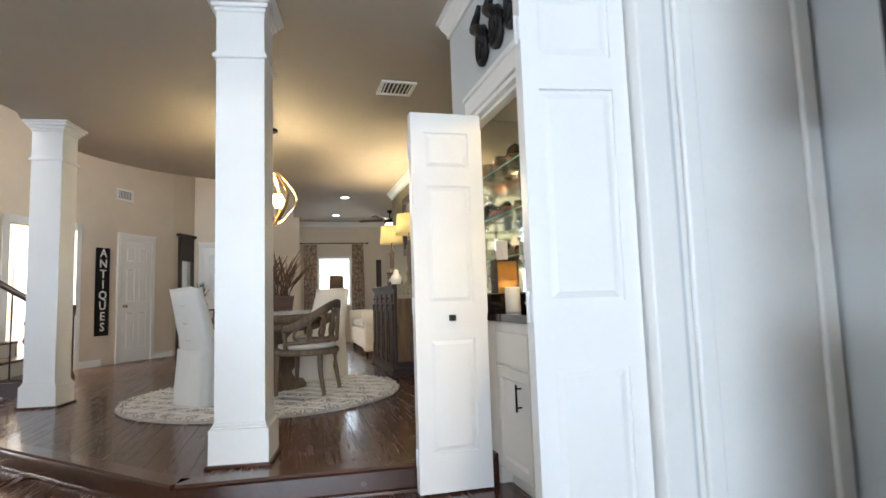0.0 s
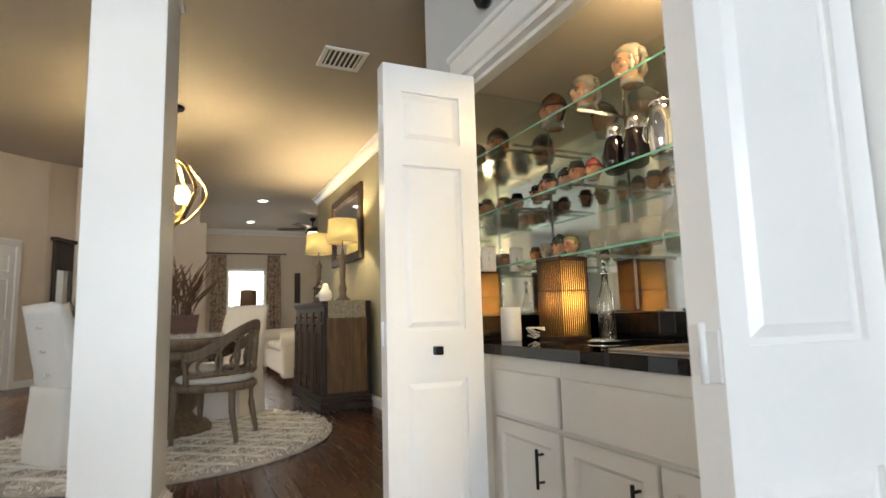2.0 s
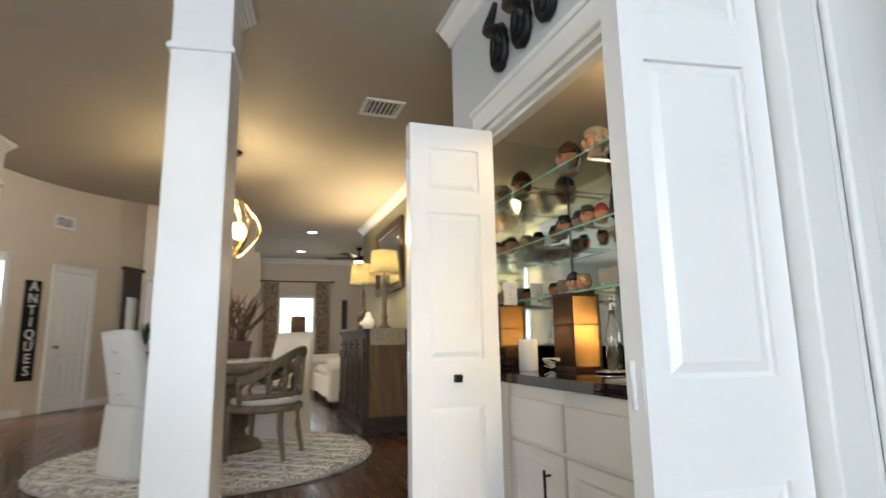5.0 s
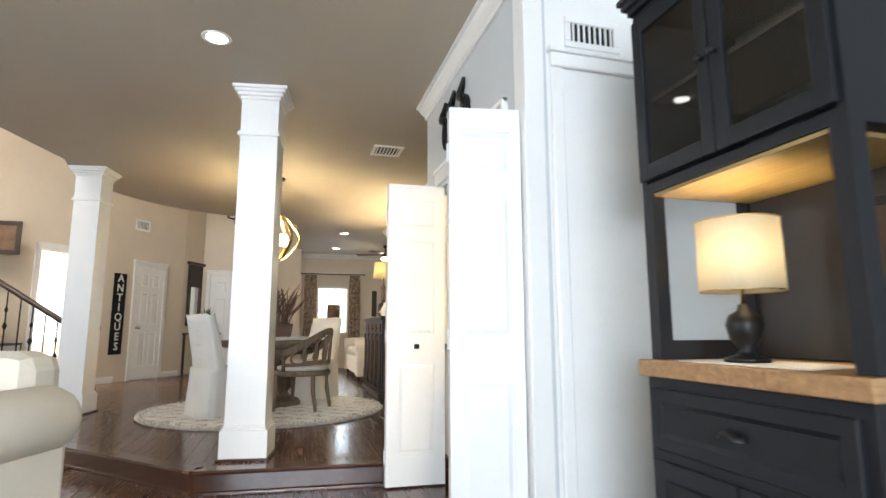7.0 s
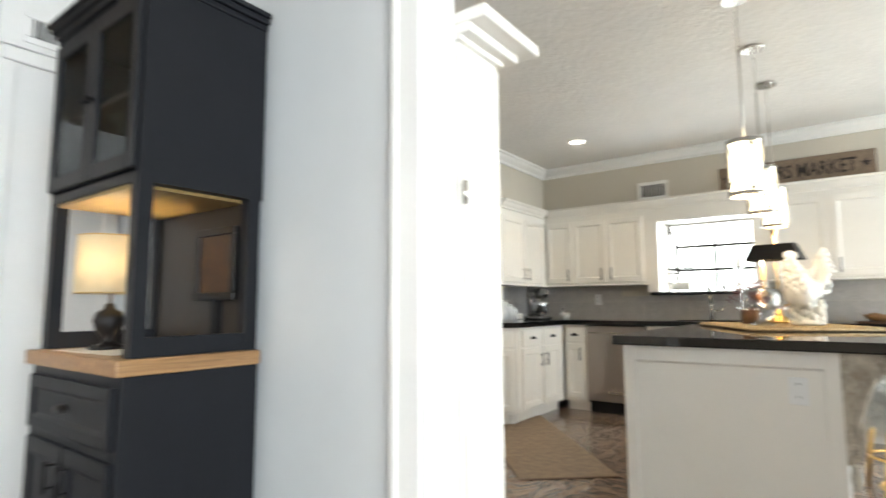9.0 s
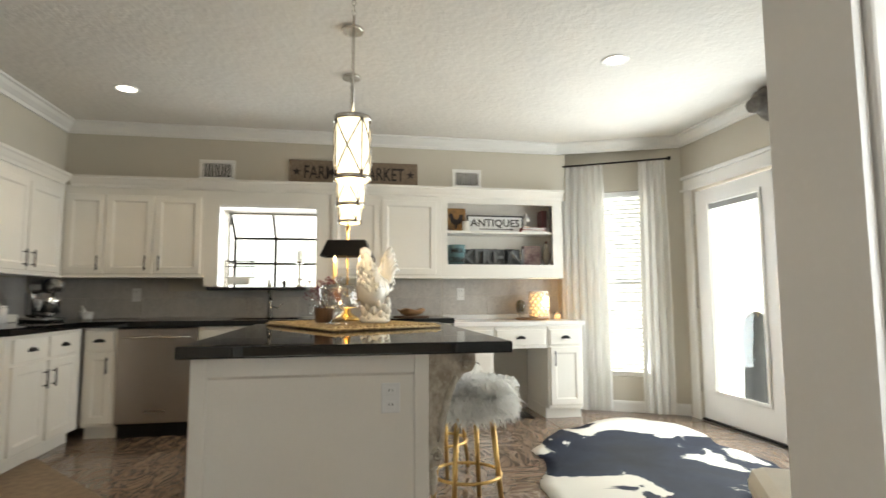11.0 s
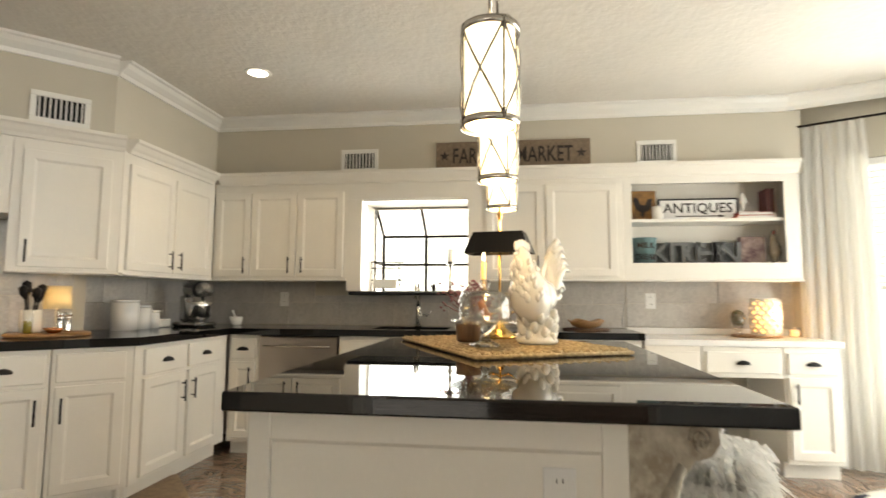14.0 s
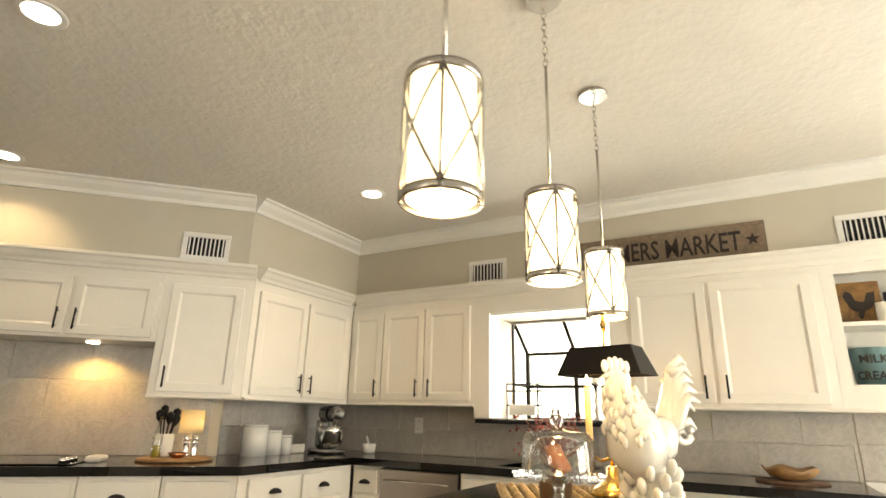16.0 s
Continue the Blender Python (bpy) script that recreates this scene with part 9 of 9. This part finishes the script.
# boar head trophy, plain grey
bm = bm_new()
tube(bm, [(0, 0, 0), (0, 0.05, 0.0), (0, 0.13, 0.005), (0, 0.20, -0.02), (0, 0.27, -0.05), (0, 0.30, -0.06)], [0.13, 0.135, 0.115, 0.085, 0.055, 0.05], 18)
for s in (-1, 1):
    tube(bm, [(s * 0.06, 0.09, 0.08), (s * 0.10, 0.10, 0.13), (s * 0.12, 0.12, 0.17)], [0.035, 0.03, 0.004], 8)
    tube(bm, [(s * 0.04, 0.25, -0.08), (s * 0.055, 0.265, -0.05), (s * 0.05, 0.26, -0.02)], [0.010, 0.008, 0.002], 6)
single("pig_head_sculpture", bm, surface("rough_grey_cast", (0.20, 0.18, 0.16), 0.8, vary=0.5, scale=18, fine=60, relief=0.7), "grey cast pig head sculpture above the french doors", "wall decor", (4.60, -4.598, 2.545), 14)

# kitchen chair near the opening
kc = thing("side_chair", "cream upholstered chair with dark wooden top rail", "chair", (2.72, -3.02, 0), 150)
part("seat", xbox(bm_new(), -0.25, -0.25, 0.34, 0.25, 0.25, 0.47, 0.05), M_SOFA, kc)
bm = bm_new()
xbox(bm, -0.25, 0.20, 0.44, 0.25, 0.28, 0.93, 0.035)
part("backrest", bm, M_SOFA, kc)
part("top_rail", tube(bm_new(), [(-0.26, 0.25, 0.45), (-0.27, 0.25, 0.85), (-0.20, 0.25, 0.98), (0, 0.25, 1.03), (0.20, 0.25, 0.98), (0.27, 0.25, 0.85), (0.26, 0.25, 0.45)], 0.022, 10), M_SIDEB, kc, "dark carved wooden frame")
for x in (-0.22, 0.22):
    for y in (-0.22, 0.24):
        part("leg", lathe(bm_new(), [(0.014, 0), (0.024, 0.34)], (x, y, 0), 10), M_SIDEB, kc)

# tall white cabinet just inside the opening
tc = cabinet("tall white pantry cabinet beside the opening", (1.965, -0.768), 0, 0.262, 1.99, 0.50, [("door", 0.02, 0.10, 0.245, 1.96, "", 0, 0)], M_CAB, 0, "", 0.0)
part("hinge", tube(bm_new(), [(0.012, -0.022, 1.42), (0.012, -0.022, 1.50)], 0.008, 8), M_NICKEL, tc)
bm = bm_new()
xbox(bm, -0.01, -0.02, 1.9905, 0.28, 0.5, 2.01, 0.004), xbox(bm, -0.01, -0.06, 2.01, 0.33, 0.5, 2.045, 0.008), xbox(bm, -0.01, -0.12, 2.045, 0.39, 0.5, 2.09, 0.008)
part("cornice", bm, M_CAB, tc)

# cowhide
def hide_material():
    m, t, bs, co = nodes_of("cowhide")
    n = tex_noise(t, co.outputs["Object"], 1.7, 6, 0.55, None, 0.6)
    f = tex_noise(t, co.outputs["Object"], 140, 3, 0.6, (1, 0.3, 1))
    mp, sp, ad = t.nodes.new("ShaderNodeVectorMath"), t.nodes.new("ShaderNodeMath"), t.nodes.new("ShaderNodeMath")
    mp.operation, sp.operation, ad.operation = "LENGTH", "MULTIPLY", "ADD"
    t.links.new(co.outputs["Object"], mp.inputs[0])
    sp.inputs[1].default_value = 0.26
    t.links.new(mp.outputs["Value"], sp.inputs[0])
    t.links.new(sp.outputs[0], ad.inputs[0])
    t.links.new(n, ad.inputs[1])
    n = ad.outputs[0]
    col = ramp(t, n, [(0.0, (0.004, 0.0045, 0.007)), (0.45, (0.006, 0.007, 0.011)), (0.70, (0.012, 0.017, 0.034)), (0.715, (0.70, 0.66, 0.58)), (1.0, (0.76, 0.73, 0.66))])
    t.links.new(col, bs.inputs["Base Color"])
    bs.inputs["Roughness"].default_value = 0.7
    bs.inputs["Specular IOR Level"].default_value = 0.12
    bump(t, bs, f, 0.5, 0.003)
    return m


bm = bm_new()
hn, rows = 64, []
shape = lambda a: 1.0 + 0.16 * math.cos(2 * a) + 0.10 * math.cos(4 * a + 0.6) + 0.07 * math.sin(3 * a) + 0.03 * math.sin(9 * a) + 0.015 * math.sin(17 * a)
for j in range(1, 9):
    f = j / 8
    rows.append([bm.verts.new((1.06 * f * shape(2 * math.pi * i / hn) * math.cos(2 * math.pi * i / hn), 0.86 * f * shape(2 * math.pi * i / hn) * math.sin(2 * math.pi * i / hn), 0.006 + 0.004 * math.sin(3.1 * f * math.cos(i * 0.4) + i * 0.2) * f)) for i in range(hn)])
c = bm.verts.new((0, 0, 0.007))
for i in range(hn):
    bm.faces.new((c, rows[0][i], rows[0][(i + 1) % hn]))
for a, b in zip(rows, rows[1:]):
    for i in range(hn):
        bm.faces.new((a[i], b[i], b[(i + 1) % hn], a[(i + 1) % hn])).smooth = True
hide = single("cowhide_rug", bm, hide_material(), "black and white cowhide rug on the marble floor", "rug", (4.62, -3.42, 0.002), -28)
md = hide.modifiers.new("thickness", "SOLIDIFY")
md.thickness, md.offset = 0.004, -1
kr = thing("runner_rug", "pale tan woven runner rug in front of the range", "rug", (4.52, 0.30, 0.0), 41)
part("weave", xbox(bm_new(), -0.95, -0.32, 0.0005, 0.95, 0.32, 0.010, 0.003), surface("tan_sisal", (0.30, 0.22, 0.15), 0.95, vary=0.25, scale=20, fine=180, relief=0.6), kr)
part("border", xbox(bm_new(), -0.96, -0.325, 0.0004, 0.96, 0.325, 0.007, 0.003), surface("brown_binding", (0.14, 0.09, 0.06), 0.9), kr)

# outdoors through the french doors
og = thing("covered_grill", "dark grey cloth covered kettle grill on the patio", "grill", (7.1, -6.4, -0.3845), 0)
bm = bm_new()
lathe(bm, [(0.17, 0.0), (0.165, 0.25), (0.155, 0.6), (0.18, 0.85), (0.17, 1.05), (0.13, 1.22), (0.05, 1.30), (0.001, 1.31)], seg=28)
for v in bm.verts:
    a = math.atan2(v.co.y, v.co.x)
    f = 1 + 0.05 * math.sin(7 * a + 2 * v.co.z) * (1.3 - v.co.z)
    v.co.x, v.co.y = v.co.x * f, v.co.y * f
part("cover", bm, surface("grey_canvas", (0.05, 0.053, 0.06), 0.9, vary=0.25, scale=8), og)
part("hem", tube(bm_new(), [(0.174 * math.cos(2 * math.pi * k / 28), 0.174 * math.sin(2 * math.pi * k / 28), 0.02) for k in range(28)], 0.012, 6, True), M_BLACK, og)
bush = thing("shrub", "garden shrub beyond the patio, green paled for bright sun", "shrub", (5.42, -7.05, -0.3845))
bm = bm_new()
for k in range(900):
    a, z = rnd.uniform(0, 2 * math.pi), rnd.uniform(0.3, 1.3)
    r = 0.22 * math.sqrt(rnd.random()) * math.sin(math.pi * min(1, z / 1.7))
    p = Vector((r * math.cos(a), r * math.sin(a), z))
    d = Vector((rnd.uniform(-1, 1), rnd.uniform(-1, 1), rnd.uniform(-0.3, 1))).normalized() * 0.07
    s = d.cross(Vector((0.3, 0.2, 1))).normalized() * 0.025
    v = [bm.verts.new(q) for q in (p, p + d * 0.5 + s, p + d, p + d * 0.5 - s)]
    bm.faces.new(v)
# Leaf green is lightened to look washed out by bright daylight.
part("leaves", bm, surface("sun_paled_leaf", (0.26, 0.36, 0.18), 0.6, vary=0.4), bush)
part("trunk", tube(bm_new(), [(0, 0, 0), (0.02, 0, 0.5), (0, 0.03, 1.0)], [0.03, 0.02, 0.008], 6), M_STICK, bush)

# ---- pieces of floors and walls, last ----
def planks(parent, z, x0, x1, y0, y1, w, lengths, inside, near, mat, limit=300, seed=2):
    """Floor boards along y; the near ones are single pieces, the rest one joined mesh."""
    rn = random.Random(seed)
    meshes = {}
    rest, count = bm_new(), 0
    x = x0
    while x < x1:
        y = y0 - rn.uniform(0, 1.0)
        while y < y1:
            ln = rn.choice(lengths)
            cx, cy = x + w / 2, y + ln / 2
            ok = all(inside(px, py) for px in (x, x + w) for py in (y, y + ln))
            if not ok:
                ends = []
                for px in (x + 0.001, x + w - 0.001):
                    ya, yb = y + 0.0012, y + ln - 0.0012
                    while ya < yb and not inside(px, ya):
                        ya += 0.004
                    while yb > ya and not inside(px, yb):
                        yb -= 0.004
                    ends.append((px, ya, yb))
                (xa, la, lb), (xb, ra, rb) = ends
                if lb - la > 0.02 and rb - ra > 0.02:
                    extrude_poly(rest, [(xa, la), (xb, ra), (xb, rb), (xa, lb)], z - 0.02, z)
            elif ok:
                if near(cx, cy) and count < limit:
                    if ln not in meshes:
                        meshes[ln] = mesh_of("plank", xbox(bm_new(), -w / 2 + 0.001, -ln / 2 + 0.0012, -0.02, w / 2 - 0.001, ln / 2 - 0.0012, 0, 0.0015), mat)
                    o = new("plank", meshes[ln])
                    o.parent, o.location = parent, (cx, cy, z)
                    count += 1
                else:
                    xbox(rest, x + 0.001, y + 0.0012, z - 0.02, x + w - 0.001, y + ln - 0.0012, z)
            y += ln
        x += w
    r = new("planks_rest", mesh_of("planks_rest", rest, M_FLOORREST))
    r.parent = parent
    tagged(r, kind="stuff")


def in_poly(pts):
    def test(x, y):
        c, j = False, len(pts) - 1
        for i in range(len(pts)):
            (xi, yi), (xj, yj) = pts[i], pts[j]
            if (yi > y) != (yj > y) and x < (xj - xi) * (y - yi) / (yj - yi) + xi:
                c = not c
            j = i
        return c
    return test


plat = in_poly(PLAT)
planks(bpy.data.objects["floor_living"], 0.0, -5.4, 1.79, -4.9, 5.8, 0.13, (0.9, 1.2, 1.5, 1.8), lambda x, y: not plat(x, y) and y < 5.85 and (x < 1.78), lambda x, y: -2 < x < 1.8 and 0.5 < y < 4.5, M_FLOOR, 140, 3)
planks(bpy.data.objects["floor_dining"], STEP, -6.8, 4.5, 2.9, 13.0, 0.13, (0.9, 1.2, 1.5, 1.8), plat, lambda x, y: -2.6 < x < 1.8 and y < 8.5, M_FLOOR, 290, 4)


def tile_wall(parent, m, w, h, tw, th, mat, notch=None, t=0.008):
    """Courses of wall tiles with offset joints over w by h; the face looks to -y."""
    row, z = 0, 0.0
    cache = {}
    while z < h - 0.01:
        zh = min(th, h - z)
        x = -tw * 0.5 * (row % 2)
        while x < w - 0.005:
            a, b = max(0.0, x), min(w, x + tw)
            zz = zh
            if notch and b > notch[0] and a < notch[1] and z + zh > notch[2]:
                zz = notch[2] - z
            if b - a > 0.02 and zz > 0.02:
                key = (round(b - a, 3), round(zz, 3))
                if key not in cache:
                    cache[key] = mesh_of("tile", xbox(bm_new(), 0.0015, -t, 0.0015, key[0] - 0.0015, 0, key[1] - 0.0015, 0.0015), mat)
                o = new("tile", cache[key])
                o.parent = parent
                o.matrix_basis = m @ pose(a, 0, z)
            x += tw
        z += th
        row += 1


tile_wall(bpy.data.objects["wall_kitchen_back"], pose(6.519, 1.34, CT + 0.001, 0, 0, -90), 3.70, 0.36, 0.46, 0.185, M_SPLASH, (1.50, 2.62, 0.248))
tile_wall(bpy.data.objects["wall_kitchen_back"], pose(6.519, -2.365, DZ + 0.052, 0, 0, -90), 1.22, 0.355, 0.46, 0.185, M_SPLASH)
tile_wall(bpy.data.objects["wall_kitchen_left"], pose(5.28, 1.359, CT + 0.001), 1.22, 0.36, 0.46, 0.185, M_SPLASH)
tile_wall(bpy.data.objects["wall_kitchen_range"], Matrix.Translation((3.4, 3.197, CT + 0.001)) @ pose(0, 0, 0, 0, 0, -45), 2.62, 0.70, 0.46, 0.23, M_SPLASH)

me, kp = None, bpy.data.objects["floor_kitchen"]
rn = random.Random(9)
TS = 0.455
in_k = in_poly([(1.95, -4.58), (5.83, -4.58), (6.5, -3.6), (6.5, 1.4), (5.3, 1.4), (3.4, 3.25), (1.95, 3.25)])
for i in range(11):
    for j in range(18):
        x, y = 1.95 + TS * (i + 0.5), -4.58 + TS * (j + 0.5)
        if not in_k(x, y):
            continue
        if me is None:
            me = mesh_of("tile", xbox(bm_new(), -TS / 2 + 0.002, -TS / 2 + 0.002, -0.012, TS / 2 - 0.002, TS / 2 - 0.002, 0, 0.0015), M_KTILE)
        o = new("tile", me)
        o.parent = kp
        o.matrix_basis = pose(x, y, 0, 0, 0, rn.choice((0, 90, 180, 270)))
structure("threshold_kitchen", xbox(bm_new(), 1.79, -2.13, -0.02, 1.955, -0.765, 0.004, 0.003), M_RISER, "dark wooden threshold in the opening", "threshold")
